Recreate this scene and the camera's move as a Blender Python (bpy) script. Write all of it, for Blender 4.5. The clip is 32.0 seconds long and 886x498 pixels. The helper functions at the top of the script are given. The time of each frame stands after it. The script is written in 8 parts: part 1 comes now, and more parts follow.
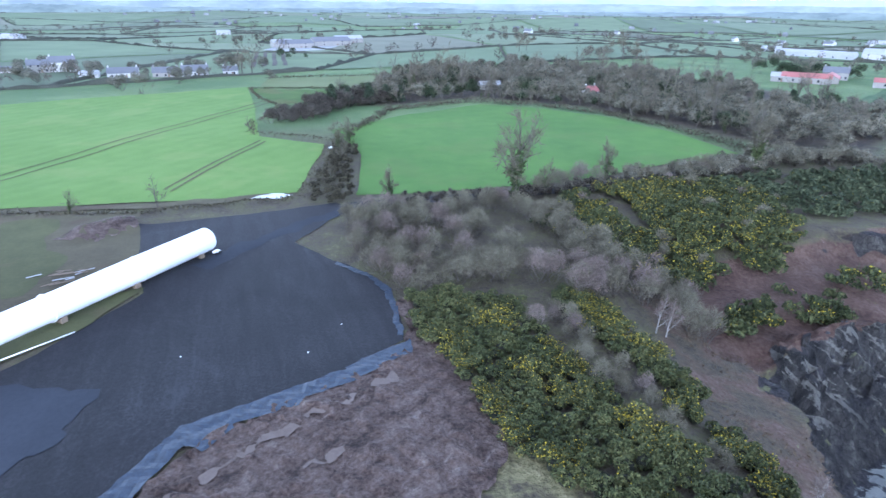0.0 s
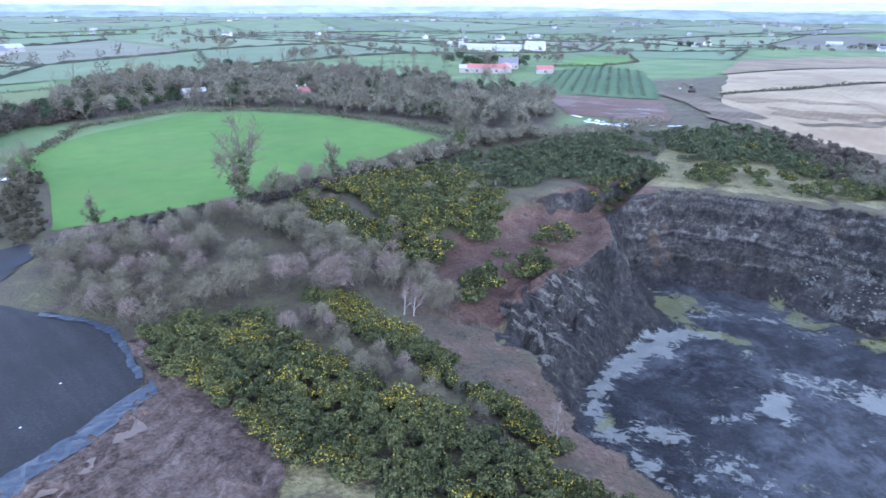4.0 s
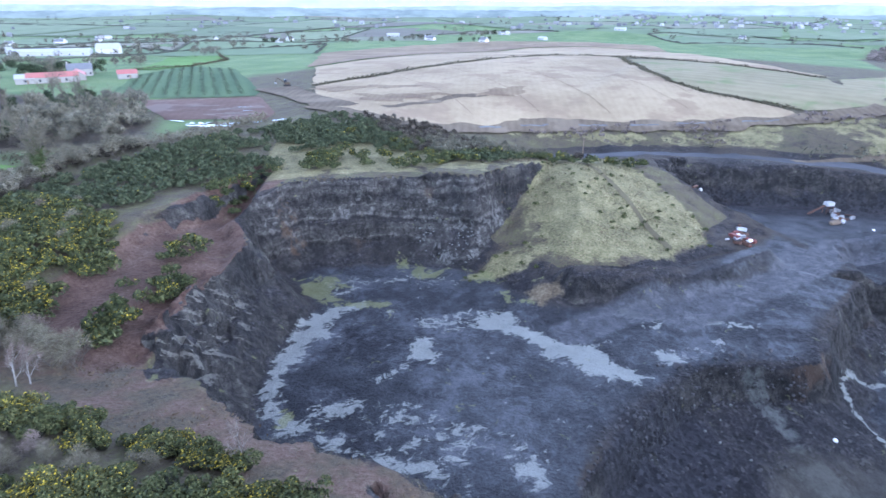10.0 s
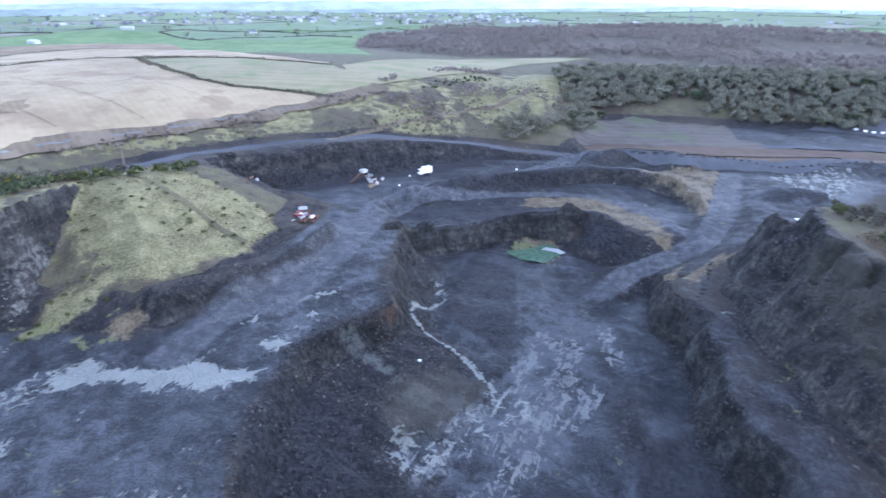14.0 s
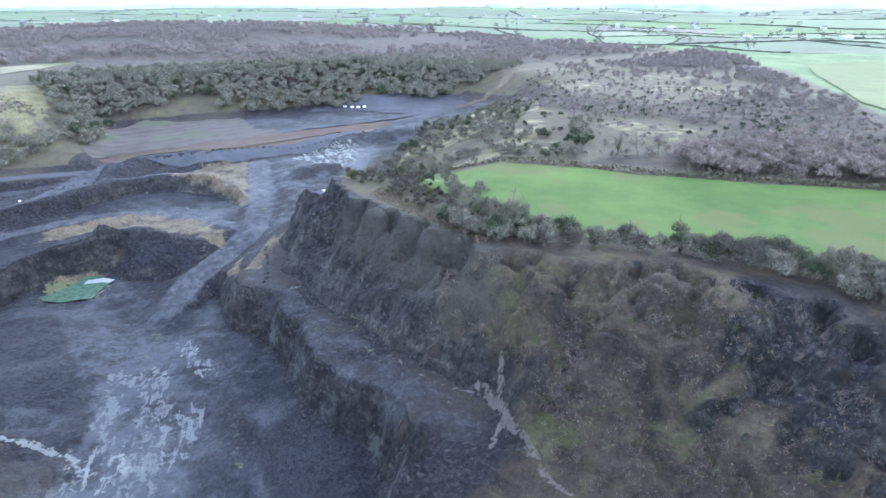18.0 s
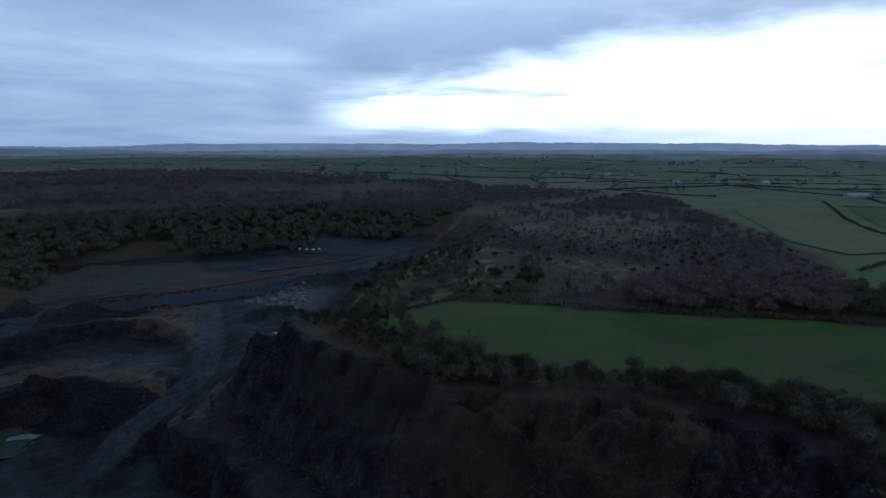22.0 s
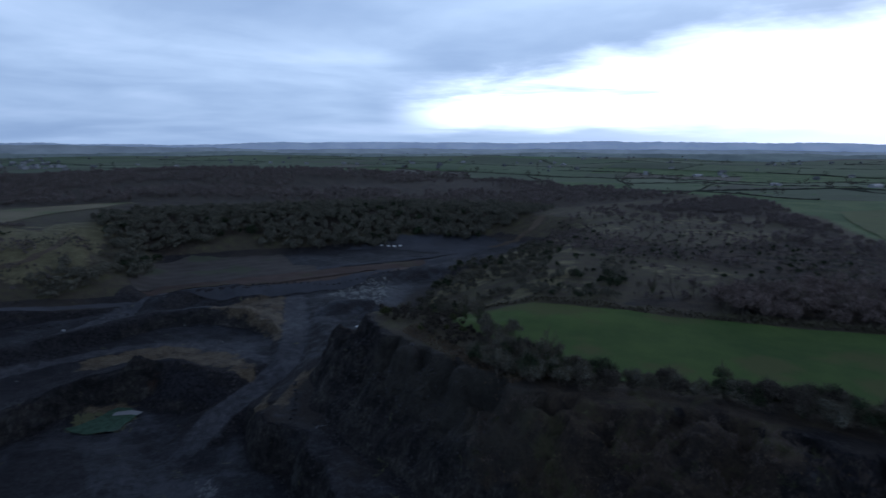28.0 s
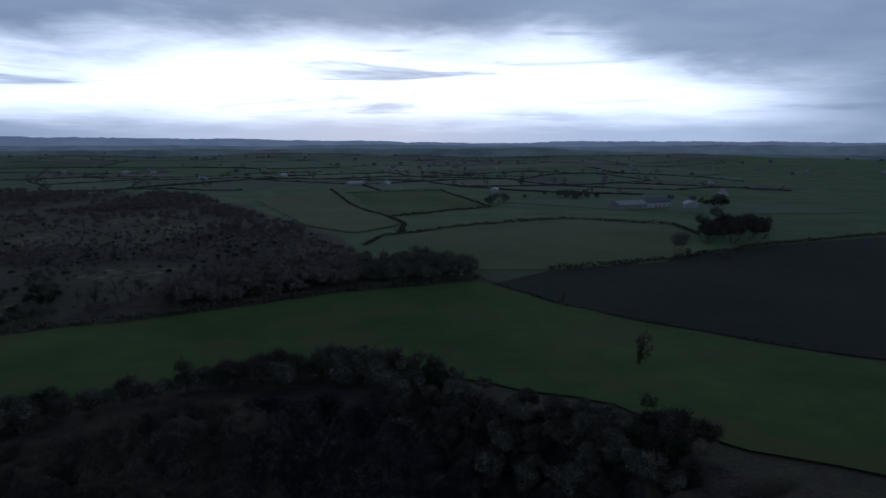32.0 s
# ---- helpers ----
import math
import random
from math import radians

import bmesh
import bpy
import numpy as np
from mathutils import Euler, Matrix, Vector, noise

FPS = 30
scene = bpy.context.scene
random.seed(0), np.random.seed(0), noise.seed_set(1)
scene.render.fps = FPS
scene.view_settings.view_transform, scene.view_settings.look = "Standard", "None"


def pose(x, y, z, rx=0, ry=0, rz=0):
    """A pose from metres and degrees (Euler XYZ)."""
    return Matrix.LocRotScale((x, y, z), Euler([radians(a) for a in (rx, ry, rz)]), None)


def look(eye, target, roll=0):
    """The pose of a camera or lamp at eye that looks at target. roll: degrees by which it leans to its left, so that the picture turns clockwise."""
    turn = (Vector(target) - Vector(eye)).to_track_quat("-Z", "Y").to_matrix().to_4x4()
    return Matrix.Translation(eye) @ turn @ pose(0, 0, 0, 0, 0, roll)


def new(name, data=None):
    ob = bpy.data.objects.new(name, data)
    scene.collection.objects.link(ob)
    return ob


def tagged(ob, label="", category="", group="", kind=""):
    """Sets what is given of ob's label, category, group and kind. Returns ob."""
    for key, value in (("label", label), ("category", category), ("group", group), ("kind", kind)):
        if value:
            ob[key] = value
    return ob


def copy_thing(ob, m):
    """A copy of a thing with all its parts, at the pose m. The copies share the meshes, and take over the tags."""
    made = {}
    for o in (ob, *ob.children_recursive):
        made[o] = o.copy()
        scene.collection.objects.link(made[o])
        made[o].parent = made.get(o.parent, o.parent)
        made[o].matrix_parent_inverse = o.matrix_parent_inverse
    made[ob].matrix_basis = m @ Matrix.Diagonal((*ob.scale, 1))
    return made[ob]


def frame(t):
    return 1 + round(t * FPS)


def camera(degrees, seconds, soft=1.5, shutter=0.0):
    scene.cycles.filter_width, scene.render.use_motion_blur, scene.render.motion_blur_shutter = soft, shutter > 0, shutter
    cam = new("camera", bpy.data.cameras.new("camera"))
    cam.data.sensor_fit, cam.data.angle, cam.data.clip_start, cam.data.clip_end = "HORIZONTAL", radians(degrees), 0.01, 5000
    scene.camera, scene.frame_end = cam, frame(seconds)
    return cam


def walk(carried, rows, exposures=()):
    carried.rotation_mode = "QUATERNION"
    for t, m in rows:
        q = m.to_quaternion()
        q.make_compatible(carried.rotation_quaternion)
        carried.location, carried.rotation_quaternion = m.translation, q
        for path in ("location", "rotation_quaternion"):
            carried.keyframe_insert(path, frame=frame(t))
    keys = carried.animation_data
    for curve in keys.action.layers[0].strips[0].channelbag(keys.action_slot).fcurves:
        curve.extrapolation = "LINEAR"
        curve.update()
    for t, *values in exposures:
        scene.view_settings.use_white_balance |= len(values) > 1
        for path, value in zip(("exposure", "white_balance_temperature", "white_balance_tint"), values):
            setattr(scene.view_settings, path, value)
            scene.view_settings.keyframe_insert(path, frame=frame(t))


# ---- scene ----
cam = camera(72.4, 32.0, soft=1.5, shutter=0.35)
EYE = (0.0, 0.0, 40.0)
PATH = [
    (0.0, pose(*EYE, 67.65, -0.51, 0.00)),
    (0.5, pose(*EYE, 67.67, -0.49, -2.97)),
    (1.0, pose(*EYE, 67.68, -0.45, -5.79)),
    (1.5, pose(*EYE, 67.73, -0.46, -8.23)),
    (2.0, pose(*EYE, 67.78, -0.43, -11.74)),
    (2.5, pose(*EYE, 67.82, -0.41, -15.84)),
    (4.5, pose(*EYE, 67.92, -0.26, -29.75)),
    (5.0, pose(*EYE, 67.90, -0.26, -33.71)),
    (5.5, pose(*EYE, 67.90, -0.22, -37.51)),
    (6.0, pose(*EYE, 67.88, -0.17, -40.49)),
    (6.5, pose(*EYE, 67.86, -0.19, -43.27)),
    (7.0, pose(*EYE, 67.83, -0.14, -45.86)),
    (7.5, pose(*EYE, 67.81, -0.12, -47.98)),
    (8.0, pose(*EYE, 67.79, -0.10, -50.82)),
    (8.5, pose(*EYE, 67.80, -0.09, -52.64)),
    (9.0, pose(*EYE, 67.85, -0.10, -55.26)),
    (9.5, pose(*EYE, 67.85, -0.08, -58.40)),
    (10.0, pose(*EYE, 67.82, -0.08, -62.16)),
    (10.5, pose(*EYE, 67.80, -0.09, -66.50)),
    (11.0, pose(*EYE, 67.75, -0.04, -71.04)),
    (11.5, pose(*EYE, 67.76, 0.01, -75.77)),
    (12.0, pose(*EYE, 67.72, 0.01, -80.88)),
    (12.5, pose(*EYE, 67.66, 0.02, -86.13)),
    (13.0, pose(*EYE, 67.62, 0.11, -91.86)),
    (13.5, pose(*EYE, 67.57, 0.17, -97.76)),
    (14.0, pose(*EYE, 67.50, 0.17, -103.70)),
    (14.5, pose(*EYE, 67.41, 0.19, -110.56)),
    (15.0, pose(*EYE, 67.32, 0.30, -117.72)),
    (15.5, pose(*EYE, 67.27, 0.34, -124.42)),
    (17.5, pose(*EYE, 67.07, 0.08, -145.17)),
    (18.0, pose(*EYE, 67.12, 0.10, -147.09)),
    (18.5, pose(*EYE, 68.05, 0.12, -148.30)),
    (19.0, pose(*EYE, 73.27, 0.11, -149.19)),
    (19.5, pose(*EYE, 79.08, 0.09, -149.95)),
    (20.0, pose(*EYE, 84.82, 0.11, -150.44)),
    (20.5, pose(*EYE, 88.85, 0.06, -150.82)),
    (21.0, pose(*EYE, 88.73, 0.04, -151.05)),
    (21.5, pose(*EYE, 83.72, -0.07, -151.23)),
    (22.0, pose(*EYE, 80.24, -0.01, -151.48)),
    (22.5, pose(*EYE, 80.24, -0.09, -151.64)),
    (23.0, pose(*EYE, 80.21, -0.02, -147.82)),
    (23.5, pose(*EYE, 80.28, -0.05, -132.94)),
    (24.0, pose(*EYE, 80.29, -0.19, -122.12)),
    (24.5, pose(*EYE, 80.30, -0.23, -119.78)),
    (26.5, pose(*EYE, 80.20, -0.12, -127.58)),
    (27.0, pose(*EYE, 80.29, -0.03, -131.32)),
    (27.5, pose(*EYE, 80.17, -0.12, -136.60)),
    (28.0, pose(*EYE, 80.13, -0.16, -143.83)),
    (28.5, pose(*EYE, 80.06, -0.15, -151.01)),
    (29.0, pose(*EYE, 80.00, -0.11, -157.65)),
    (29.5, pose(*EYE, 79.95, -0.11, -164.73)),
    (30.0, pose(*EYE, 79.90, -0.13, -171.64)),
    (30.5, pose(*EYE, 79.88, -0.15, -178.23)),
    (31.0, pose(*EYE, 79.85, -0.10, -184.26)),
    (31.5, pose(*EYE, 79.88, -0.11, -189.67)),
    (32.0, pose(*EYE, 79.88, -0.15, -194.09)),
]
LOOKS = [(0.0, 0.97), (1.5, 1.02), (5.0, 1.24), (9.0, 1.21), (13.5, 1.18), (15.0, 1.46), (17.5, 1.62), (18.6, 1.53), (19.3, 0.9), (20.0, -0.15), (20.6, -1.2), (21.4, -1.95), (22.0, -2.35), (23.0, -2.7), (24.2, -2.28), (27.0, -1.86), (28.2, -2.22),
         (30.0, -2.86), (32.0, -3.06)]
walk(cam, PATH, exposures=[(t, stops, *((5440, 19) if t < 1 else (5400, 21) if t < 3 else (5400, 22.5) if t < 8 else (5460, 22) if t < 11 else (5560, 21) if t < 16 else (5900, 17) if t < 19.5 else (5750, 20) if t < 21.7 else (5350, 15) if t < 24.5 else (5750, 17) if t < 28 else (5400, 17))) for t, stops in LOOKS])

# ---- sky and light: an overcast dusk with a bright gap low in the south ----
SUN_AZ, SUN_EL = radians(187), radians(9)
world = bpy.data.worlds.new("overcast_sky")
scene.world = world
world.use_nodes = True


class Nodes:
    """A short hand for writing node trees."""

    def __init__(self, tree):
        self.tree = tree
        tree.nodes.clear()

    def add(self, kind, inputs=None, **settings):
        n = self.tree.nodes.new(kind)
        for key, value in settings.items():
            if key == "operation":
                n.operation = value
            elif key == "blend_type":
                n.blend_type = value
            elif key == "data_type":
                n.data_type = value
            elif key == "noise_dimensions":
                n.noise_dimensions = value
            elif key == "attribute_name":
                n.attribute_name = value
            elif key == "sky_type":
                n.sky_type = value
            elif key == "feature":
                n.feature = value
            elif key == "voronoi_dimensions":
                n.voronoi_dimensions = value
        for key, value in (inputs or {}).items():
            self.feed(n.inputs[key], value)
        return n

    def feed(self, socket, value):
        if isinstance(value, bpy.types.NodeSocket):
            self.tree.links.new(value, socket)
        else:
            socket.default_value = value

    def math(self, op, a, b=0.0, c=0.0):
        n = self.add("ShaderNodeMath", {0: a, 1: b, 2: c}, operation=op)
        return n.outputs[0]

    def noise(self, vector, scale, detail=4.0, rough=0.55, distort=0.0):
        n = self.add("ShaderNodeTexNoise", {"Scale": scale, "Detail": detail, "Roughness": rough, "Distortion": distort})
        if vector is not None:
            self.feed(n.inputs["Vector"], vector)
        return n.outputs["Fac"]

    def ramp(self, fac, stops, smooth=False):
        n = self.add("ShaderNodeValToRGB", {"Fac": fac})
        el = n.color_ramp.elements
        n.color_ramp.interpolation = "EASE" if smooth else "LINEAR"
        while len(el) < len(stops):
            el.new(0.5)
        for e, (p, c) in zip(el, stops):
            e.position = p
            e.color = (c, c, c, 1) if isinstance(c, (int, float)) else (*c, 1)
        return n.outputs["Color"]

    def step(self, value, low, high):
        n = self.add("ShaderNodeMapRange", {"Value": value, "From Min": low, "From Max": high})
        n.interpolation_type = "SMOOTHSTEP"
        return n.outputs["Result"]

    def mix(self, fac, a, b, blend="MIX"):
        n = self.add("ShaderNodeMix", data_type="RGBA", blend_type=blend)
        self.feed(n.inputs[0], fac)
        self.feed(n.inputs[6], (*a, 1) if isinstance(a, tuple) and len(a) == 3 else a)
        self.feed(n.inputs[7], (*b, 1) if isinstance(b, tuple) and len(b) == 3 else b)
        return n.outputs[2]


def build_sky():
    w = Nodes(world.node_tree)
    way = w.add("ShaderNodeTexCoord").outputs["Generated"]
    axes = w.add("ShaderNodeSeparateXYZ", {0: way})
    x, y, z = axes.outputs
    sky = w.add("ShaderNodeTexSky", sky_type="NISHITA")
    sky.sky_type = "NISHITA"
    sky.sun_disc = False
    sky.sun_elevation, sky.sun_rotation = SUN_EL, SUN_AZ
    up = w.math("MAXIMUM", z, 0.0)
    turn = w.math("ARCTAN2", x, y)
    turn = w.math("ADD", turn, w.math("MULTIPLY", w.math("LESS_THAN", turn, 0.0), 2 * math.pi))
    # the cloud layer: a flat sheet seen in perspective
    depth = w.math("ADD", up, 0.10)
    sheet = w.add("ShaderNodeCombineXYZ", {0: w.math("DIVIDE", x, depth), 1: w.math("DIVIDE", y, depth)}).outputs[0]
    big, mid, fine = w.noise(sheet, 0.42, 4.0, 0.5, 0.4), w.noise(sheet, 1.3, 6.0, 0.55, 0.5), w.noise(sheet, 4.5, 6.0, 0.6, 0.4)
    tone = w.math("ADD", w.math("MULTIPLY", big, 0.76), w.math("ADD", w.math("MULTIPLY", mid, 0.20), w.math("MULTIPLY", fine, 0.04)))
    cloud = w.ramp(tone, [(0.32, (1.75, 2.35, 3.1)), (0.46, (2.45, 3.1, 3.75)), (0.56, (3.2, 3.9, 4.45)), (0.70, (4.4, 5.0, 5.5))])
    # the mostly unseen sky overhead is darkened so the ground gets less light
    cloud = w.mix(w.step(up, 0.24, 0.60), cloud, (0.62, 0.74, 0.96))
    # a grey bank lies low above the horizon
    cloud = w.mix(w.math("MULTIPLY", w.step(up, 0.13, 0.03), 0.5), cloud, (1.9, 2.55, 3.25))
    away = w.step(turn, 2.7, 1.7)
    cloud = w.mix(w.math("MULTIPLY", away, 0.42), cloud, w.mix(1.0, cloud, (0.42, 0.48, 0.58), "MULTIPLY"))
    # the bright gap low in the south, torn along its edges
    torn = w.math("SUBTRACT", w.math("ADD", w.math("MULTIPLY", w.noise(sheet, 0.7, 6.0, 0.6), 0.6), w.math("MULTIPLY", mid, 0.4)), 0.5)
    top = w.math("SUBTRACT", w.math("ADD", 0.082, w.math("MULTIPLY", w.step(turn, 2.45, 3.15), 0.092)), w.math("MULTIPLY", w.step(turn, 3.5, 3.9), 0.08))
    over = w.math("SUBTRACT", w.math("ADD", top, w.math("MULTIPLY", torn, 0.16)), up)
    under = w.math("SUBTRACT", up, w.math("ADD", 0.040, w.math("MULTIPLY", torn, 0.06)))
    ends = w.math("MULTIPLY", w.step(turn, 2.40, 2.56), w.step(turn, 4.05, 3.75))
    gap = w.math("MULTIPLY", ends, w.math("MULTIPLY", w.step(over, -0.03, 0.06), w.step(under, -0.03, 0.02)))
    low = w.math("MULTIPLY", w.step(turn, 2.55, 3.1), w.math("MULTIPLY", w.step(turn, 4.05, 3.75), w.step(up, 0.08, 0.02)))
    cloud = w.mix(w.math("MULTIPLY", low, 0.6), cloud, (5.4, 6.3, 7.2))
    wisp = w.noise(w.add("ShaderNodeCombineXYZ", {0: w.math("MULTIPLY", turn, 2.6), 1: w.math("MULTIPLY", up, 30.0)}).outputs[0], 1.0, 5.0, 0.55, 0.6)
    gap = w.math("MULTIPLY", gap, w.math("SUBTRACT", 1.0, w.math("MULTIPLY", w.step(wisp, 0.56, 0.70), 0.75)))
    cloud = w.mix(gap, cloud, (11.2, 11.8, 12.0))
    tint = w.mix(0.02, cloud, sky.outputs[0])
    shown = w.mix(w.step(z, -0.02, 0.0), (0.25, 0.27, 0.28), tint)
    bg = w.add("ShaderNodeBackground", {"Color": shown, "Strength": 0.85})
    out = w.add("ShaderNodeOutputWorld", {"Surface": bg.outputs[0]})


build_sky()
sun = bpy.data.lights.new("sun", "SUN")
sun.energy, sun.angle, sun.color = 0.5, radians(25), (1.0, 0.96, 0.9)
new("sun", sun).matrix_world = look((0, 0, 0), (math.sin(SUN_AZ) * -1, -math.cos(SUN_AZ), -math.tan(radians(28))))

# ---- materials ----
def material(name):
    m = bpy.data.materials.new(name)
    m.use_nodes = True
    return m, Nodes(m.node_tree)


def finish(n, colour, rough=0.9, bump=None, strength=0.4, distance=0.1, metal=0.0, spec=0.3):
    b = n.add("ShaderNodeBsdfPrincipled", {"Base Color": (*colour, 1) if isinstance(colour, tuple) else colour, "Roughness": rough,
                                           "Metallic": metal, "Specular IOR Level": spec})
    if bump is not None:
        h = n.add("ShaderNodeBump", {"Height": bump, "Strength": strength, "Distance": distance})
        n.feed(b.inputs["Normal"], h.outputs[0])
    n.add("ShaderNodeOutputMaterial", {"Surface": b.outputs[0]})


def place(n):
    return n.add("ShaderNodeNewGeometry").outputs["Position"]


def plain(name, colour, rough=0.7, vary=0.25, size=1.0, metal=0.0, each=0.0):
    """A surface of one colour with grain and stains at two scales; each: how far one object differs from the next."""
    m, n = material(name)
    p = place(n)
    a, b = n.noise(p, 1.0 / size, 5.0), n.noise(p, 7.0 / size, 3.0)
    v = n.math("ADD", n.math("MULTIPLY", a, 1.3 * vary), n.math("MULTIPLY", b, 0.7 * vary))
    v = n.math("ADD", v, 1.0 - vary)
    if each:
        o = n.add("ShaderNodeObjectInfo").outputs["Random"]
        i = n.add("ShaderNodeNewGeometry").outputs["Random Per Island"]
        v = n.math("ADD", v, n.math("MULTIPLY", n.math("SUBTRACT", n.math("ADD", o, i), 1.0), each))
    c = n.mix(1.0, colour, n.add("ShaderNodeCombineXYZ", {0: v, 1: v, 2: v}).outputs[0], "MULTIPLY")
    finish(n, c, rough, b, 0.3, 0.05 * size, metal)
    return m


def ground_material():
    m, n = material("ground")
    p = place(n)
    nz = n.add("ShaderNodeSeparateXYZ", {0: n.add("ShaderNodeNewGeometry").outputs["Normal"]}).outputs[2]
    bare = n.add("ShaderNodeAttribute", attribute_name="bare").outputs["Fac"]
    soil = n.add("ShaderNodeAttribute", attribute_name="soil").outputs["Fac"]
    grassy = n.add("ShaderNodeAttribute", attribute_name="grassy").outputs["Fac"]
    flat = n.add("ShaderNodeAttribute", attribute_name="plain").outputs["Fac"]
    big, mid, fine = n.noise(p, 0.03, 5.0), n.noise(p, 0.2, 6.0, 0.6), n.noise(p, 1.6, 5.0, 0.65)
    jag = n.math("MULTIPLY", n.math("SUBTRACT", mid, 0.5), 1.1)
    # rough ground: grass, dead bracken and mud
    rough = n.ramp(n.math("ADD", n.math("MULTIPLY", mid, 0.6), n.math("MULTIPLY", fine, 0.4)),
                   [(0.34, (0.040, 0.032, 0.024)), (0.46, (0.080, 0.066, 0.046)), (0.58, (0.090, 0.088, 0.042)), (0.70, (0.17, 0.15, 0.085))])
    grass = n.ramp(n.math("ADD", n.math("MULTIPLY", mid, 0.5), n.math("MULTIPLY", fine, 0.5)),
                   [(0.34, (0.070, 0.062, 0.034)), (0.47, (0.140, 0.128, 0.062)), (0.58, (0.215, 0.192, 0.100)), (0.70, (0.31, 0.275, 0.165))])
    earth = n.ramp(n.math("ADD", n.math("MULTIPLY", mid, 0.55), n.math("MULTIPLY", fine, 0.45)),
                   [(0.34, (0.042, 0.023, 0.017)), (0.5, (0.090, 0.053, 0.040)), (0.68, (0.150, 0.106, 0.082))])
    # basalt: jointed blocks, streaked and stained down the face
    bent = n.add("ShaderNodeVectorMath", {0: p, 1: n.add("ShaderNodeTexNoise", {"Vector": p, "Scale": 0.35, "Detail": 3.0}).outputs["Color"]}, operation="ADD")
    tall = n.add("ShaderNodeMapping", {"Vector": bent.outputs[0], "Rotation": (0.25, 0.2, 0.5), "Scale": (0.5, 0.5, 0.36)}).outputs[0]
    streak, layer = n.noise(tall, 1.0, 7.0, 0.68, 0.5), n.noise(n.add("ShaderNodeMapping", {"Vector": p, "Rotation": (0.03, 0.03, 0), "Scale": (0.045, 0.045, 0.46)}).outputs[0], 1.0, 5.0, 0.6, 0.5)
    bedding = n.noise(n.add("ShaderNodeMapping", {"Vector": n.add("ShaderNodeMapping", {"Vector": bent.outputs[0], "Rotation": (0.35, 0.85, 0.5)}).outputs[0], "Scale": (0.13, 0.13, 0.85)}).outputs[0], 1.0, 6.0, 0.62, 0.3)
    layer = n.add("ShaderNodeMix", {0: n.math("MULTIPLY", n.step(n.add("ShaderNodeSeparateXYZ", {0: p}).outputs[0], 84.0, 72.0), n.step(n.add("ShaderNodeSeparateXYZ", {0: p}).outputs[1], 30.0, 45.0)), 2: layer, 3: n.math("ADD", bedding, 0.04)}).outputs[0]
    joint = n.add("ShaderNodeTexVoronoi", {"Vector": tall, "Scale": 1.7}, feature="DISTANCE_TO_EDGE").outputs["Distance"]
    mass = n.noise(p, 0.11, 5.0, 0.55, 0.6)
    rock = n.ramp(n.math("ADD", n.math("MULTIPLY", streak, 0.40), n.math("ADD", n.math("MULTIPLY", layer, 0.26), n.math("MULTIPLY", mass, 0.34))),
                  [(0.40, (0.007, 0.007, 0.008)), (0.47, (0.019, 0.018, 0.0185)), (0.545, (0.044, 0.041, 0.038)), (0.64, (0.105, 0.098, 0.086))])
    # level beds of the far wall, with a pale weathered course
    beds = n.add("ShaderNodeAttribute", attribute_name="beds").outputs["Fac"]
    high = n.math("ADD", n.add("ShaderNodeSeparateXYZ", {0: p}).outputs[2], n.math("MULTIPLY", n.math("SUBTRACT", n.noise(p, 0.09, 6.0, 0.66), 0.5), 6.5))
    course = n.noise(n.add("ShaderNodeCombineXYZ", {0: n.math("MULTIPLY", high, 0.62), 1: n.math("MULTIPLY", mid, 0.8)}).outputs[0], 1.0, 3.0, 0.5)
    bedded = n.ramp(n.math("ADD", n.math("MULTIPLY", course, 0.50), n.math("ADD", n.math("MULTIPLY", streak, 0.25), n.math("MULTIPLY", n.noise(p, 0.3, 6.0, 0.65, 0.8), 0.25))), [(0.39, (0.010, 0.010, 0.012)), (0.48, (0.032, 0.030, 0.030)), (0.54, (0.062, 0.058, 0.055)), (0.62, (0.140, 0.134, 0.124))])
    pale = n.math("MULTIPLY", n.math("MULTIPLY", n.step(high, -12.5, -9.5), n.step(high, -4.0, -6.0)), n.step(n.math("ADD", n.math("MULTIPLY", n.noise(p, 0.35, 7.0, 0.7, 0.4), 0.7), n.math("MULTIPLY", mass, 0.3)), 0.52, 0.60))
    fallen = n.math("MULTIPLY", n.math("MULTIPLY", n.step(n.add("ShaderNodeSeparateXYZ", {0: p}).outputs[1], 76.0, 64.0), n.step(high, -8.5, -11.0)), n.step(n.noise(p, 0.4, 7.0, 0.7, 0.5), 0.49, 0.58))
    pale = n.math("MAXIMUM", pale, fallen)
    bedded = n.mix(n.math("MULTIPLY", pale, 0.75), bedded, n.mix(fine, (0.09, 0.090, 0.086), (0.24, 0.235, 0.22)))
    rock = n.mix(beds, rock, bedded)
    block = n.add("ShaderNodeSeparateXYZ", {0: n.add("ShaderNodeTexVoronoi", {"Vector": tall, "Scale": 2.6}).outputs["Color"]}).outputs[0]
    grit = n.add("ShaderNodeSeparateXYZ", {0: n.add("ShaderNodeTexVoronoi", {"Vector": p, "Scale": 1.5}).outputs["Color"]}).outputs[0]
    chip = n.math("ADD", 0.62, n.math("ADD", n.math("MULTIPLY", block, 0.55), n.math("MULTIPLY", grit, 0.22)))
    rock = n.mix(1.0, rock, n.add("ShaderNodeCombineXYZ", {0: chip, 1: chip, 2: chip}).outputs[0], "MULTIPLY")
    rock = n.mix(n.math("MULTIPLY", n.step(joint, 0.06, 0.01), 0.6), rock, (0.008, 0.008, 0.010))
    rust = n.step(n.noise(tall, 0.16, 4.0), 0.63, 0.72)
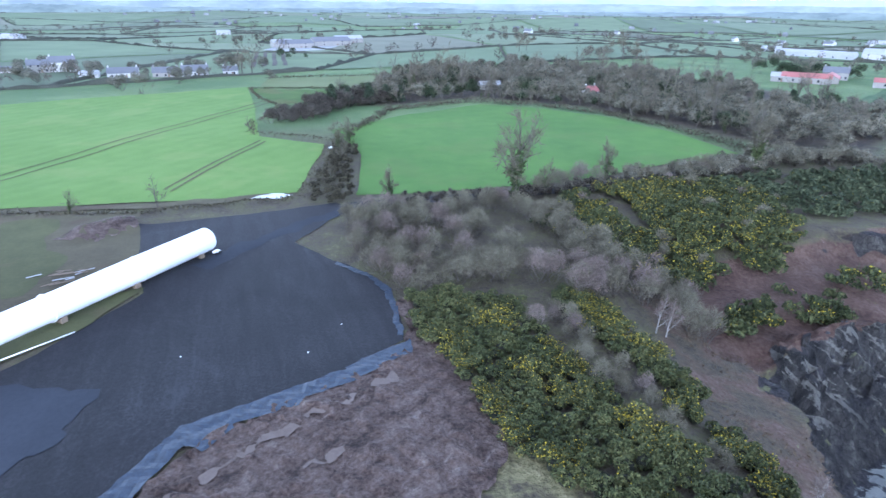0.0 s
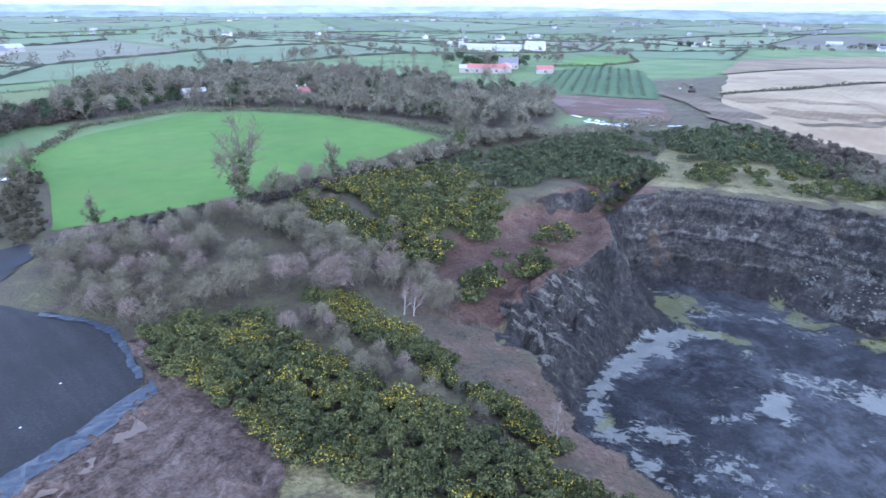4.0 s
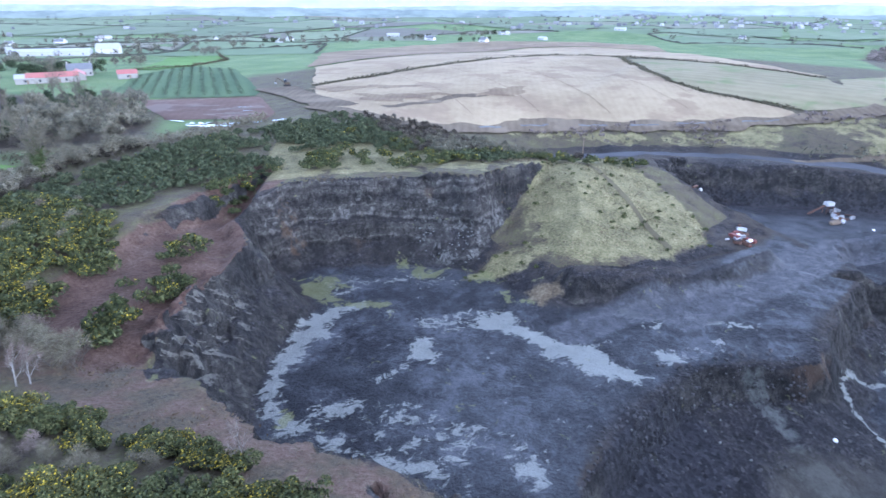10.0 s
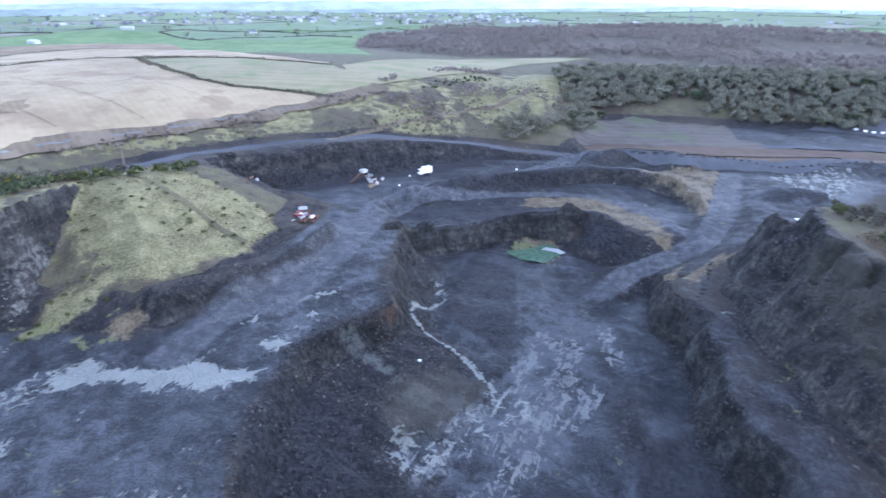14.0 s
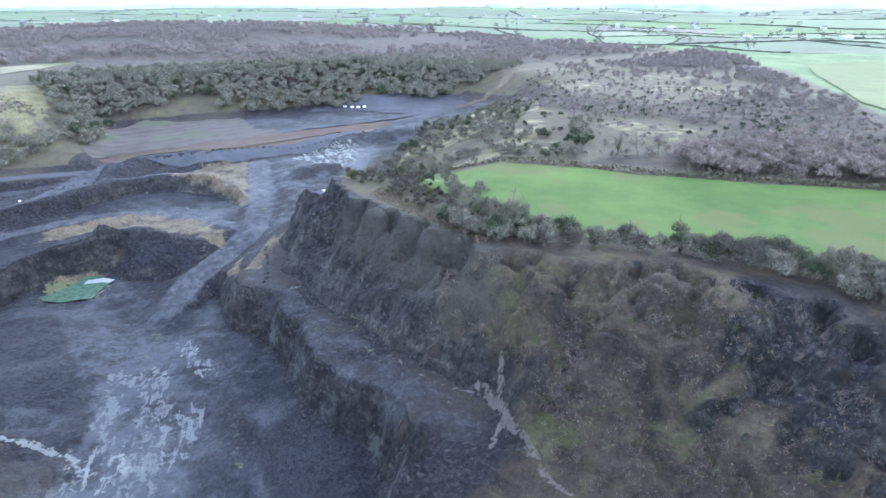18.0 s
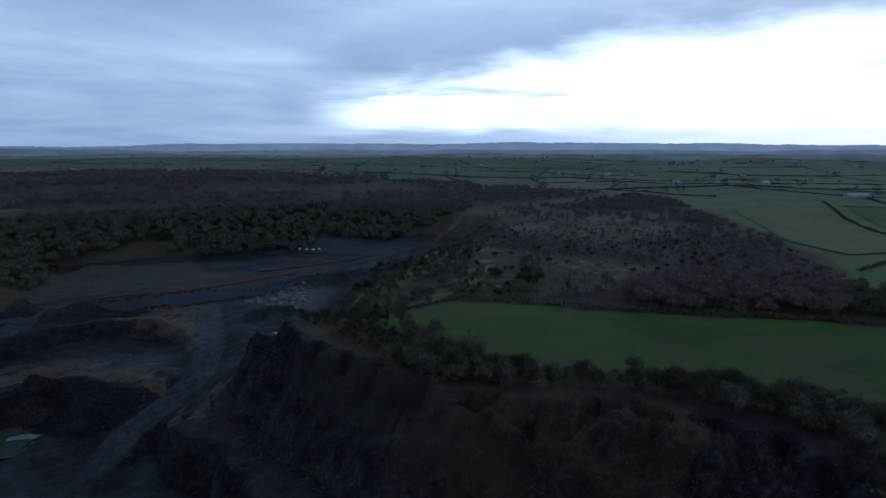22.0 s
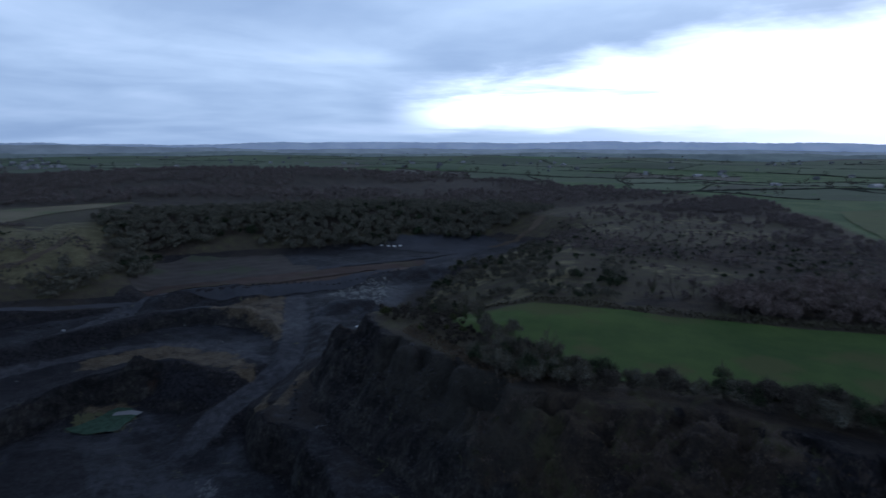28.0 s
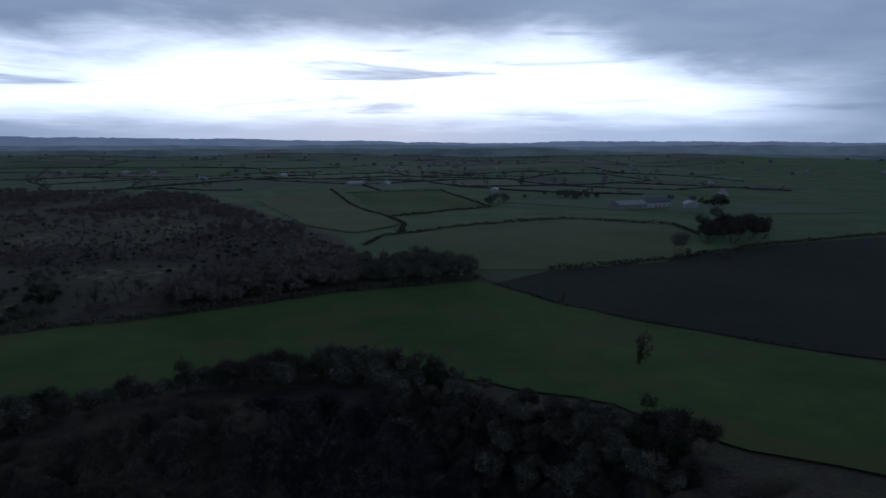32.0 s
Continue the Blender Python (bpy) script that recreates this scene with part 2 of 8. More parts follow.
    rock = n.mix(n.math("MULTIPLY", rust, 0.5), rock, (0.085, 0.052, 0.032))
    stained = n.add("ShaderNodeAttribute", attribute_name="stain").outputs["Fac"]
    rock = n.mix(n.math("MULTIPLY", n.step(n.math("ADD", n.math("MULTIPLY", stained, 0.6), n.math("MULTIPLY", n.math("SUBTRACT", n.noise(tall, 0.8, 5.0, 0.65), 0.5), 2.6)), 0.45, 0.85), 0.6), rock, (0.095, 0.058, 0.034))
    veins = n.add("ShaderNodeAttribute", attribute_name="veins").outputs["Fac"]
    vein = n.noise(n.add("ShaderNodeMapping", {"Vector": n.add("ShaderNodeMapping", {"Vector": bent.outputs[0], "Rotation": (0.55, -0.62, 0.35)}).outputs[0], "Scale": (0.12, 0.12, 0.62)}).outputs[0], 1.0, 4.0, 0.6, 0.5)
    rock = n.mix(n.math("MULTIPLY", n.math("MULTIPLY", veins, n.step(n.math("ADD", n.math("MULTIPLY", vein, 0.8), n.math("MULTIPLY", fine, 0.2)), 0.525, 0.58)), 0.8), rock, n.mix(fine, (0.09, 0.086, 0.078), (0.23, 0.22, 0.195)))
    floor = n.ramp(n.math("ADD", n.math("MULTIPLY", big, 0.35), n.math("ADD", n.math("MULTIPLY", mid, 0.45), n.math("MULTIPLY", fine, 0.20))),
                   [(0.38, (0.010, 0.010, 0.014)), (0.5, (0.021, 0.023, 0.028)), (0.62, (0.055, 0.060, 0.070))])
    spoil = n.ramp(n.math("ADD", n.math("MULTIPLY", mid, 0.4), n.math("MULTIPLY", fine, 0.6)), [(0.36, (0.008, 0.008, 0.010)), (0.52, (0.019, 0.018, 0.021)), (0.68, (0.052, 0.048, 0.047))])
    speck = n.math("ADD", 0.6, n.math("MULTIPLY", grit, 0.8))
    spoil = n.mix(1.0, spoil, n.add("ShaderNodeCombineXYZ", {0: speck, 1: speck, 2: speck}).outputs[0], "MULTIPLY")
    spoil = n.mix(n.math("MULTIPLY", n.step(grit, 0.95, 0.98), 0.4), spoil, (0.10, 0.097, 0.094))
    steep = n.step(n.math("ADD", nz, n.math("MULTIPLY", jag, 0.25)), 0.86, 0.70)
    stone = n.mix(steep, n.mix(flat, n.mix(n.math("MULTIPLY", n.step(big, 0.40, 0.62), n.step(n.add("ShaderNodeSeparateXYZ", {0: p}).outputs[2], -27.0, -22.5)), spoil, n.mix(fine, (0.022, 0.019, 0.017), (0.068, 0.057, 0.047))), floor), rock)
    loose = n.math("MULTIPLY", n.step(n.math("ADD", nz, n.math("MULTIPLY", jag, 0.12)), 0.965, 0.90), n.math("SUBTRACT", 1.0, steep))
    stone = n.mix(n.math("MULTIPLY", loose, 0.9), stone, spoil)
    firm = n.math("SUBTRACT", 1.0, loose)
    tame = n.add("ShaderNodeAttribute", attribute_name="farmed").outputs["Fac"]
    sward = n.mix(n.step(big, 0.35, 0.65), (0.075, 0.145, 0.05), (0.13, 0.20, 0.075))
    c = n.mix(tame, rough, n.mix(n.math("MULTIPLY", fine, 0.3), sward, (0.10, 0.10, 0.06)))
    slope = n.add("ShaderNodeAttribute", attribute_name="slope").outputs["Fac"]
    litter = n.ramp(n.math("ADD", n.math("MULTIPLY", n.noise(p, 0.12, 7.0, 0.65, 0.6), 0.7), n.math("MULTIPLY", fine, 0.3)),
                    [(0.36, (0.013, 0.012, 0.013)), (0.46, (0.039, 0.031, 0.024)), (0.56, (0.074, 0.056, 0.040)), (0.64, (0.088, 0.078, 0.042)), (0.74, (0.135, 0.110, 0.076))])
    scree = n.step(n.math("ADD", n.math("MULTIPLY", n.noise(p, 0.055, 5.0, 0.6, 1.2), 0.75), n.math("MULTIPLY", mid, 0.25)), 0.52, 0.60)
    litter = n.mix(n.math("MULTIPLY", scree, 0.5), litter, spoil)
    moss = n.step(n.noise(p, 0.085, 6.0, 0.62, 0.8), 0.57, 0.66)
    litter = n.mix(n.math("MULTIPLY", moss, 0.6), litter, n.mix(fine, (0.055, 0.058, 0.024), (0.12, 0.12, 0.055)))
    c = n.mix(n.step(n.math("ADD", slope, jag), 0.3, 0.6), c, litter)
    c = n.mix(n.step(n.math("ADD", soil, jag), 0.35, 0.65), c, earth)
    c = n.mix(n.step(n.math("ADD", bare, jag), 0.35, 0.6), c, stone)
    c = n.mix(n.step(n.math("ADD", grassy, jag), 0.35, 0.6), c, grass)
    # pale silt and algae left by drying puddles on the quarry floors
    drawn = n.add("ShaderNodeMapping", {"Vector": p, "Rotation": (0, 0, 0.75), "Scale": (0.15, 0.21, 0.15)}).outputs[0]
    pool = n.noise(drawn, 1.0, 10.0, 0.68, 0.35)
    silted = n.add("ShaderNodeAttribute", attribute_name="silt").outputs["Fac"]
    slimy = n.add("ShaderNodeAttribute", attribute_name="algae").outputs["Fac"]
    turned = n.add("ShaderNodeMapping", {"Vector": p, "Rotation": (0, 0, 0.70)}).outputs[0]
    combed = n.noise(n.add("ShaderNodeMapping", {"Vector": turned, "Scale": (0.12, 0.55, 0.2)}).outputs[0], 1.0, 10.0, 0.7, 0.7)
    low = n.step(n.add("ShaderNodeSeparateXYZ", {0: p}).outputs[2], -24.0, -27.0)
    broken = n.noise(p, 0.5, 9.0, 0.7, 0.6)
    pool = n.add("ShaderNodeMix", {0: low, 2: n.math("ADD", n.math("MULTIPLY", pool, 0.7), n.math("MULTIPLY", broken, 0.3)), 3: n.math("ADD", n.math("MULTIPLY", broken, 0.5), n.math("MULTIPLY", combed, 0.5))}).outputs[0]
    amount = n.math("ADD", pool, n.math("MULTIPLY", silted, 0.165))
    amount = n.math("SUBTRACT", amount, n.math("MULTIPLY", low, 0.048))
    silt = n.math("MULTIPLY", n.math("MULTIPLY", flat, firm), n.step(amount, 0.612, 0.645))
    c = n.mix(n.math("MULTIPLY", silt, 0.85), c, n.mix(fine, (0.13, 0.134, 0.134), (0.29, 0.295, 0.28)))
    pools = n.add("ShaderNodeAttribute", attribute_name="pools").outputs["Fac"]
    edge = n.math("ADD", n.math("MULTIPLY", n.noise(p, 0.42, 9.0, 0.68, 0.9), 0.6), n.math("MULTIPLY", combed, 0.4))
    drawn_edge = n.step(n.math("ADD", pools, n.math("MULTIPLY", n.math("SUBTRACT", edge, 0.5), 3.2)), 0.47, 0.66)
    haze = n.math("MULTIPLY", n.add("ShaderNodeAttribute", attribute_name="dusty").outputs["Fac"], n.step(n.math("ADD", n.math("ADD", n.math("MULTIPLY", n.noise(p, 0.07, 7.0, 0.62, 1.0), 0.6), n.math("MULTIPLY", n.noise(p, 0.5, 8.0, 0.7, 0.8), 0.4)), n.math("MULTIPLY", silted, 0.08)), 0.47, 0.62))
    c = n.mix(n.math("MULTIPLY", n.math("MULTIPLY", haze, firm), 0.6), c, (0.100, 0.108, 0.124))
    c = n.mix(n.math("MULTIPLY", drawn_edge, 0.80), c, n.mix(n.noise(p, 0.35, 5.0, 0.6), (0.160, 0.172, 0.163), (0.300, 0.315, 0.295)))
    worn = n.add("ShaderNodeAttribute", attribute_name="road").outputs["Fac"]
    dust = n.ramp(n.math("ADD", n.math("MULTIPLY", n.noise(p, 0.35, 7.0, 0.65, 0.5), 0.7), n.math("MULTIPLY", fine, 0.3)), [(0.36, (0.034, 0.036, 0.042)), (0.5, (0.064, 0.067, 0.077)), (0.66, (0.125, 0.130, 0.142))])
    c = n.mix(n.math("MULTIPLY", n.step(n.math("ADD", worn, n.math("MULTIPLY", jag, 0.7)), 0.25, 0.75), 0.9), c, dust)
    washed = n.add("ShaderNodeAttribute", attribute_name="wash").outputs["Fac"]
    c = n.mix(n.math("MULTIPLY", n.step(n.math("ADD", washed, n.math("MULTIPLY", n.math("SUBTRACT", broken, 0.5), 2.0)), 0.45, 0.65), 0.7), c, n.mix(fine, (0.105, 0.085, 0.074), (0.235, 0.20, 0.178)))
    slime = n.step(n.math("ADD", n.noise(p, 0.28, 8.0, 0.68, 0.8), n.math("MULTIPLY", slimy, 0.25)), 0.63, 0.70)
    c = n.mix(n.math("MULTIPLY", slime, 0.62), c, n.mix(fine, (0.11, 0.118, 0.045), (0.24, 0.245, 0.115)))
    ashen = n.add("ShaderNodeAttribute", attribute_name="ash").outputs["Fac"]
    c = n.mix(n.math("MULTIPLY", n.step(n.math("ADD", ashen, n.math("MULTIPLY", n.math("SUBTRACT", broken, 0.5), 1.6)), 0.40, 0.75), 0.75), c, n.mix(fine, (0.052, 0.058, 0.056), (0.130, 0.138, 0.130)))
    clayey = n.add("ShaderNodeAttribute", attribute_name="clay").outputs["Fac"]
    c = n.mix(n.math("MULTIPLY", n.step(n.math("ADD", clayey, n.math("MULTIPLY", n.math("SUBTRACT", broken, 0.5), 1.6)), 0.30, 0.95), 0.55), c, n.mix(mid, (0.040, 0.038, 0.031), (0.088, 0.083, 0.066)))
    blackened = n.add("ShaderNodeAttribute", attribute_name="black").outputs["Fac"]
    c = n.mix(n.math("MULTIPLY", n.step(n.math("ADD", blackened, jag), 0.35, 0.75), 0.85), c, n.mix(grit, (0.006, 0.006, 0.009), (0.030, 0.030, 0.036)))
    sandy = n.add("ShaderNodeAttribute", attribute_name="ochre").outputs["Fac"]
    ochre = n.ramp(n.math("ADD", n.math("MULTIPLY", mid, 0.5), n.math("MULTIPLY", fine, 0.5)), [(0.36, (0.040, 0.030, 0.022)), (0.5, (0.105, 0.082, 0.052)), (0.66, (0.185, 0.155, 0.105))])
    c = n.mix(n.step(n.math("ADD", sandy, n.math("MULTIPLY", jag, 1.6)), 0.35, 0.70), c, ochre)
    ruddy = n.add("ShaderNodeAttribute", attribute_name="russet").outputs["Fac"]
    c = n.mix(n.step(n.math("ADD", ruddy, jag), 0.35, 0.65), c, n.mix(fine, (0.075, 0.050, 0.040), (0.135, 0.100, 0.080)))
    wet = n.math("MULTIPLY", flat, n.step(big, 0.35, 0.65))
    r = n.math("SUBTRACT", 0.92, n.math("MULTIPLY", wet, 0.25))
    relief = n.math("ADD", n.math("ADD", mid, fine), n.math("MULTIPLY", steep, n.math("ADD", n.math("MULTIPLY", n.noise(p, 0.45, 8.0, 0.7, 0.6), 4.5), n.math("ADD", n.math("MULTIPLY", course, 1.2), n.math("MULTIPLY", block, 0.5)))))
    finish(n, c, r, relief, 0.8, 0.6, 0.0, 0.3)
    return m


def field_material(name, dark, light, stripe=0.0, way=0.0, width=2.0, patch=(0.1, 0.1, 0.05), patchy=0.0):
    """Tilled or grazed ground; stripe: strength of the drill lines that run along the angle way."""
    m, n = material(name)
    p = place(n)
    turned = n.add("ShaderNodeMapping", {"Vector": p, "Rotation": (0, 0, way)}).outputs[0]
    sx = n.add("ShaderNodeSeparateXYZ", {0: turned}).outputs[0]
    big, mid, fine = n.noise(p, 0.018, 4.0), n.noise(p, 0.15, 6.0, 0.6), n.noise(p, 2.0, 4.0, 0.7)
    v = n.math("ADD", n.math("MULTIPLY", big, 0.5), n.math("ADD", n.math("MULTIPLY", mid, 0.3), n.math("MULTIPLY", fine, 0.2)))
    if stripe:
        wob = n.math("ADD", sx, n.math("MULTIPLY", mid, width * 0.5))
        s = n.math("SINE", n.math("MULTIPLY", wob, 6.283 / width))
        v = n.math("ADD", v, n.math("MULTIPLY", s, stripe))
    c = n.mix(n.step(v, 0.30, 0.70), dark, light)
    if patchy:
        c = n.mix(n.math("MULTIPLY", n.step(n.noise(p, 0.045, 5.0), 0.52, 0.62), patchy), c, patch)
    finish(n, c, 0.95, n.math("ADD", fine, mid), 0.4, 0.15, 0.0, 0.15)
    return m


def water_material(name, colour, rough):
    m, n = material(name)
    p = place(n)
    c = n.mix(n.step(n.noise(p, 0.6, 4.0), 0.4, 0.65), colour, tuple(0.7 * v for v in colour))
    finish(n, c, rough, n.noise(p, 3.0, 2.0), 0.05, 0.02, 0.0, 0.5)
    return m


M_GROUND = ground_material()
M_WINTER = field_material("winter_wheat", (0.100, 0.182, 0.042), (0.150, 0.245, 0.064), 0.02, 0.4, 6.0, (0.20, 0.25, 0.08), 0.3)
M_PASTURE = field_material("pasture", (0.060, 0.132, 0.030), (0.104, 0.202, 0.046), 0.0, 0.2, 9.0, (0.10, 0.155, 0.045), 0.4)
M_GRAZED = field_material("grazed_grass", (0.040, 0.082, 0.019), (0.102, 0.160, 0.040), 0.0, 0.2, 9.0, (0.100, 0.108, 0.040), 0.75)
M_BANKSIDE = field_material("rough_bank", (0.060, 0.050, 0.034), (0.130, 0.118, 0.070), 0.0, 0.0, 3.0, (0.085, 0.055, 0.042), 0.7)
M_MEADOW = field_material("meadow", (0.040, 0.078, 0.038), (0.078, 0.126, 0.058), 0.06, 0.75, 8.0)
M_STUBBLE = field_material("stubble", (0.215, 0.168, 0.108), (0.352, 0.284, 0.188), 0.012, 1.15, 3.1, (0.20, 0.145, 0.10), 0.6)
M_TAN = field_material("brown_stubble", (0.140, 0.102, 0.066), (0.255, 0.198, 0.130), 0.03, 1.15, 2.4, (0.115, 0.080, 0.055), 0.5)
M_SOWN = field_material("old_stubble", (0.165, 0.146, 0.088), (0.245, 0.218, 0.138), 0.04, 0.2, 9.0, (0.105, 0.155, 0.056), 0.55)
M_PLOUGH = field_material("ploughed_soil", (0.078, 0.048, 0.038), (0.150, 0.098, 0.080), 0.015, 0.9, 3.0, (0.22, 0.18, 0.165), 0.45)
M_DARK = field_material("dark_tilth", (0.022, 0.027, 0.019), (0.040, 0.046, 0.033), 0.02, 0.5, 4.0)
def yard_material():
    """Dark planings, smeared along the way that the wheels turned, with dusty patches."""
    m, n = material("asphalt_planings")
    p = place(n)
    turned = n.add("ShaderNodeMapping", {"Vector": p, "Rotation": (0, 0, -0.35)}).outputs[0]
    along = n.add("ShaderNodeMapping", {"Vector": turned, "Scale": (0.5, 0.07, 0.3)}).outputs[0]
    smear, big, fine = n.noise(along, 1.0, 6.0, 0.6, 0.8), n.noise(p, 0.06, 5.0, 0.6, 0.5), n.noise(p, 3.0, 5.0, 0.75)
    v = n.math("ADD", n.math("MULTIPLY", smear, 0.25), n.math("ADD", n.math("MULTIPLY", big, 0.3), n.math("MULTIPLY", fine, 0.45)))
    c = n.ramp(v, [(0.36, (0.005, 0.005, 0.007)), (0.5, (0.0115, 0.0118, 0.0148)), (0.62, (0.027, 0.028, 0.033))])
    c = n.mix(n.math("MULTIPLY", n.step(n.math("ADD", big, n.math("MULTIPLY", smear, 0.25)), 0.74, 0.86), 0.3), c, (0.050, 0.054, 0.066))
    finish(n, c, 0.85, n.math("ADD", smear, fine), 0.5, 0.12, 0.0, 0.35)
    return m


M_TARMAC = yard_material()
M_ROAD = field_material("crushed_stone_road", (0.038, 0.041, 0.049), (0.098, 0.103, 0.117), 0.0, 0.0, 3.0, (0.060, 0.060, 0.066), 0.5)
def mud_material():
    """Wet churned soil: ruts along one way, clods and pale wet streaks."""
    m, n = material("brown_mud")
    p = place(n)
    turned = n.add("ShaderNodeMapping", {"Vector": p, "Rotation": (0, 0, -0.80)}).outputs[0]
    along = n.add("ShaderNodeMapping", {"Vector": turned, "Scale": (0.16, 0.5, 0.3)}).outputs[0]
    rut, clod, fine = n.noise(along, 1.0, 7.0, 0.65, 0.6), n.noise(p, 0.5, 8.0, 0.72, 0.4), n.noise(p, 2.4, 5.0, 0.7)
    v = n.math("ADD", n.math("MULTIPLY", rut, 0.32), n.math("ADD", n.math("MULTIPLY", clod, 0.36), n.math("MULTIPLY", fine, 0.32)))
    c = n.ramp(v, [(0.40, (0.022, 0.013, 0.010)), (0.455, (0.062, 0.038, 0.030)), (0.53, (0.125, 0.088, 0.073)), (0.64, (0.22, 0.175, 0.152))])
    c = n.mix(n.math("MULTIPLY", n.step(rut, 0.64, 0.70), 0.6), c, (0.32, 0.28, 0.26))
    finish(n, c, 0.8, n.math("ADD", clod, fine), 1.0, 0.6, 0.0, 0.3)
    return m


M_MUD = mud_material()
M_SILT = field_material("pale_silt", (0.24, 0.25, 0.26), (0.42, 0.43, 0.43), 0.0, 0.0, 3.0, (0.16, 0.17, 0.19), 0.4)
M_WATER = water_material("rain_water", (0.17, 0.175, 0.18), 0.08)
M_POND = water_material("green_pond_water", (0.088, 0.152, 0.104), 0.12)
M_WHITE = plain("white_paint", (0.80, 0.80, 0.80), 0.45, 0.10, 3.0)
M_LINER = plain("blue_grey_liner", (0.026, 0.038, 0.058), 0.5, 1.1, 0.5)
M_DUST = field_material("blue_grey_dust", (0.024, 0.028, 0.036), (0.045, 0.051, 0.064), 0.0, 0.0, 3.0, (0.030, 0.032, 0.038), 0.5)
M_WETMUD = field_material("pale_wet_mud", (0.105, 0.080, 0.068), (0.195, 0.160, 0.142), 0.0, 0.0, 2.0, (0.095, 0.072, 0.062), 0.6)
M_STRIP = field_material("pale_grass", (0.098, 0.124, 0.052), (0.150, 0.178, 0.078), 0.0, 0.2, 9.0, (0.12, 0.17, 0.06), 0.4)
M_OCHRE = field_material("ochre_sand", (0.060, 0.048, 0.036), (0.130, 0.105, 0.074), 0.0, 0.4, 4.0, (0.045, 0.042, 0.042), 0.6)
M_HEADLAND = field_material("muddy_headland", (0.070, 0.054, 0.039), (0.160, 0.128, 0.090), 0.03, 1.15, 3.0, (0.19, 0.155, 0.115), 0.6)
M_PLOT = field_material("levelled_plot", (0.058, 0.052, 0.047), (0.122, 0.110, 0.098), 0.03, 0.3, 8.0, (0.080, 0.100, 0.056), 0.6)
M_RED_EARTH = field_material("reddish_earth", (0.056, 0.038, 0.032), (0.120, 0.088, 0.074), 0.02, 0.95, 3.0, (0.082, 0.078, 0.046), 0.5)
M_VERGE = field_material("grass_verge", (0.055, 0.060, 0.028), (0.118, 0.120, 0.056), 0.0, 0.0, 3.0, (0.10, 0.07, 0.05), 0.5)


def leaf_material(name, stops, rough=0.75):
    """Leaves and twigs: each one takes its own tone."""
    m, n = material(name)
    g = n.add("ShaderNodeNewGeometry")
    o = n.add("ShaderNodeObjectInfo").outputs["Random"]
    wide = n.noise(g.outputs["Position"], 0.16, 3.0)
    v = n.math("ADD", n.math("MULTIPLY", g.outputs["Random Per Island"], 0.45),
               n.math("ADD", n.math("MULTIPLY", o, 0.15), n.math("MULTIPLY", wide, 0.40)))
    finish(n, n.ramp(v, stops), rough, None, spec=0.2)
    return m


def tints(dark, light):
    return [(0.15, dark), (0.85, light)]


M_GORSE = leaf_material("gorse_leaves", [(0.2, (0.019, 0.027, 0.012)), (0.5, (0.060, 0.072, 0.028)), (0.8, (0.140, 0.142, 0.055))])
M_GORSE_DARK = leaf_material("dark_gorse_leaves", [(0.2, (0.017, 0.026, 0.014)), (0.5, (0.048, 0.062, 0.032)), (0.8, (0.104, 0.114, 0.060))])
M_FLOWER = leaf_material("gorse_flowers", tints((0.25, 0.19, 0.018), (0.50, 0.40, 0.042)))
M_TWIG = leaf_material("bare_twigs", tints((0.062, 0.056, 0.039), (0.176, 0.160, 0.112)))
M_TWIG_RED = leaf_material("reddish_twigs", tints((0.096, 0.074, 0.064), (0.230, 0.182, 0.158)))
M_PALE = leaf_material("pale_birch_bark", tints((0.17, 0.16, 0.15), (0.34, 0.325, 0.305)))
M_TWIG_PALE = leaf_material("pale_twigs", tints((0.074, 0.067, 0.046), (0.206, 0.189, 0.132)))
M_BELT = leaf_material("dark_brown_twigs", tints((0.040, 0.034, 0.028), (0.120, 0.105, 0.085)))
M_BARK = leaf_material("grey_bark", tints((0.06, 0.05, 0.042), (0.14, 0.125, 0.105)))
M_IVY = leaf_material("ivy_leaves", tints((0.022, 0.035, 0.014), (0.075, 0.095, 0.035)))
M_HEDGE = leaf_material("hedge_twigs", tints((0.035, 0.033, 0.022), (0.125, 0.112, 0.072)))
M_BRACKEN = leaf_material("dead_bracken", tints((0.065, 0.045, 0.030), (0.165, 0.125, 0.080)))
M_CONIFER = leaf_material("conifer_needles", tints((0.014, 0.026, 0.016), (0.045, 0.065, 0.034)))
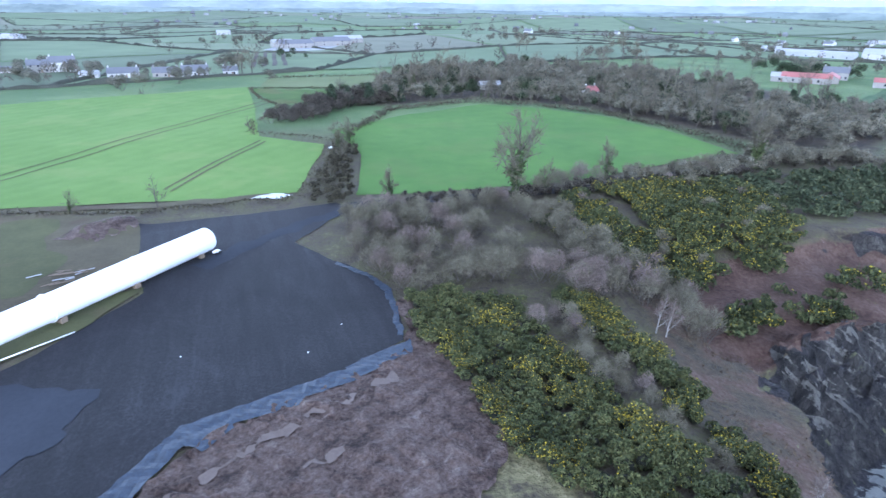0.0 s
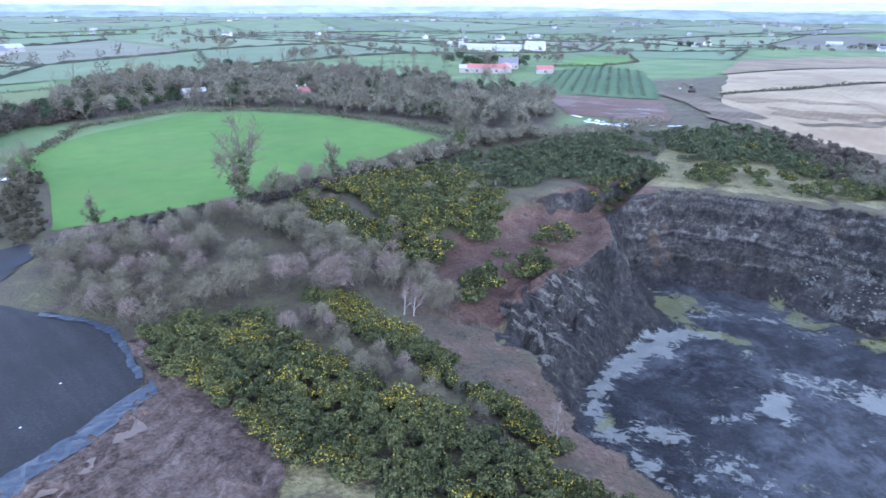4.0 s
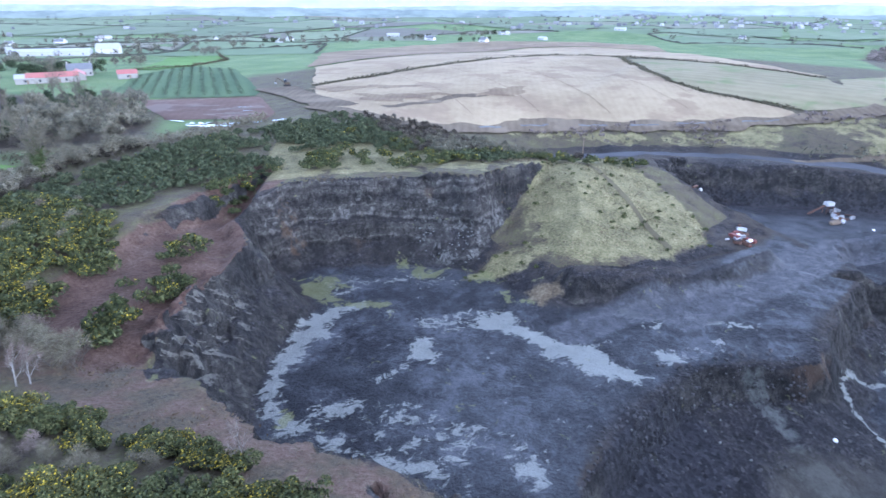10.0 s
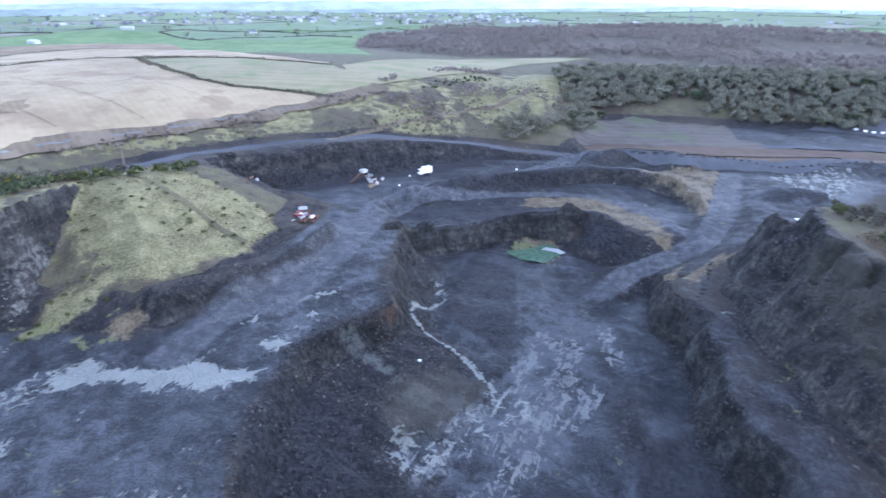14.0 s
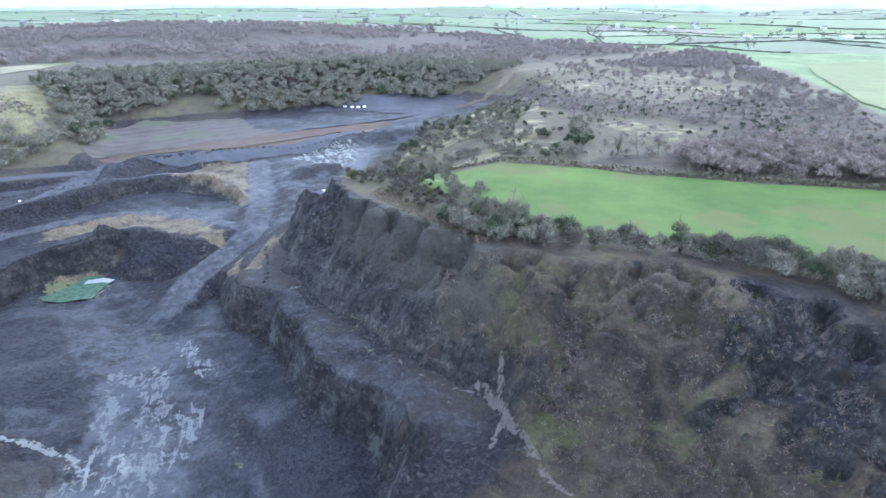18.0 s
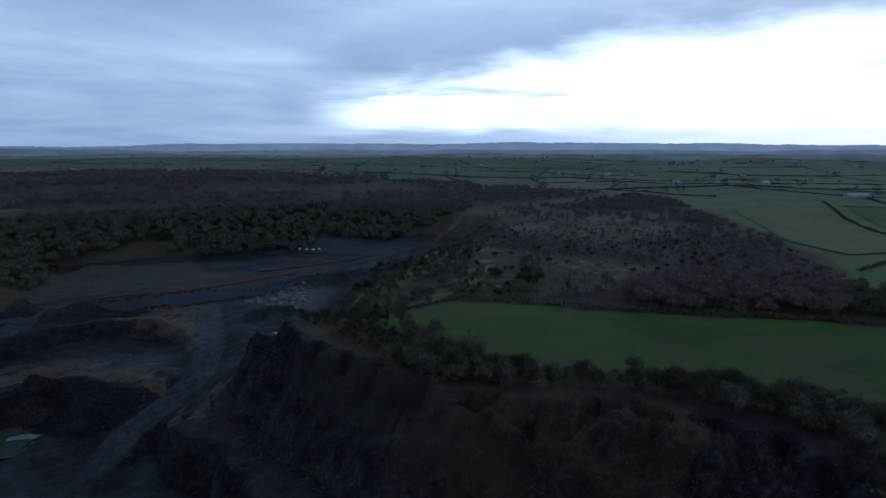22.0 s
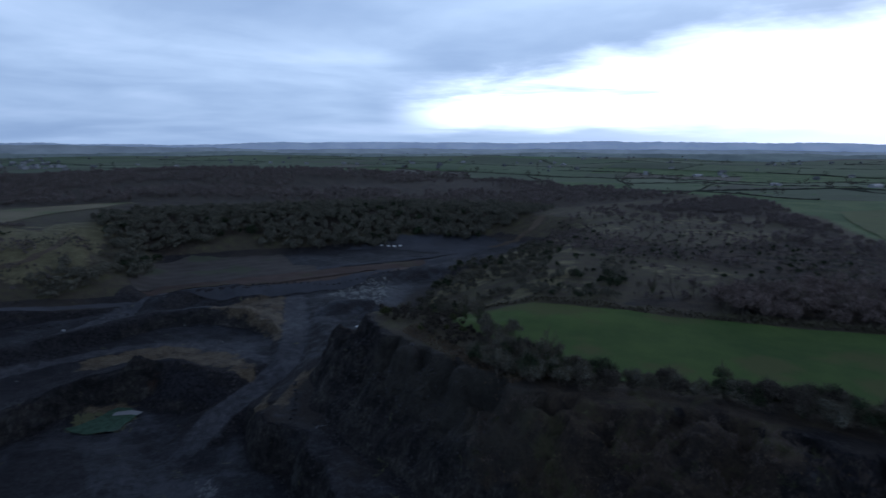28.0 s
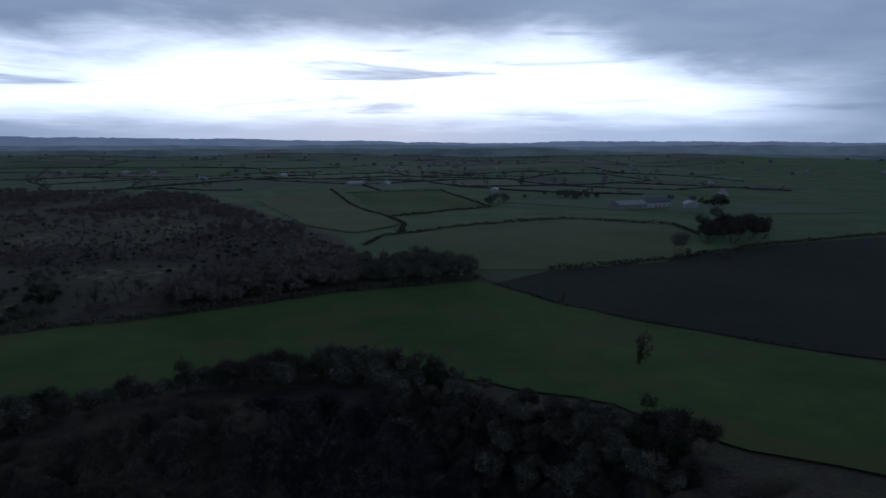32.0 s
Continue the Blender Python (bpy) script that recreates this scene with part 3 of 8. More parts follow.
def mass_material(name, dark, light, net=0.51):
    """Close twigs seen from afar: fine grain, each lobe with its own tone."""
    m, n = material(name)
    g = n.add("ShaderNodeNewGeometry")
    p = g.outputs["Position"]
    grain, twiggy = n.noise(p, 1.1, 6.0, 0.75, 0.6), n.noise(p, 3.5, 4.0, 0.7)
    v = n.math("ADD", n.math("MULTIPLY", g.outputs["Random Per Island"], 0.14), n.math("ADD", n.math("MULTIPLY", n.noise(p, 0.09, 3.0), 0.28), n.math("ADD", n.math("MULTIPLY", grain, 0.3), n.math("MULTIPLY", twiggy, 0.2))))
    leafy = n.add("ShaderNodeBsdfPrincipled", {"Base Color": n.ramp(v, [(0.32, dark), (0.68, light)]), "Roughness": 0.95, "Specular IOR Level": 0.05})
    n.feed(leafy.inputs["Normal"], n.add("ShaderNodeBump", {"Height": n.math("ADD", grain, twiggy), "Strength": 0.55, "Distance": 0.5}).outputs[0])
    gaps = n.step(n.math("ADD", n.math("MULTIPLY", twiggy, 0.55), n.math("MULTIPLY", n.noise(p, 0.8, 5.0, 0.7), 0.45)), net - 0.06, net + 0.06)
    through_it = n.add("ShaderNodeMixShader", {0: gaps, 1: n.add("ShaderNodeBsdfTransparent").outputs[0], 2: leafy.outputs[0]})
    n.add("ShaderNodeOutputMaterial", {"Surface": through_it.outputs[0]})
    return m


MASSES = {m.name: mass_material(m.name + "_mass", *c) for m, c in ((M_TWIG, ((0.086, 0.085, 0.066), (0.200, 0.196, 0.153))), (M_TWIG_RED, ((0.120, 0.101, 0.094), (0.248, 0.211, 0.194))),
                                                                 (M_TWIG_PALE, ((0.088, 0.084, 0.065), (0.234, 0.223, 0.173))), (M_BELT, ((0.036, 0.032, 0.026), (0.125, 0.110, 0.089))),
                                                                 (M_HEDGE, ((0.024, 0.023, 0.016), (0.098, 0.088, 0.058))), (M_GORSE, ((0.016, 0.026, 0.011), (0.092, 0.110, 0.042))),
                                                                 (M_GORSE_DARK, ((0.018, 0.029, 0.017), (0.064, 0.086, 0.046))))}
M_RUSSET = leaf_material("russet_twigs", tints((0.115, 0.088, 0.077), (0.275, 0.216, 0.190)))
MASSES[M_RUSSET.name] = mass_material("russet_mass", (0.108, 0.084, 0.075), (0.280, 0.222, 0.198))
# near-black filler colour that imitates shade inside the gorse
M_CORE = plain("bush_core_shade", (0.016, 0.017, 0.010), 0.95, 0.3, 0.5)
M_PALESTONE = plain("pale_weathered_basalt", (0.13, 0.135, 0.13), 0.9, 0.5, 0.8, each=0.08)
M_STONE = plain("basalt_blocks", (0.052, 0.051, 0.054), 0.85, 0.5, 0.8, each=0.05)
M_TOWN = leaf_material("town_walls", [(0.3, (0.10, 0.105, 0.115)), (0.55, (0.20, 0.205, 0.21)), (0.8, (0.38, 0.39, 0.40))])
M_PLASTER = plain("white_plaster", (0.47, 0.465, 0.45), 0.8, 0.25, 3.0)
M_GREYWALL = plain("grey_plaster", (0.26, 0.25, 0.235), 0.85, 0.25, 3.0)
M_SLATE = plain("grey_slate", (0.14, 0.145, 0.16), 0.6, 0.3, 2.0, each=0.05)
M_REDROOF = plain("red_sheet_roof", (0.34, 0.125, 0.115), 0.55, 0.3, 3.0)
M_PALEROOF = plain("pale_sheet_roof", (0.34, 0.35, 0.36), 0.5, 0.25, 4.0)
M_GLASS = plain("dark_window_glass", (0.03, 0.035, 0.045), 0.1, 0.1, 1.0)
M_STEEL = plain("grey_steel", (0.33, 0.34, 0.36), 0.4, 0.25, 1.0, 0.7)
M_RUST = plain("rusty_steel", (0.10, 0.056, 0.042), 0.8, 0.45, 0.8, 0.2, 0.08)
M_RED = plain("faded_red_paint", (0.16, 0.052, 0.045), 0.65, 0.4, 0.8)
M_TYRE = plain("black_rubber", (0.02, 0.02, 0.022), 0.85, 0.2, 0.5)
M_WOOD = plain("weathered_timber", (0.17, 0.13, 0.095), 0.85, 0.35, 0.4)

# ---- the lie of the land ----
from mathutils import geometry


def lattice(ix, iy, seed):
    h = np.sin(ix * 127.1 + iy * 311.7 + seed * 74.7) * 43758.5453
    return h - np.floor(h)


def value_noise(x, y, seed):
    ix, iy = np.floor(x), np.floor(y)
    fx, fy = x - ix, y - iy
    fx, fy = fx * fx * (3 - 2 * fx), fy * fy * (3 - 2 * fy)
    a, b = lattice(ix, iy, seed), lattice(ix + 1, iy, seed)
    c, d = lattice(ix, iy + 1, seed), lattice(ix + 1, iy + 1, seed)
    return (a + (b - a) * fx) * (1 - fy) + (c + (d - c) * fx) * fy


def fbm(x, y, size, octaves=4, seed=0):
    """Fractal noise of about -1 to 1."""
    total, amp, freq = 0.0, 1.0, 1.0 / size
    for k in range(octaves):
        total = total + amp * (value_noise(x * freq + 17.3 * k, y * freq - 9.1 * k, seed + k) * 2 - 1)
        amp, freq = amp * 0.5, freq * 2.03
    return total


def smooth(v, low, high):
    t = np.clip((v - low) / (high - low), 0, 1)
    return t * t * (3 - 2 * t)


def inside_of(x, y, poly):
    """Signed distance to a polygon: below zero inside."""
    x, y = np.asarray(x, float), np.asarray(y, float)
    best = np.full(x.shape, 1e18)
    odd = np.zeros(x.shape, bool)
    for (ax, ay), (bx, by) in zip(poly, poly[1:] + poly[:1]):
        ex, ey = bx - ax, by - ay
        t = np.clip(((x - ax) * ex + (y - ay) * ey) / (ex * ex + ey * ey), 0, 1)
        best = np.minimum(best, (x - ax - t * ex) ** 2 + (y - ay - t * ey) ** 2)
        if ay != by:
            odd ^= ((ay > y) != (by > y)) & (x < ex * (y - ay) / ey + ax)
    return np.where(odd, -1, 1) * np.sqrt(best)


def line_of(x, y, line):
    """Distance to a polyline."""
    best = np.full(np.shape(x), 1e18)
    for (ax, ay), (bx, by) in zip(line, line[1:]):
        ex, ey = bx - ax, by - ay
        t = np.clip(((x - ax) * ex + (y - ay) * ey) / (ex * ex + ey * ey), 0, 1)
        best = np.minimum(best, (x - ax - t * ex) ** 2 + (y - ay - t * ey) ** 2)
    return np.sqrt(best)


MAIN_FLOOR = [(50, 60), (47, 52), (47, 40), (47, 22), (46, 6), (60, 5), (72, 13), (84, 11), (96, 5), (106, -4), (111, -14), (133, -17), (150, -29),
              (165, -24), (185, -8), (152, 2), (126, 13), (117, 26), (112, 36), (119, 48), (122, 60), (118, 73), (112, 82), (105, 90), (97, 92),
              (93, 84), (88, 78), (80, 75), (72, 72), (66, 69), (59, 65), (54, 62)]
PIT_RIM = [(30, -4), (50, 8), (66, 14), (84, 11), (100, 5), (108, -4), (115, -15), (138, -19), (160, -26)]
PIT_FLOOR = PIT_RIM[1:] + [(165, -45), (166, -62), (167, -76),
             (159, -78), (150, -79), (142, -86), (132, -90), (120, -82), (108, -76), (98, -77), (84, -71), (71, -63), (58, -63), (47, -57),
             (40, -40), (44, -10)]
LEDGE = [(128, -108), (112, -98), (105, -91), (79, -82), (54, -76), (38, -73), (25, -62), (22, -45), (33, -40), (42, -60),
         (60, -60), (93, -74), (110, -80), (130, -98)]
BOWL = [(25, -62), (8, -66), (-8, -58), (-12, -40), (5, -20), (40, -10), (40, -45)]
WORKS = [(150, -29), (165, -24), (185, -8), (192, 6), (202, 20), (208, 2), (217, -25), (225, -51), (228, -76), (219, -102), (240, -128),
         (262, -140), (285, -165), (240, -250), (215, -300), (190, -330), (172, -330), (165, -260), (150, -185), (132, -150),
         (127, -120), (130, -104), (158, -94), (166, -78), (166, -48)]
SHELF = [(208, 66), (232, 38), (241, 10), (246, -33), (241, -77), (219, -117)]
SCOOP = [(38, 70), (41, 88), (50, 97), (70, 103), (100, 111), (112, 112), (98, 104), (86, 98), (78, 88), (70, 83), (60, 81), (50, 76), (44, 71)]
BENCH = [(176, -26), (185, -27), (192, -41), (194, -61), (195, -84), (196, -103), (189, -117), (175, -124), (158, -124), (146, -116), (136, -104),
         (134, -98), (150, -95), (162, -92), (170, -82), (170, -62), (169, -45), (168, -30)]
RAMP = [(126, -67, -32.0), (134, -85, -29.5), (135, -97, -27.0), (139, -111, -24.5), (150, -124, -22.5), (165, -137, -21.0), (182, -151, -20.0)]


def grade(z, x, y, line, half, side):
    """Cut and fill the land to a road along a line of (x, y, z)."""
    best, level = np.full(x.shape, 1e18), np.zeros(x.shape)
    for (ax, ay, az), (bx, by, bz) in zip(line, line[1:]):
        ex, ey = bx - ax, by - ay
        t = np.clip(((x - ax) * ex + (y - ay) * ey) / (ex * ex + ey * ey), 0, 1)
        d = np.hypot(x - ax - t * ex, y - ay - t * ey)
        level = np.where(d < best, az + (bz - az) * t, level)
        best = np.minimum(best, d)
    room = np.maximum(best - half, 0) * side
    return np.where(best < half + 14, np.clip(z, level - room, level + room), z)


def height(x, y):
    x, y = np.asarray(x, float), np.asarray(y, float)
    r = np.hypot(x, y)
    z = -4.0 * smooth(-y, 40, 130) - 6.0 * smooth(-y, 200, 500) * smooth(x, 700, 100)
    z = z - 12 * smooth(r, 350, 1400) + fbm(x, y, 420, 3, 5) * 9 * smooth(r, 320, 900) + fbm(x, y, 30, 3, 8) * 0.25
    z = z + 7.0 * np.exp(-((x - 420) / 190) ** 2 - ((y - 90) / 170) ** 2)
    # rock walls are ragged: the plan is shaken before the distances are taken
    wx = x + fbm(x, y, 11, 4, 11) * 1.25
    wy = y + fbm(x, y, 11, 4, 12) * 1.25
    crag = fbm(x, y, 4.5, 3, 21)
    # the near bank above the western rim falls to the edge
    rim = inside_of(x * 0.75 + wx * 0.25, y, [(44, 92), (39.5, 70), (40.5, 42), (42, 20), (40, 0), (60, 0), (110, 20), (100, 90)])
    z = np.minimum(z, -4.5 + 0.28 * np.maximum(rim, 0))
    # main floor
    d = np.maximum(inside_of(wx, wy, MAIN_FLOOR), 0)
    east = smooth(x, 102, 116) * smooth(y, 65, 53)
    soil = smooth(inside_of(wx, wy, SCOOP), 3.0, -2.0)
    # scree lies against the northern walls, which stand up steeply behind it
    north = smooth(y + 0.25 * x, 70, 78)
    back = smooth(y, 66, 76) * smooth(x, 84, 92)
    lean, foot = 1.05 - 0.3 * back, 7.2 - 3.4 * back
    wall = np.maximum(2.6 + 1.3 * crag, 1.9) + 1.0 * back
    step = 1.1 * smooth(fbm(x, y, 23, 2, 27), -0.2, 0.3)
    up = np.minimum(d * lean, foot) + np.minimum(np.maximum(d - foot / lean - 0.4, 0) * wall, 5.0) + np.maximum(d - foot / lean - 2.2 - step, 0) * wall
    sheer = np.minimum(d * wall, 6.0) + np.maximum(d - 6 / wall - 0.7, 0) * wall
    up = sheer * (1 - north) + up * north
    up = np.minimum(up, d * (0.36 + 3.2 * (1 - east) ** 2))
    z = np.minimum(z, -0.9 + 0.03 * np.maximum(d - 9, 0) + 8 * (1 - back))
    z = np.minimum(z, -20 + up)
    z = z * (1 - soil) + np.minimum(z, -6.2 + 0.15 * np.maximum(d - 12, 0) + 0.5 * fbm(x, y, 6, 3, 23)) * soil
    # the crest between the main floor and the lower pit
    d = np.maximum(inside_of(wx, wy, [(38, 6), (60, 8), (84, 14), (98, 8), (112, -10), (134, -14), (154, -26), (162, -42), (130, -44), (80, -34), (40, -20)]), 0)
    z = np.minimum(z, -19.7 + 0.5 * crag + 2.2 * d)
    # the working ground in the east and its haul roads
    d = np.maximum(inside_of(wx, wy, WORKS), 0)
    z = np.minimum(z, -20 + d * (1.5 + 0.5 * crag) * smooth(y, -130, -90) + d * 0.3 * smooth(y, -90, -130))
    d = np.maximum(line_of(x, y, SHELF) - 5, 0)
    low = -12.0 - 7.2 * smooth(-y, 20, 105) + 0.27 * d
    z = np.minimum(z, low) - np.log1p(np.exp(-0.3 * np.minimum(np.abs(z - low), 60))) / 0.3 * smooth(d, 4, 24)
    # the ledge under the southern wall, the bowl and the lower pit
    d = np.maximum(inside_of(wx, wy, LEDGE), 0)
    z = np.minimum(z, -22 + d * (1.25 + 0.4 * crag) + np.minimum(d, 1) * 1.0)
    d = np.maximum(inside_of(wx, wy, BOWL), 0)
    z = np.minimum(z, -23 + d * (0.62 + 0.12 * crag))
    d = np.maximum(inside_of(wx, wy, PIT_FLOOR), 0)
    bowl = smooth(np.hypot(x - 150, y + 90), 22, 14)
    pit = -32 + d * ((2.7 + 0.5 * crag) * (1 - bowl) + 0.72 * bowl)
    # broken rock lies against the north side of the pit
    e = np.maximum(line_of(wx, wy, PIT_RIM) - 1.2 + 0.6 * crag, 0)
    lean = 0.25 + 0.42 * smooth(x, 102, 122)
    scree = -20 - np.minimum(e * 1.5, 4.7 + 0.8 * crag) - e * lean + 0.4 * crag
    away = line_of(wx, wy, PIT_RIM)
    north = (x < 158) & (away < np.abs(inside_of(wx, wy, PIT_FLOOR)) + 0.01 + 6 * (d <= 0))
    pit = np.where(d <= 0, np.maximum(pit, np.where(x < 158, scree, -99)), np.where(north & (x > 36), 50.0, pit))
    e = np.maximum(inside_of(wx, wy, BENCH), 0)
    z = np.minimum(z, -24.3 + 0.06 * np.maximum(x - 170, 0) + e * (1.15 + 0.5 * crag))
    z = np.minimum(z, pit)
    z = z + 1.7 * np.clip(1 - np.maximum(line_of(wx, wy, [(-65, 102), (-60, 107)]) - 0.8, 0) / 3.2, 0, 1)
    # berms, heaps and banks of spoil
    def bank(line, top, half, crest=0.8):
        away = line_of(wx * 0.3 + x * 0.7, wy * 0.3 + y * 0.7, line)
        return top * np.clip(1 - np.maximum(away - crest, 0) / half, 0, 1)
    z = z + bank([(121, 30), (125, 20), (136, 9), (150, 1), (160, -5)], 3.6, 4, 1.6)
    z = z + bank([(206, -104), (211, -124), (204, -140)], 1.8, 4, 1.0) + bank([(166, -62), (171, -80), (166, -90)], 1.6, 5, 1.0) + bank([(190, -36), (196, -58), (199, -84), (201, -104), (194, -119), (180, -128)], 2.6, 4, 1.0)
    z = z + bank([(216, -114), (190, -180), (166, -226)], 3.6, 8, 3)
    z = z + bank([(150, -160), (160, -150)], 3.0, 8) + bank([(150, -215), (162, -240)], 4.0, 9)
    z = z + bank([(80, -30), (92, -45), (98, -52)], 1.2, 9) + bank([(72, -50), (84, -56)], 2.2, 9)
    # the stockpile that fills the north of the pit
    z = z + 1.1 * smooth(inside_of(x, y, [(126, -27), (141, -36), (160, -46), (160, -54), (148, -58), (138, -66), (118, -52), (104, -40), (112, -30)]), 3.5, -4.5)
    z = grade(z, x, y, RAMP, 4.2, 0.45)
    # the rib stands up in broken teeth
    rib = smooth(inside_of(x, y, [(42, 62), (41, 71), (52, 78), (62, 82), (70, 80), (64, 74), (54, 69), (48, 62)]), 2.0, -2.5) * smooth(z, -17, -12)
    z = z + rib * 3.4 * (0.45 - np.abs(fbm(x * 0.8 + y * 0.6, y * 0.8 - x * 0.6, 5.0, 2, 207)))
    inner = smooth(z, -4, -9)
    return z + inner * (fbm(x, y, 3.2, 3, 41) * 0.22 + fbm(x, y, 14, 2, 43) * 0.35)


def ground_z(x, y):
    """The height of the ground's sheet itself."""
    x, y = np.asarray(x, float), np.asarray(y, float)
    i = np.clip(np.searchsorted(GX, x) - 1, 0, len(GX) - 2)
    j = np.clip(np.searchsorted(GY, y) - 1, 0, len(GY) - 2)
    u, v = (x - GX[i]) / (GX[i + 1] - GX[i]), (y - GY[j]) / (GY[j + 1] - GY[j])
    return (ZZ[j, i] * (1 - u) + ZZ[j, i + 1] * u) * (1 - v) + (ZZ[j + 1, i] * (1 - u) + ZZ[j + 1, i + 1] * u) * v


def spaced(low, high, far, step=1.0, grow=1.055):
    core = list(np.arange(low, high + step / 2, step))
    s, v = step, core[-1]
    while v < far:
        s *= grow
        v += s
        core.append(v)
    s, v = step, core[0]
    head = []
    while v > -far:
        s *= grow
        v -= s
        head.append(v)
    return np.array(head[::-1] + core)


def grid_mesh(name, xs, ys, z):
    me = bpy.data.meshes.new(name)
    ny, nx = z.shape
    co = np.stack([xs, ys, z], -1).reshape(-1, 3)
    i = (np.arange(ny - 1)[:, None] * nx + np.arange(nx - 1)[None, :]).ravel()
    faces = np.stack([i, i + 1, i + nx + 1, i + nx], 1)
    me.vertices.add(len(co))
    me.vertices.foreach_set("co", co.ravel())
    me.loops.add(faces.size)
    me.loops.foreach_set("vertex_index", faces.ravel())
    me.polygons.add(len(faces))
    me.polygons.foreach_set("loop_start", np.arange(len(faces)) * 4)
    me.update(calc_edges=True)
    return me


def attribute(me, name, values):
    a = me.attributes.new(name, "FLOAT", "POINT")
    a.data.foreach_set("value", np.asarray(values, np.float32).ravel())


GX, GY = spaced(-30, 204, 4900, 0.7, 1.06), spaced(-128, 114, 4900, 0.7, 1.06)
XX, YY = np.meshgrid(GX, GY)
ZZ = height(XX, YY)
# steep faces break into blocks: their points are pushed in and out
SY, SX = np.gradient(ZZ, GY, GX)
STEEP = np.hypot(SX, SY)
PUSH = np.floor((fbm(XX + ZZ * 0.8, YY - ZZ * 0.7, 5.0, 2, 71) + 1.0 * fbm(ZZ * 1.3, (XX - YY) * 0.22, 3.0, 2, 73)) * 2.5) / 2.5
PUSH = (PUSH * 0.8 + 0.35 * fbm(XX - 0.6 * YY, ZZ * 0.9 + 0.5 * YY, 3.5, 3, 75)) * smooth(STEEP, 0.8, 1.8) * smooth(np.hypot(XX, YY), 400, 300) / np.maximum(STEEP, 1e-6) * 1.0
PUSH = PUSH * (1 - 0.62 * smooth(YY, 18, 8))
ground_mesh = grid_mesh("ground", XX + SX * PUSH, YY + SY * PUSH, ZZ)
ground = tagged(new("ground", ground_mesh), "rough quarry ground of dark basalt, brown soil and rough grass", "ground", kind="structure")
D_MAIN, D_PIT = inside_of(XX, YY, MAIN_FLOOR), inside_of(XX, YY, PIT_FLOOR)
# where rock and spoil lie bare, where soil slipped, and where rough grass grows
WESTERN = smooth(XX, 56, 52) * smooth(YY, 64, 58)
BARE = np.maximum.reduce([smooth(D_MAIN, 11.2 - 4.7 * WESTERN, 10.0 - 5 * WESTERN), smooth(D_PIT, 16, 8), smooth(D_PIT, 30, 24) * smooth(YY, -45, -35) * smooth(XX, 36, 46), smooth(inside_of(XX, YY, WORKS), 12, 6),
                          smooth(inside_of(XX, YY, LEDGE), 20, 12) * smooth(XX, 20, 40), smooth(line_of(XX, YY, SHELF), 12, 8),
                          smooth(line_of(XX, YY, [(121, 30), (125, 20), (136, 9), (150, 1), (160, -5)]), 8, 5),
                          0.62 * smooth(inside_of(XX, YY, [(10, -104), (-6, -108), (-18, -92), (-16, -74), (0, -78), (8, -92)]), 3, -4)])
MOUND = [(114, 57), (122, 40), (131, 24), (144, 13), (158, 6), (167, 8), (178, 18), (193, 40), (197, 52), (188, 64), (178, 68), (150, 68), (136, 52)]
GRASSY = np.maximum.reduce([smooth(inside_of(XX, YY, MOUND), 3, -6), smooth(inside_of(XX, YY, [(118, 116), (132, 88), (150, 82), (164, 92), (170, 108), (150, 136)]), 4, -2), smooth(inside_of(XX, YY, [(160, 150), (178, 144), (165, 136)]), 2, -2),
                            0.62 * smooth(fbm(XX, YY, 26, 3, 91), -0.1, 0.35) * smooth(inside_of(XX, YY, [(216, 92), (246, 60), (262, 26), (288, -18), (330, -60), (400, -110), (330, -140), (262, -116), (250, -60), (248, 10), (236, 44)]), 4, -6),
                            0.56 * smooth(fbm(XX, YY, 17, 3, 93), -0.25, 0.2) * smooth(inside_of(XX, YY, [(126, -150), (140, -186), (160, -262), (166, -330), (130, -300), (100, -240), (74, -172), (84, -150)]), 3, -6),
                            0.9 * smooth(line_of(XX, YY, [(350, -148), (330, -135), (270, -98)]), 22, 6)])
GRASSY = np.maximum(GRASSY, 0.58 * smooth(inside_of(XX, YY, [(104, 106), (112, 101), (124, 91), (134, 75), (139, 60), (152, 64), (154, 84), (134, 94), (118, 114)]), 2, -2))
KHAKI = [(142, -240), (91, -237), (59, -243), (35, -226), (37, -191), (64, -169), (84, -170), (120, -200)]
FAR_HEATH = [(185, -403), (190, -500), (128, -493), (63, -481), (30, -399), (40, -330), (70, -280), (123, -290)]
OCHRE_BANK = [(294, -79), (315, -102), (336, -133), (312, -130), (285, -116), (270, -98), (275, -80)]
GRASSY = np.maximum.reduce([GRASSY, 0.75 * smooth(inside_of(XX, YY, OCHRE_BANK), 6, -4), 0.43 * smooth(np.minimum(inside_of(XX, YY, KHAKI), inside_of(XX, YY, FAR_HEATH)), 10, -10) * smooth(fbm(XX, YY, 24, 3, 95), -0.35, 0.1),
                            0.5 * smooth(inside_of(XX, YY, [(216, 90), (262, 44), (286, -16), (330, -60), (300, -110), (250, -70), (252, 10), (236, 50)]), 6, -4) * smooth(fbm(XX, YY, 14, 3, 97), -0.4, 0.1)])
GRASSY = np.maximum(GRASSY, 0.52 * smooth(inside_of(XX, YY, [(3, 52), (9, 53), (15, 47), (17, 40), (12, 36), (4, 38)]), 3, -3))
GRASSY = GRASSY * (1 - smooth(STEEP, 0.75, 1.2))
BARE = np.maximum.reduce([BARE, smooth(STEEP, 0.9, 1.4) * smooth(np.hypot(XX, YY), 330, 280), smooth(inside_of(XX, YY, [(198, 50), (206, 60), (228, 40), (238, 10), (240, -30), (225, -40), (208, 2), (194, 22)]), 4, -3)])
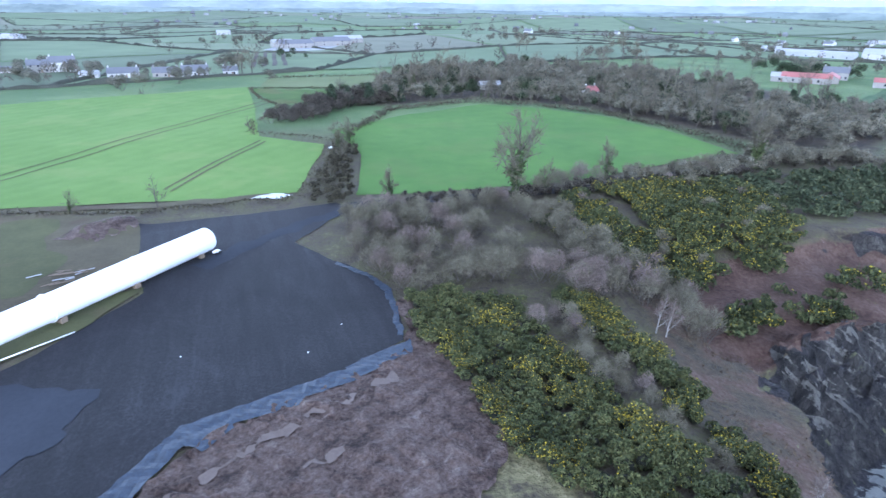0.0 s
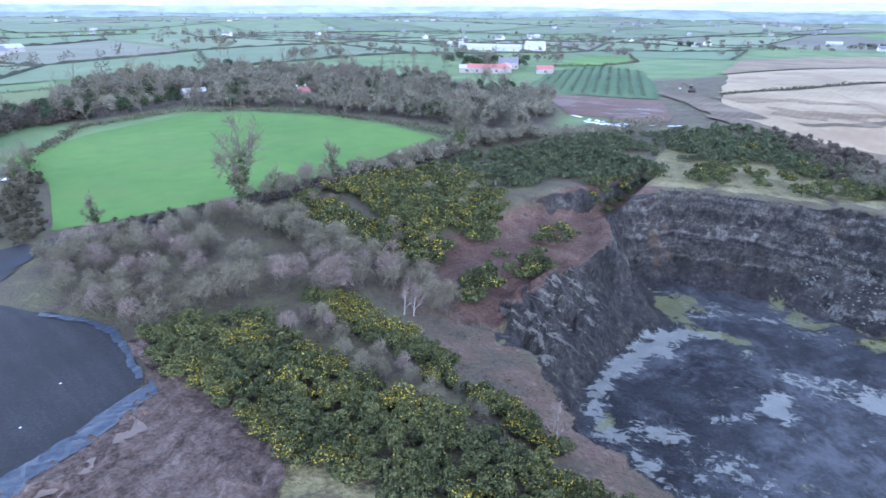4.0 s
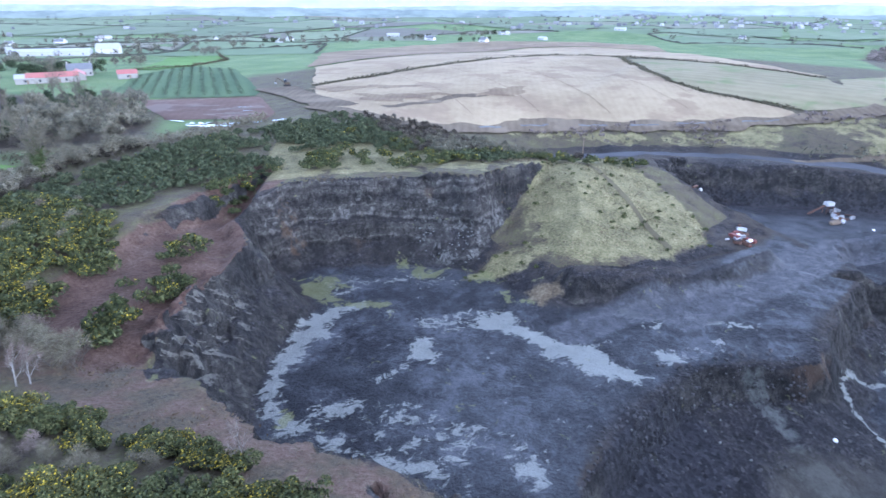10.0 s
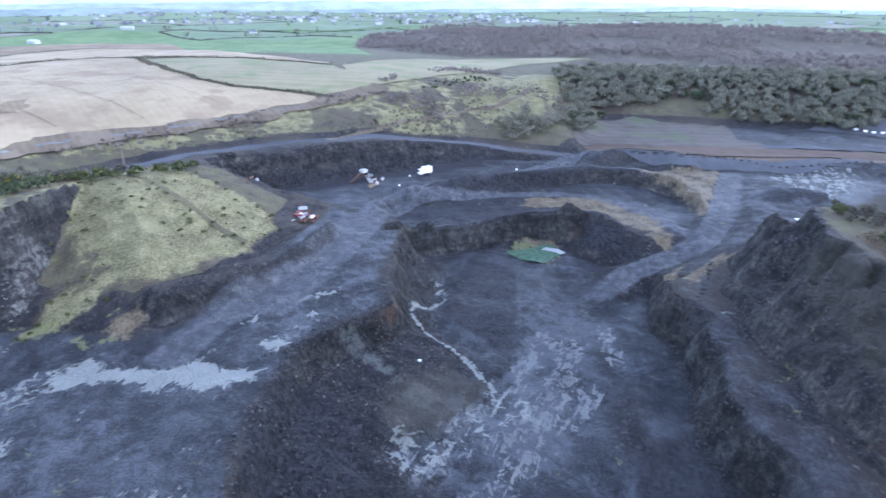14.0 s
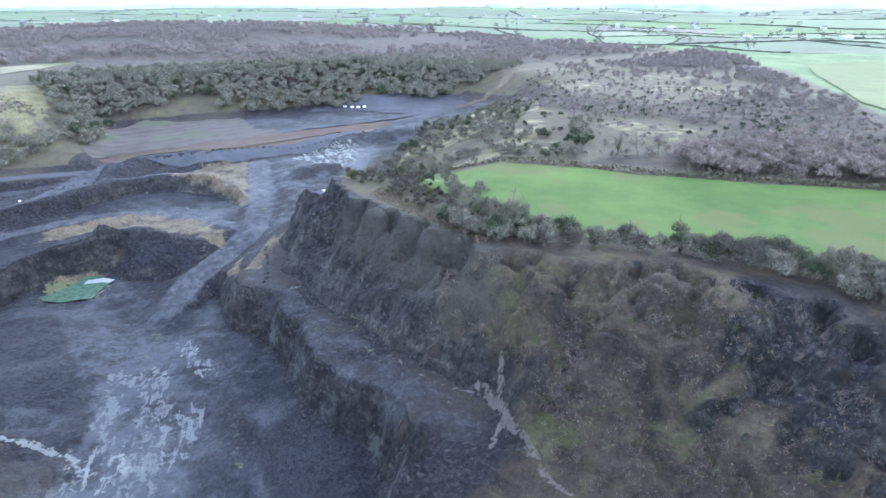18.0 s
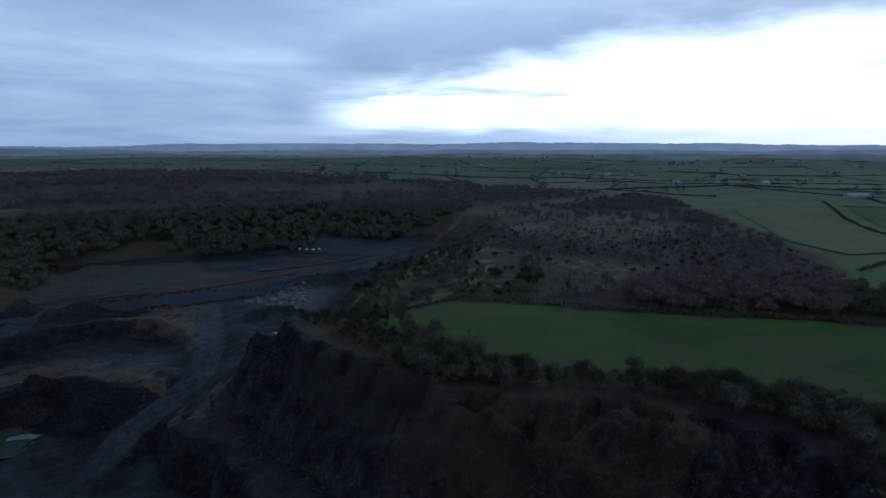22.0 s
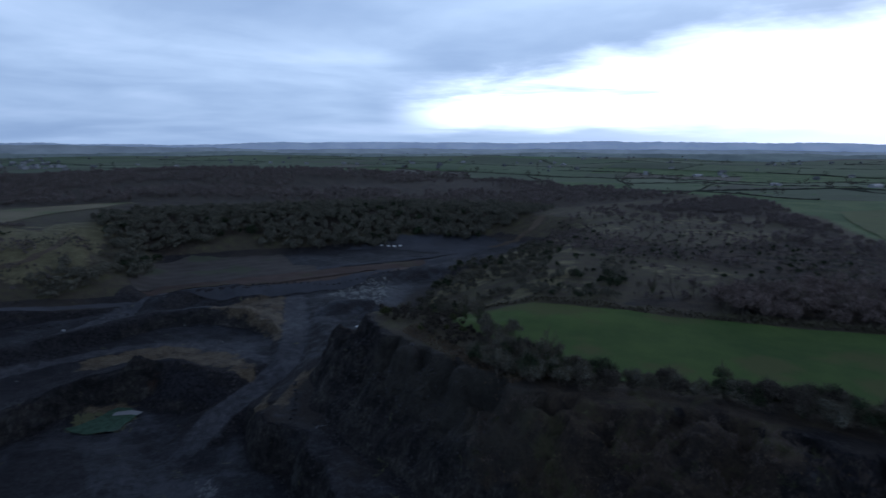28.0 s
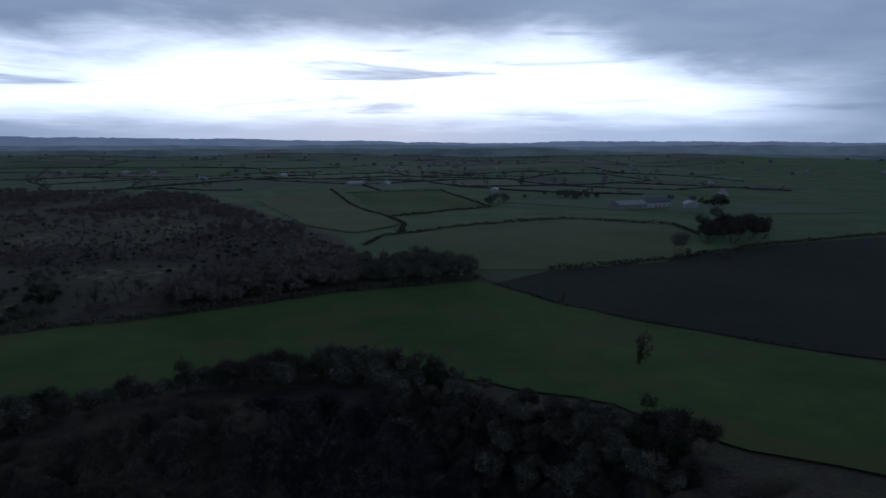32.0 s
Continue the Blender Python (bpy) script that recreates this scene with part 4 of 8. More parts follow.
GRASSY = GRASSY * (1 - 0.55 * smooth(line_of(XX, YY, [(116, 34), (130, 45), (146, 54), (160, 64)]), 9, 2))
SOIL = np.maximum.reduce([0.5 * smooth(inside_of(XX, YY, [(29, 84), (29, 57), (30, 30), (42, 10), (46, 20), (42, 58), (44, 78), (40, 90)]), 4, -2),
                  smooth(inside_of(XX, YY, [(36, 70), (40, 84), (46, 97), (69, 104), (100, 113), (118, 118), (114, 104), (98, 100), (87, 95), (79, 85), (72, 80), (60, 77), (46, 71)]), 3, -2)])
SLOPING = smooth(inside_of(XX, YY, [(62, -96), (36, -100), (10, -112), (-16, -106), (-24, -86), (-50, -60), (-60, -20), (-10, 10), (36, -8), (36, -50), (50, -78)]), 4, -3)
FAR_R = np.hypot(XX, YY)
FARMED = smooth(FAR_R, 170, 230) * smooth(inside_of(XX, YY, [(60, 150), (150, 170), (215, 110), (260, 0), (330, -60), (700, -70), (1300, -300), (1100, -700), (600, -900), (170, -760), (36, -516), (-22, -258), (-20, -190), (70, -160), (120, -100)]), 0, 6)
WOODS = ([(-46, 262), (-22, 252), (16, 276), (60, 252), (96, 190), (118, 168), (150, 200), (168, 262), (150, 330), (110, 372), (48, 420), (-20, 372)],
         [(262, -152), (382, -165), (325, -291), (318, -350), (209, -438), (196, -380), (236, -300), (262, -262), (306, -185)],
         [(166, -334), (186, -440), (150, -760), (87, -649), (40, -480), (-2, -342), (-20, -290), (-18, -182), (28, -170), (56, -160), (75, -219), (100, -222), (150, -292)],
         [(345, -185), (430, -190), (490, -255), (520, -150), (640, -60), (1000, -120), (1300, -300), (1100, -700), (600, -900), (180, -760), (215, -450), (330, -360)])
FARMED = FARMED * smooth(inside_of(XX, YY, [(150, 200), (200, 250), (270, 262), (440, 225), (500, 100), (470, -60), (250, -60), (180, 80)]), -2, 4)
for wood in WOODS:
    SLOPING = np.maximum(SLOPING, 0.8 * smooth(inside_of(XX, YY, wood), 6, -8))
    FARMED = FARMED * smooth(inside_of(XX, YY, wood), 0, 8)
SLOPING = np.maximum(SLOPING, 0.42 * smooth(inside_of(XX, YY, [(250, 10), (256, -60), (262, -120), (330, -140), (400, -90), (300, -40)]), 10, -10))
BARE = BARE * (1 - 0.8 * smooth(inside_of(XX, YY, [(60, -90), (36, -96), (14, -104), (7, -90), (10, -60), (24, -64), (38, -76), (54, -80)]), 4, -4))
SLOPING = SLOPING * (1 - 0.85 * smooth(np.minimum(inside_of(XX, YY, KHAKI), inside_of(XX, YY, FAR_HEATH)), 12, -6))
attribute(ground_mesh, "slope", SLOPING)
attribute(ground_mesh, "farmed", FARMED)
FALLEN = smooth(inside_of(XX, YY, [(84, 79), (90, 93), (96, 98), (112, 102), (123, 82), (129, 60), (133, 60), (128, 84), (114, 107), (94, 102), (86, 95)]), 1.5, -1.0) * smooth(ZZ, -16.4, -17.6)
attribute(ground_mesh, "bare", BARE * (1 - GRASSY) * (1 - 0.55 * FALLEN))
attribute(ground_mesh, "soil", np.maximum(SOIL, 0.6 * FALLEN))
attribute(ground_mesh, "grassy", GRASSY)
SILT = np.zeros(XX.shape)
POOLS = np.zeros(XX.shape)
SILT_PATCHES = (
    [(53, 60), (59, 65), (63, 67.5), (69, 70.5), (74, 72.5), (78, 74), (82, 75.5), (87, 76), (92, 74), (96, 69), (94, 67), (89, 70.5), (84, 69.5), (80, 66), (77, 68), (74, 68),
     (73, 66), (70, 66), (66, 66), (62, 62.5), (57, 58.5)],
    [(86, 53), (88, 52), (89, 50), (89, 48), (86, 47), (85, 44), (82, 44), (80, 46), (80, 49), (82, 51)],
    [(97, 45), (101, 45), (106, 42), (105, 38), (102, 36), (102, 31), (100, 28), (101, 25), (99, 22), (97, 17), (97, 14), (96, 11), (93, 11), (93, 14), (91, 18), (93, 21), (94, 24),
     (92, 28), (95, 30), (97, 34), (97, 38), (96, 43)],
    [(104, 11), (106, 8), (105, 5), (101, 5), (100, 9)], [(58, 62), (59, 61), (58, 58), (58, 54), (62, 52), (63, 50), (60, 51), (56, 52), (53, 53), (53, 57)],
    [(54, 51), (59, 48), (58, 45), (54, 46)], [(71, 52), (79, 49.5), (79, 47.5), (73, 49)], [(54, 42), (58, 40.5), (58, 38), (60, 32), (58, 29), (55, 33), (54, 38)],
    [(66, 23.5), (69, 20), (66, 17.5), (62, 17), (62, 21)], [(61, 56), (64, 53.5), (66, 48.5), (62, 48.5), (60, 52)], [(101, 26), (101, 21), (98, 16), (95, 10), (92, 10), (91, 17), (90, 20), (96, 25)],
    [(118, 21), (118.5, 14), (117.5, 9.5), (114, 18)], [(123, 8), (123, -4), (127, -7), (121, -7), (119, 7)], [(150, -65), (156, -70), (156, -74), (152, -72)],
    [(141, -32), (144, -31.5), (143, -34), (136, -35), (134, -33.5), (136, -32.5)], [(172, -198), (186, -190), (178, -163), (161, -163), (142, -157), (152, -172), (157, -186)])
WET = SILT_PATCHES[-1]
SILT_PATCHES = SILT_PATCHES[:-1]
POOLS = np.maximum(POOLS, 0.52 * smooth(inside_of(XX, YY, WET), 4, -4))
for line in ([(129, -26), (130, -24.5), (122, -22), (102, -31), (94, -33)], [(134, -34), (129, -26)]):
    POOLS = np.maximum(POOLS, 0.72 * smooth(line_of(XX, YY, line), 1.7, 0.1))
for patch in SILT_PATCHES:
    POOLS = np.maximum(POOLS, np.clip(0.44 - inside_of(XX, YY, patch) / 5.0, 0, 0.9))
# drying clay in the pit, drawn out along the wheels' way
for patch in ([(76, -6), (87, -11), (88, -18), (84, -19), (88, -24), (94, -31), (90, -40), (84, -40), (80, -27), (73, -14)],):
    POOLS = np.maximum(POOLS, 0.5 * smooth(inside_of(XX, YY, patch), 3.5, -3.5))
POOLS = np.maximum(POOLS, 0.46 * smooth(D_MAIN, -1, -8) * smooth(fbm(XX, YY, 16, 3, 131), 0.0, 0.5))
attribute(ground_mesh, "pools", POOLS)
for patch in ([(66, 32), (78, 27), (71, 21), (62, 20)], [(100, 12), (112, 6), (112, -2), (104, 2)]):
    SILT = np.maximum(SILT, 0.5 * smooth(inside_of(XX, YY, patch), 4.0, -3.0))
for line, wide in (([(129, -27), (125, -26), (123, -23), (116, -20), (107, -16)], 1.2), ([(78, -30), (90, -44), (108, -56)], 5), ([(86, -22), (95, -38), (112, -52)], 3),
                   ([(66, -20), (76, -34), (88, -50)], 4), ([(98, -62), (112, -66)], 2), ([(74, -8), (80, -22)], 4)):
    SILT = np.maximum(SILT, smooth(line_of(XX, YY, line), wide + 3.0, wide * 0.3))
ALGAE = np.zeros(XX.shape)
for patch in ([(97, 90), (104, 82), (101, 77), (96, 79), (94, 73), (99, 65), (97, 63), (92, 69), (90, 75), (92, 84)], [(118, 76), (118.5, 67), (119.5, 61), (114, 61), (112, 65), (115, 73)],
              [(121, 58), (121, 50), (118, 48), (116, 53)], [(115, 46), (113, 40), (112, 36), (108, 42)], [(59, 62), (60, 60), (57, 55), (55, 57)], [(163, -59), (165, -66), (164, -74), (160, -76), (155, -74.5), (151, -67), (155, -60.5)]):
    ALGAE = np.maximum(ALGAE, smooth(inside_of(XX, YY, patch), 2.5, -2.5))
ROAD = np.maximum.reduce([smooth(line_of(XX, YY, [(104, 26), (115, 20), (124, 11), (131, 4), (142, -6), (164, -17), (181, -24), (193, -37), (198, -54), (203, -75), (213, -97), (222, -112)]), 6.2, 3.6) * (0.66 + 0.26 * smooth(XX, 140, 170)),
                          smooth(line_of(XX, YY, [(185, -154), (165, -137), (150, -124), (139, -111), (135, -97), (134, -85), (126, -67), (112, -56)]), 5.0, 3.2) * (0.4 + 0.5 * smooth(-YY, 66, 90)),
                          0.7 * smooth(line_of(XX, YY, [(185, -28), (190, -43), (191, -67), (186, -90), (174, -103), (158, -107), (140, -110)]), 3.2, 1.8),
                          0.8 * smooth(line_of(XX, YY, [(118, 8), (134, -3), (150, -10), (172, -14)]), 7.0, 1.0)])
ROAD = np.maximum(ROAD, 0.44 * smooth(inside_of(XX, YY, LEDGE), -0.5, -3.5) * smooth(D_PIT, 1.0, 3.5) * smooth(XX, 30, 40))
WASH = np.zeros(XX.shape)
for line in ([(60, -75), (48, -73), (40, -74), (36, -72), (32, -68), (28, -66), (25, -64), (20, -62)], [(39, -78), (36, -72)], [(34, -69), (33, -64)]):
    WASH = np.maximum(WASH, smooth(line_of(XX, YY, line), 1.1, 0.1) * (0.55 + 0.2 * smooth(XX, 44, 38)))
attribute(ground_mesh, "wash", WASH)
OCHRE = np.zeros(XX.shape)
for patch in ([(117, -89), (126, -107), (121, -106), (109, -85)], [(196, -150), (188, -152), (170, -136), (152, -120), (160, -122), (176, -126), (190, -120), (196, -128)],
              [(184, -90), (176, -101), (160, -106), (146, -105), (136, -99), (148, -97), (162, -94), (172, -84), (180, -70), (186, -74)],
              [(166, -64), (165, -76), (160, -79), (162, -70)], [(115, 40), (121, 34), (116, 32), (111, 35)], [(130, -100), (134, -106), (126, -96), (118, -88), (122, -86)]):
    OCHRE = np.maximum(OCHRE, smooth(inside_of(XX, YY, patch), 2.5, -2.0))
attribute(ground_mesh, "beds", smooth(XX + 0.4 * YY, 132, 140) * smooth(D_MAIN, 22, 16) * smooth(YY, 44, 52))
attribute(ground_mesh, "veins", smooth(inside_of(XX, YY, [(40, 60), (38, 72), (52, 80), (66, 84), (74, 80), (66, 74), (56, 70), (48, 60)]), 2, -2) + 0.7 * smooth(np.hypot(XX - 91, YY - 90), 5, 2))
attribute(ground_mesh, "stain", smooth(np.hypot(XX - 104, YY - 97), 7, 1))
def patches(outlines, soft):
    total = np.zeros(XX.shape)
    for outline in outlines:
        total = np.maximum(total, smooth(inside_of(XX, YY, outline), soft, -soft))
    return total


attribute(ground_mesh, "ash", 0.7 * patches(([(106, -3), (109, -8), (105, -12), (98, -17), (96, -14), (102, -8)], [(92, -12), (98, -18), (93, -24), (88, -18)], [(97, -78), (94, -74), (90, -75), (92, -78)], [(84, -73), (82, -69), (76, -67), (77, -71)], [(70, -65), (69, -62), (63, -62), (64, -65)], [(57, -65), (56, -61), (51, -59), (52, -63)]), 2.4))
attribute(ground_mesh, "clay", patches(([(97, -12), (103, -26), (95, -33), (84, -24), (82, -12), (90, -9)], [(96, -94), (78, -88), (54, -80), (40, -80), (44, -92), (66, -98), (86, -103)]), 6.0))
attribute(ground_mesh, "black", patches(([(52, 6), (60, 9), (72, 12), (84, 10), (95, 5), (94, -1), (87, -6), (73, -6), (60, -4)], [(73, -52), (74, -64), (65, -64), (56, -62), (40, -49), (62, -46)], [(128, -30), (140, -36), (158, -46), (146, -56), (120, -48), (108, -38)],
                                         [(160, -80), (152, -82), (142, -88), (140, -92), (152, -92), (161, -88)], [(194, -36), (199, -50), (203, -78), (210, -98), (206, -112), (198, -104), (194, -84), (192, -58)],
                                         [(206, 16), (214, -6), (224, -34), (230, -66), (226, -84), (218, -60), (210, -28), (200, -6)], [(172, -30), (180, -40), (184, -62), (178, -84), (170, -78), (169, -50)]), 3.0))
attribute(ground_mesh, "ochre", OCHRE * 0.75)
attribute(ground_mesh, "russet", np.maximum(smooth(inside_of(XX, YY, [(236, -120), (224, -118), (200, -152), (184, -176), (174, -212), (182, -222), (198, -184), (216, -150)]), 2, -1.5),
                                            0.6 * smooth(inside_of(XX, YY, [(20, -112), (60, -104), (90, -122), (100, -140), (88, -118), (62, -102)]), 3, -2)))
attribute(ground_mesh, "road", ROAD)
attribute(ground_mesh, "silt", SILT)
attribute(ground_mesh, "algae", ALGAE)
PLAIN = smooth(np.minimum.reduce([D_MAIN, D_PIT, inside_of(XX, YY, WORKS)]), 1, -3) * np.where(D_PIT < 0, smooth(ZZ, -29.5, -31.2), 1)
attribute(ground_mesh, "plain", PLAIN)
attribute(ground_mesh, "dusty", PLAIN * (1 - 0.8 * smooth(inside_of(XX, YY, WORKS), 0, -5) * smooth(XX, 160, 172)))


def part(name, bm, material, parent=None, label=""):
    me = bpy.data.meshes.new(name)
    bm.to_mesh(me)
    bm.free()
    return part_mesh(name, me, material, parent, label)


def part_mesh(name, me, material, parent=None, label=""):
    if material:
        me.materials.append(material)
    ob = new(name, me)
    if parent:
        ob.parent = parent
    if label:
        tagged(ob, label)
    return ob


def raw_mesh(name, verts, faces, smooth_shade=False):
    me = bpy.data.meshes.new(name)
    me.from_pydata([tuple(v) for v in verts], [], [tuple(f) for f in faces])
    if smooth_shade:
        me.shade_smooth()
    return me


def drape(name, poly, material, label, category, lift=0.10, step=3.0, ragged=0.0, level=None, kind="structure", crumple=0.0):
    """A sheet with the outline poly, laid over the land (or flat at a level)."""
    ring = []
    for (ax, ay), (bx, by) in zip(poly, poly[1:] + poly[:1]):
        n = max(1, int(math.hypot(bx - ax, by - ay) / step))
        for k in range(n):
            ring.append((ax + (bx - ax) * k / n, ay + (by - ay) * k / n))
    ring = np.array(ring)
    if ragged:
        ring[:, 0] += fbm(ring[:, 0], ring[:, 1], 7 * step / 2, 3, 51) * ragged
        ring[:, 1] += fbm(ring[:, 0], ring[:, 1], 7 * step / 2, 3, 57) * ragged
    lo, hi = ring.min(0), ring.max(0)
    gx, gy = np.meshgrid(np.arange(lo[0], hi[0], step), np.arange(lo[1], hi[1], step))
    keep = inside_of(gx, gy, [tuple(p) for p in ring]) < -step * 0.35
    pts = [Vector(p) for p in ring] + [Vector(p) for p in zip(gx[keep], gy[keep])]
    n = len(ring)
    vs, _, fs, _, _, _ = geometry.delaunay_2d_cdt(pts, [], [list(range(n))], 1, 1e-4)
    co = np.array([tuple(v) for v in vs])
    z = ground_z(co[:, 0], co[:, 1]) + lift if level is None else np.full(len(co), level)
    if crumple:
        z = z + crumple * np.abs(fbm(co[:, 0], co[:, 1], 1.6, 3, 83))
    me = raw_mesh(name, np.column_stack([co, z]), fs, not crumple)
    me.materials.append(material)
    return tagged(new(name, me), label, category, kind=kind)

# ---- fields, roads and the yard ----
ground_mesh.materials.append(M_GROUND)
ground_mesh.polygons.foreach_set("use_smooth", ((STEEP < 0.75) | (YY < 18) | ((XX > 86) & (YY > 44)))[:-1, :-1].ravel())


def strip(line, width):
    """The outline of a band along a line."""
    left, right = [], []
    for k, (x, y) in enumerate(line):
        (ax, ay), (bx, by) = line[max(k - 1, 0)], line[min(k + 1, len(line) - 1)]
        n = math.hypot(bx - ax, by - ay)
        ox, oy = -(by - ay) / n * width / 2, (bx - ax) / n * width / 2
        left.append((x + ox, y + oy))
        right.append((x - ox, y - oy))
    return left + right[::-1]


FIELDS = {
    "west": [(-175, 150), (-90, 116), (-58, 122), (-32, 130), (-34, 160), (-35, 178), (-58, 188), (-72, 235), (-94, 300), (-150, 262), (-215, 215)],
    "north": [(-19, 128), (5, 133), (29, 139), (60, 156), (84, 171), (75, 203), (60, 230), (40, 246), (16, 256), (-12, 230), (-36, 200), (-22, 165)],
    "stubble": [(204, 168), (192, 150), (186, 133), (188, 112), (213, 98), (232, 85), (250, 57), (269, 24), (284, -12), (291, -9), (297, 8), (304, 27), (320, 46), (350, 63), (410, 88), (430, 100), (436, 120), (430, 140), (390, 161), (344, 175), (302, 184), (267, 190), (236, 194)],
    "sown": [(294, -14), (300, 6), (307, 25), (322, 43), (352, 59), (412, 84), (422, 60), (404, 22), (370, -23), (310, -40), (297, -22)],
    "rise": [(240, 200), (267, 196), (302, 190), (344, 181), (392, 167), (437, 143), (444, 116), (430, 60), (412, 20), (376, -26), (473, 34), (600, 90), (711, 102), (720, 194), (661, 246), (505, 260), (380, 259), (315, 257)],
    "orchard": [(173, 262), (244, 334), (298, 349), (291, 302), (215, 209), (204, 202), (179, 238)],
    "ploughed": [(174, 238), (202, 198), (177, 165), (164, 158), (146, 190), (164, 224)],
    "south": [(95, -140), (85, -118), (63, -109), (37, -103), (20, -112), (-14, -119), (-26, -104), (-48, -82), (-58, -62), (-74, -46), (-98, -62), (-109, -88), (-70, -146), (-57, -178),
              (-16, -174), (32, -159), (70, -150)],
    "strip": [(-88, 299), (-94, 338), (-26, 356), (-26, 310), (-50, 300)],
    "band": [(315, 262), (380, 264), (505, 265), (661, 251), (725, 198), (715, 106), (813, 131), (960, 250), (895, 335), (732, 370), (562, 375), (470, 375)],
    "tail": [(371, -29), (469, -99), (496, -190), (483, -246), (429, -165), (370, -111), (316, -58), (302, -30)],
    "meadow": [(266, 362), (380, 475), (447, 487), (369, 393), (297, 353), (270, 352)],
    "valley": [(30, -591), (-46, -680), (-46, -519), (-58, -388), (-60, -334), (-32, -300), (-8, -342)],
    "valley_west": [(-58, -636), (-158, -650), (-152, -462), (-66, -392)],
    "paddock": [(-90, 293), (-52, 290), (-50, 256), (-66, 250), (-74, 262)],
    "dark": [(-85, -188), (-60, -176), (-72, -144), (-112, -90), (-180, -70), (-330, -230), (-200, -215)],
    "southwest": [(-44, -282), (-88, -312), (-162, -338), (-202, -294), (-187, -253), (-136, -194), (-88, -190), (-64, -196)],
}
drape("field_west", FIELDS["west"], M_WINTER, "light green winter cereal field with tramlines", "field", 0.15, 6.0, 1.0)
drape("field_north", FIELDS["north"], M_PASTURE, "bright green grazed pasture", "field", 0.15, 5.0, 1.0)
drape("field_stubble", FIELDS["stubble"], M_STUBBLE, "pale harvested stubble field", "field", 0.45, 5.0, 1.5)
drape("field_sown", FIELDS["sown"], M_SOWN, "thin old stubble greening over", "field", 0.45, 5.0, 1.5)
drape("field_rise", FIELDS["rise"], M_STUBBLE, "pale stubble field on the rise", "field", 0.45, 5.0, 1.5)
drape("field_orchard", FIELDS["orchard"], M_MEADOW, "dark green grass between rows of young trees", "field", 0.2, 6.0, 1.0)
drape("field_ploughed", FIELDS["ploughed"], M_PLOUGH, "wet brown ploughed plot", "field", 0.2, 4.0, 1.0)
drape("field_south", FIELDS["south"], M_GRAZED, "green pasture on the southern rim", "field", 0.32, 3.0, 1.0)
drape("field_dark", FIELDS["dark"], M_DARK, "dark tilled field", "field", 0.15, 8.0, 1.0)
drape("field_tail", FIELDS["tail"], M_SOWN, "thin pale rough grazing above the ridge", "field", 0.4, 6.0, 2.0)
drape("field_meadow", FIELDS["meadow"], M_PASTURE, "green meadow behind the farm", "field", 0.4, 8.0, 1.0)
drape("field_valley", FIELDS["valley"], M_STRIP, "pale green pasture beside the wood", "field", 0.5, 8.0, 1.5)
drape("field_valley_west", FIELDS["valley_west"], M_GRAZED, "green pasture in the valley", "field", 0.5, 8.0, 1.5)
drape("field_southwest", FIELDS["southwest"], M_STRIP, "green pasture beyond the wood", "field", 0.15, 8.0, 1.5)
YARD = [(-57, 107), (-22, 122), (-18, 119), (-26, 99), (-19, 92), (-11, 86), (-7, 78), (-4.5, 66), (-14, 56), (-24, 49), (-28, 39), (-34, 30), (-48, 34),
        (-58, 48), (-50, 60), (-46.7, 69), (-43, 79), (-50, 92)]
drape("yard", YARD, M_TARMAC, "dark asphalt-planings yard", "yard", 0.12, 2.0, 0.5)
drape("lane", strip([(-20, 120), (-3, 125), (30, 132), (62, 148)], 4.5), M_TARMAC, "dark lane beside the pasture", "road", 0.16, 2.0, 0.3)
drape("mud", [(-4, 68), (-5, 63), (-14, 55), (-23, 47), (-28, 36), (-20, 30), (0, 34), (6, 45), (8, 51), (1, 62), (-2, 72), (-5, 79), (-6, 76)], M_MUD,
      "churned brown mud beside the yard", "mud", 0.05, 0.6, 0.8, crumple=0.42)
drape("earth_bank", [(-58, 108), (-50, 92), (-45, 80), (-52, 82), (-62, 72), (-82, 70), (-110, 74), (-130, 96), (-120, 116), (-90, 111), (-60, 114)], M_BANKSIDE, "rough brown earth and grass beside the yard", "mud", 0.06, 2.0, 1.5)
drape("verge", [(-43.5, 80), (-46.5, 70), (-51, 61), (-56, 56), (-60, 62), (-50, 76)], M_VERGE, "thin grass under the tower section", "grass", 0.18, 1.5, 0.6)
drape("perimeter_road", strip(SHELF + [(204, -133), (194, -152), (184, -172), (180, -196), (184, -240), (185, -300)], 7.0), M_ROAD, "grey crushed-stone perimeter road", "road", 0.12, 1.8, 1.1)
drape("plot", [(250, -121), (236, -119), (243, -132), (234, -150), (226, -173), (215, -196), (220, -199), (236, -196), (261, -209), (273, -190), (289, -173), (282, -149)], M_PLOT, "levelled brown plot greening over", "plot", 0.30, 2.0, 1.2)
drape("embankment", [(236, -119), (243, -132), (234, -150), (226, -173), (215, -196), (205, -217), (192, -246), (186, -240), (181, -212), (186, -190), (195, -166), (202, -149), (208, -134), (214, -120), (232, -119)], M_RED_EARTH, "reddish earth embankment beside the road", "bank", 0.34, 1.6, 0.8)
drape("hardstanding", [(243, -241), (247, -267), (228, -304), (199, -324), (188, -318), (184, -290), (190, -264), (203, -264), (226, -259)], M_ROAD, "grey stone hardstanding", "yard", 0.24, 1.8, 2.4)
drape("heath_track", strip([(185, -298), (184, -346), (190, -410)], 4.0), M_HEADLAND, "worn earth track into the heath", "track", 0.14, 1.8, 1.2)
drape("plot_track", strip([(220, -196), (212, -212), (204, -228), (196, -250), (192, -264)], 6.0), M_ROAD, "grey track along the levelled plot", "road", 0.42, 1.8, 1.2)
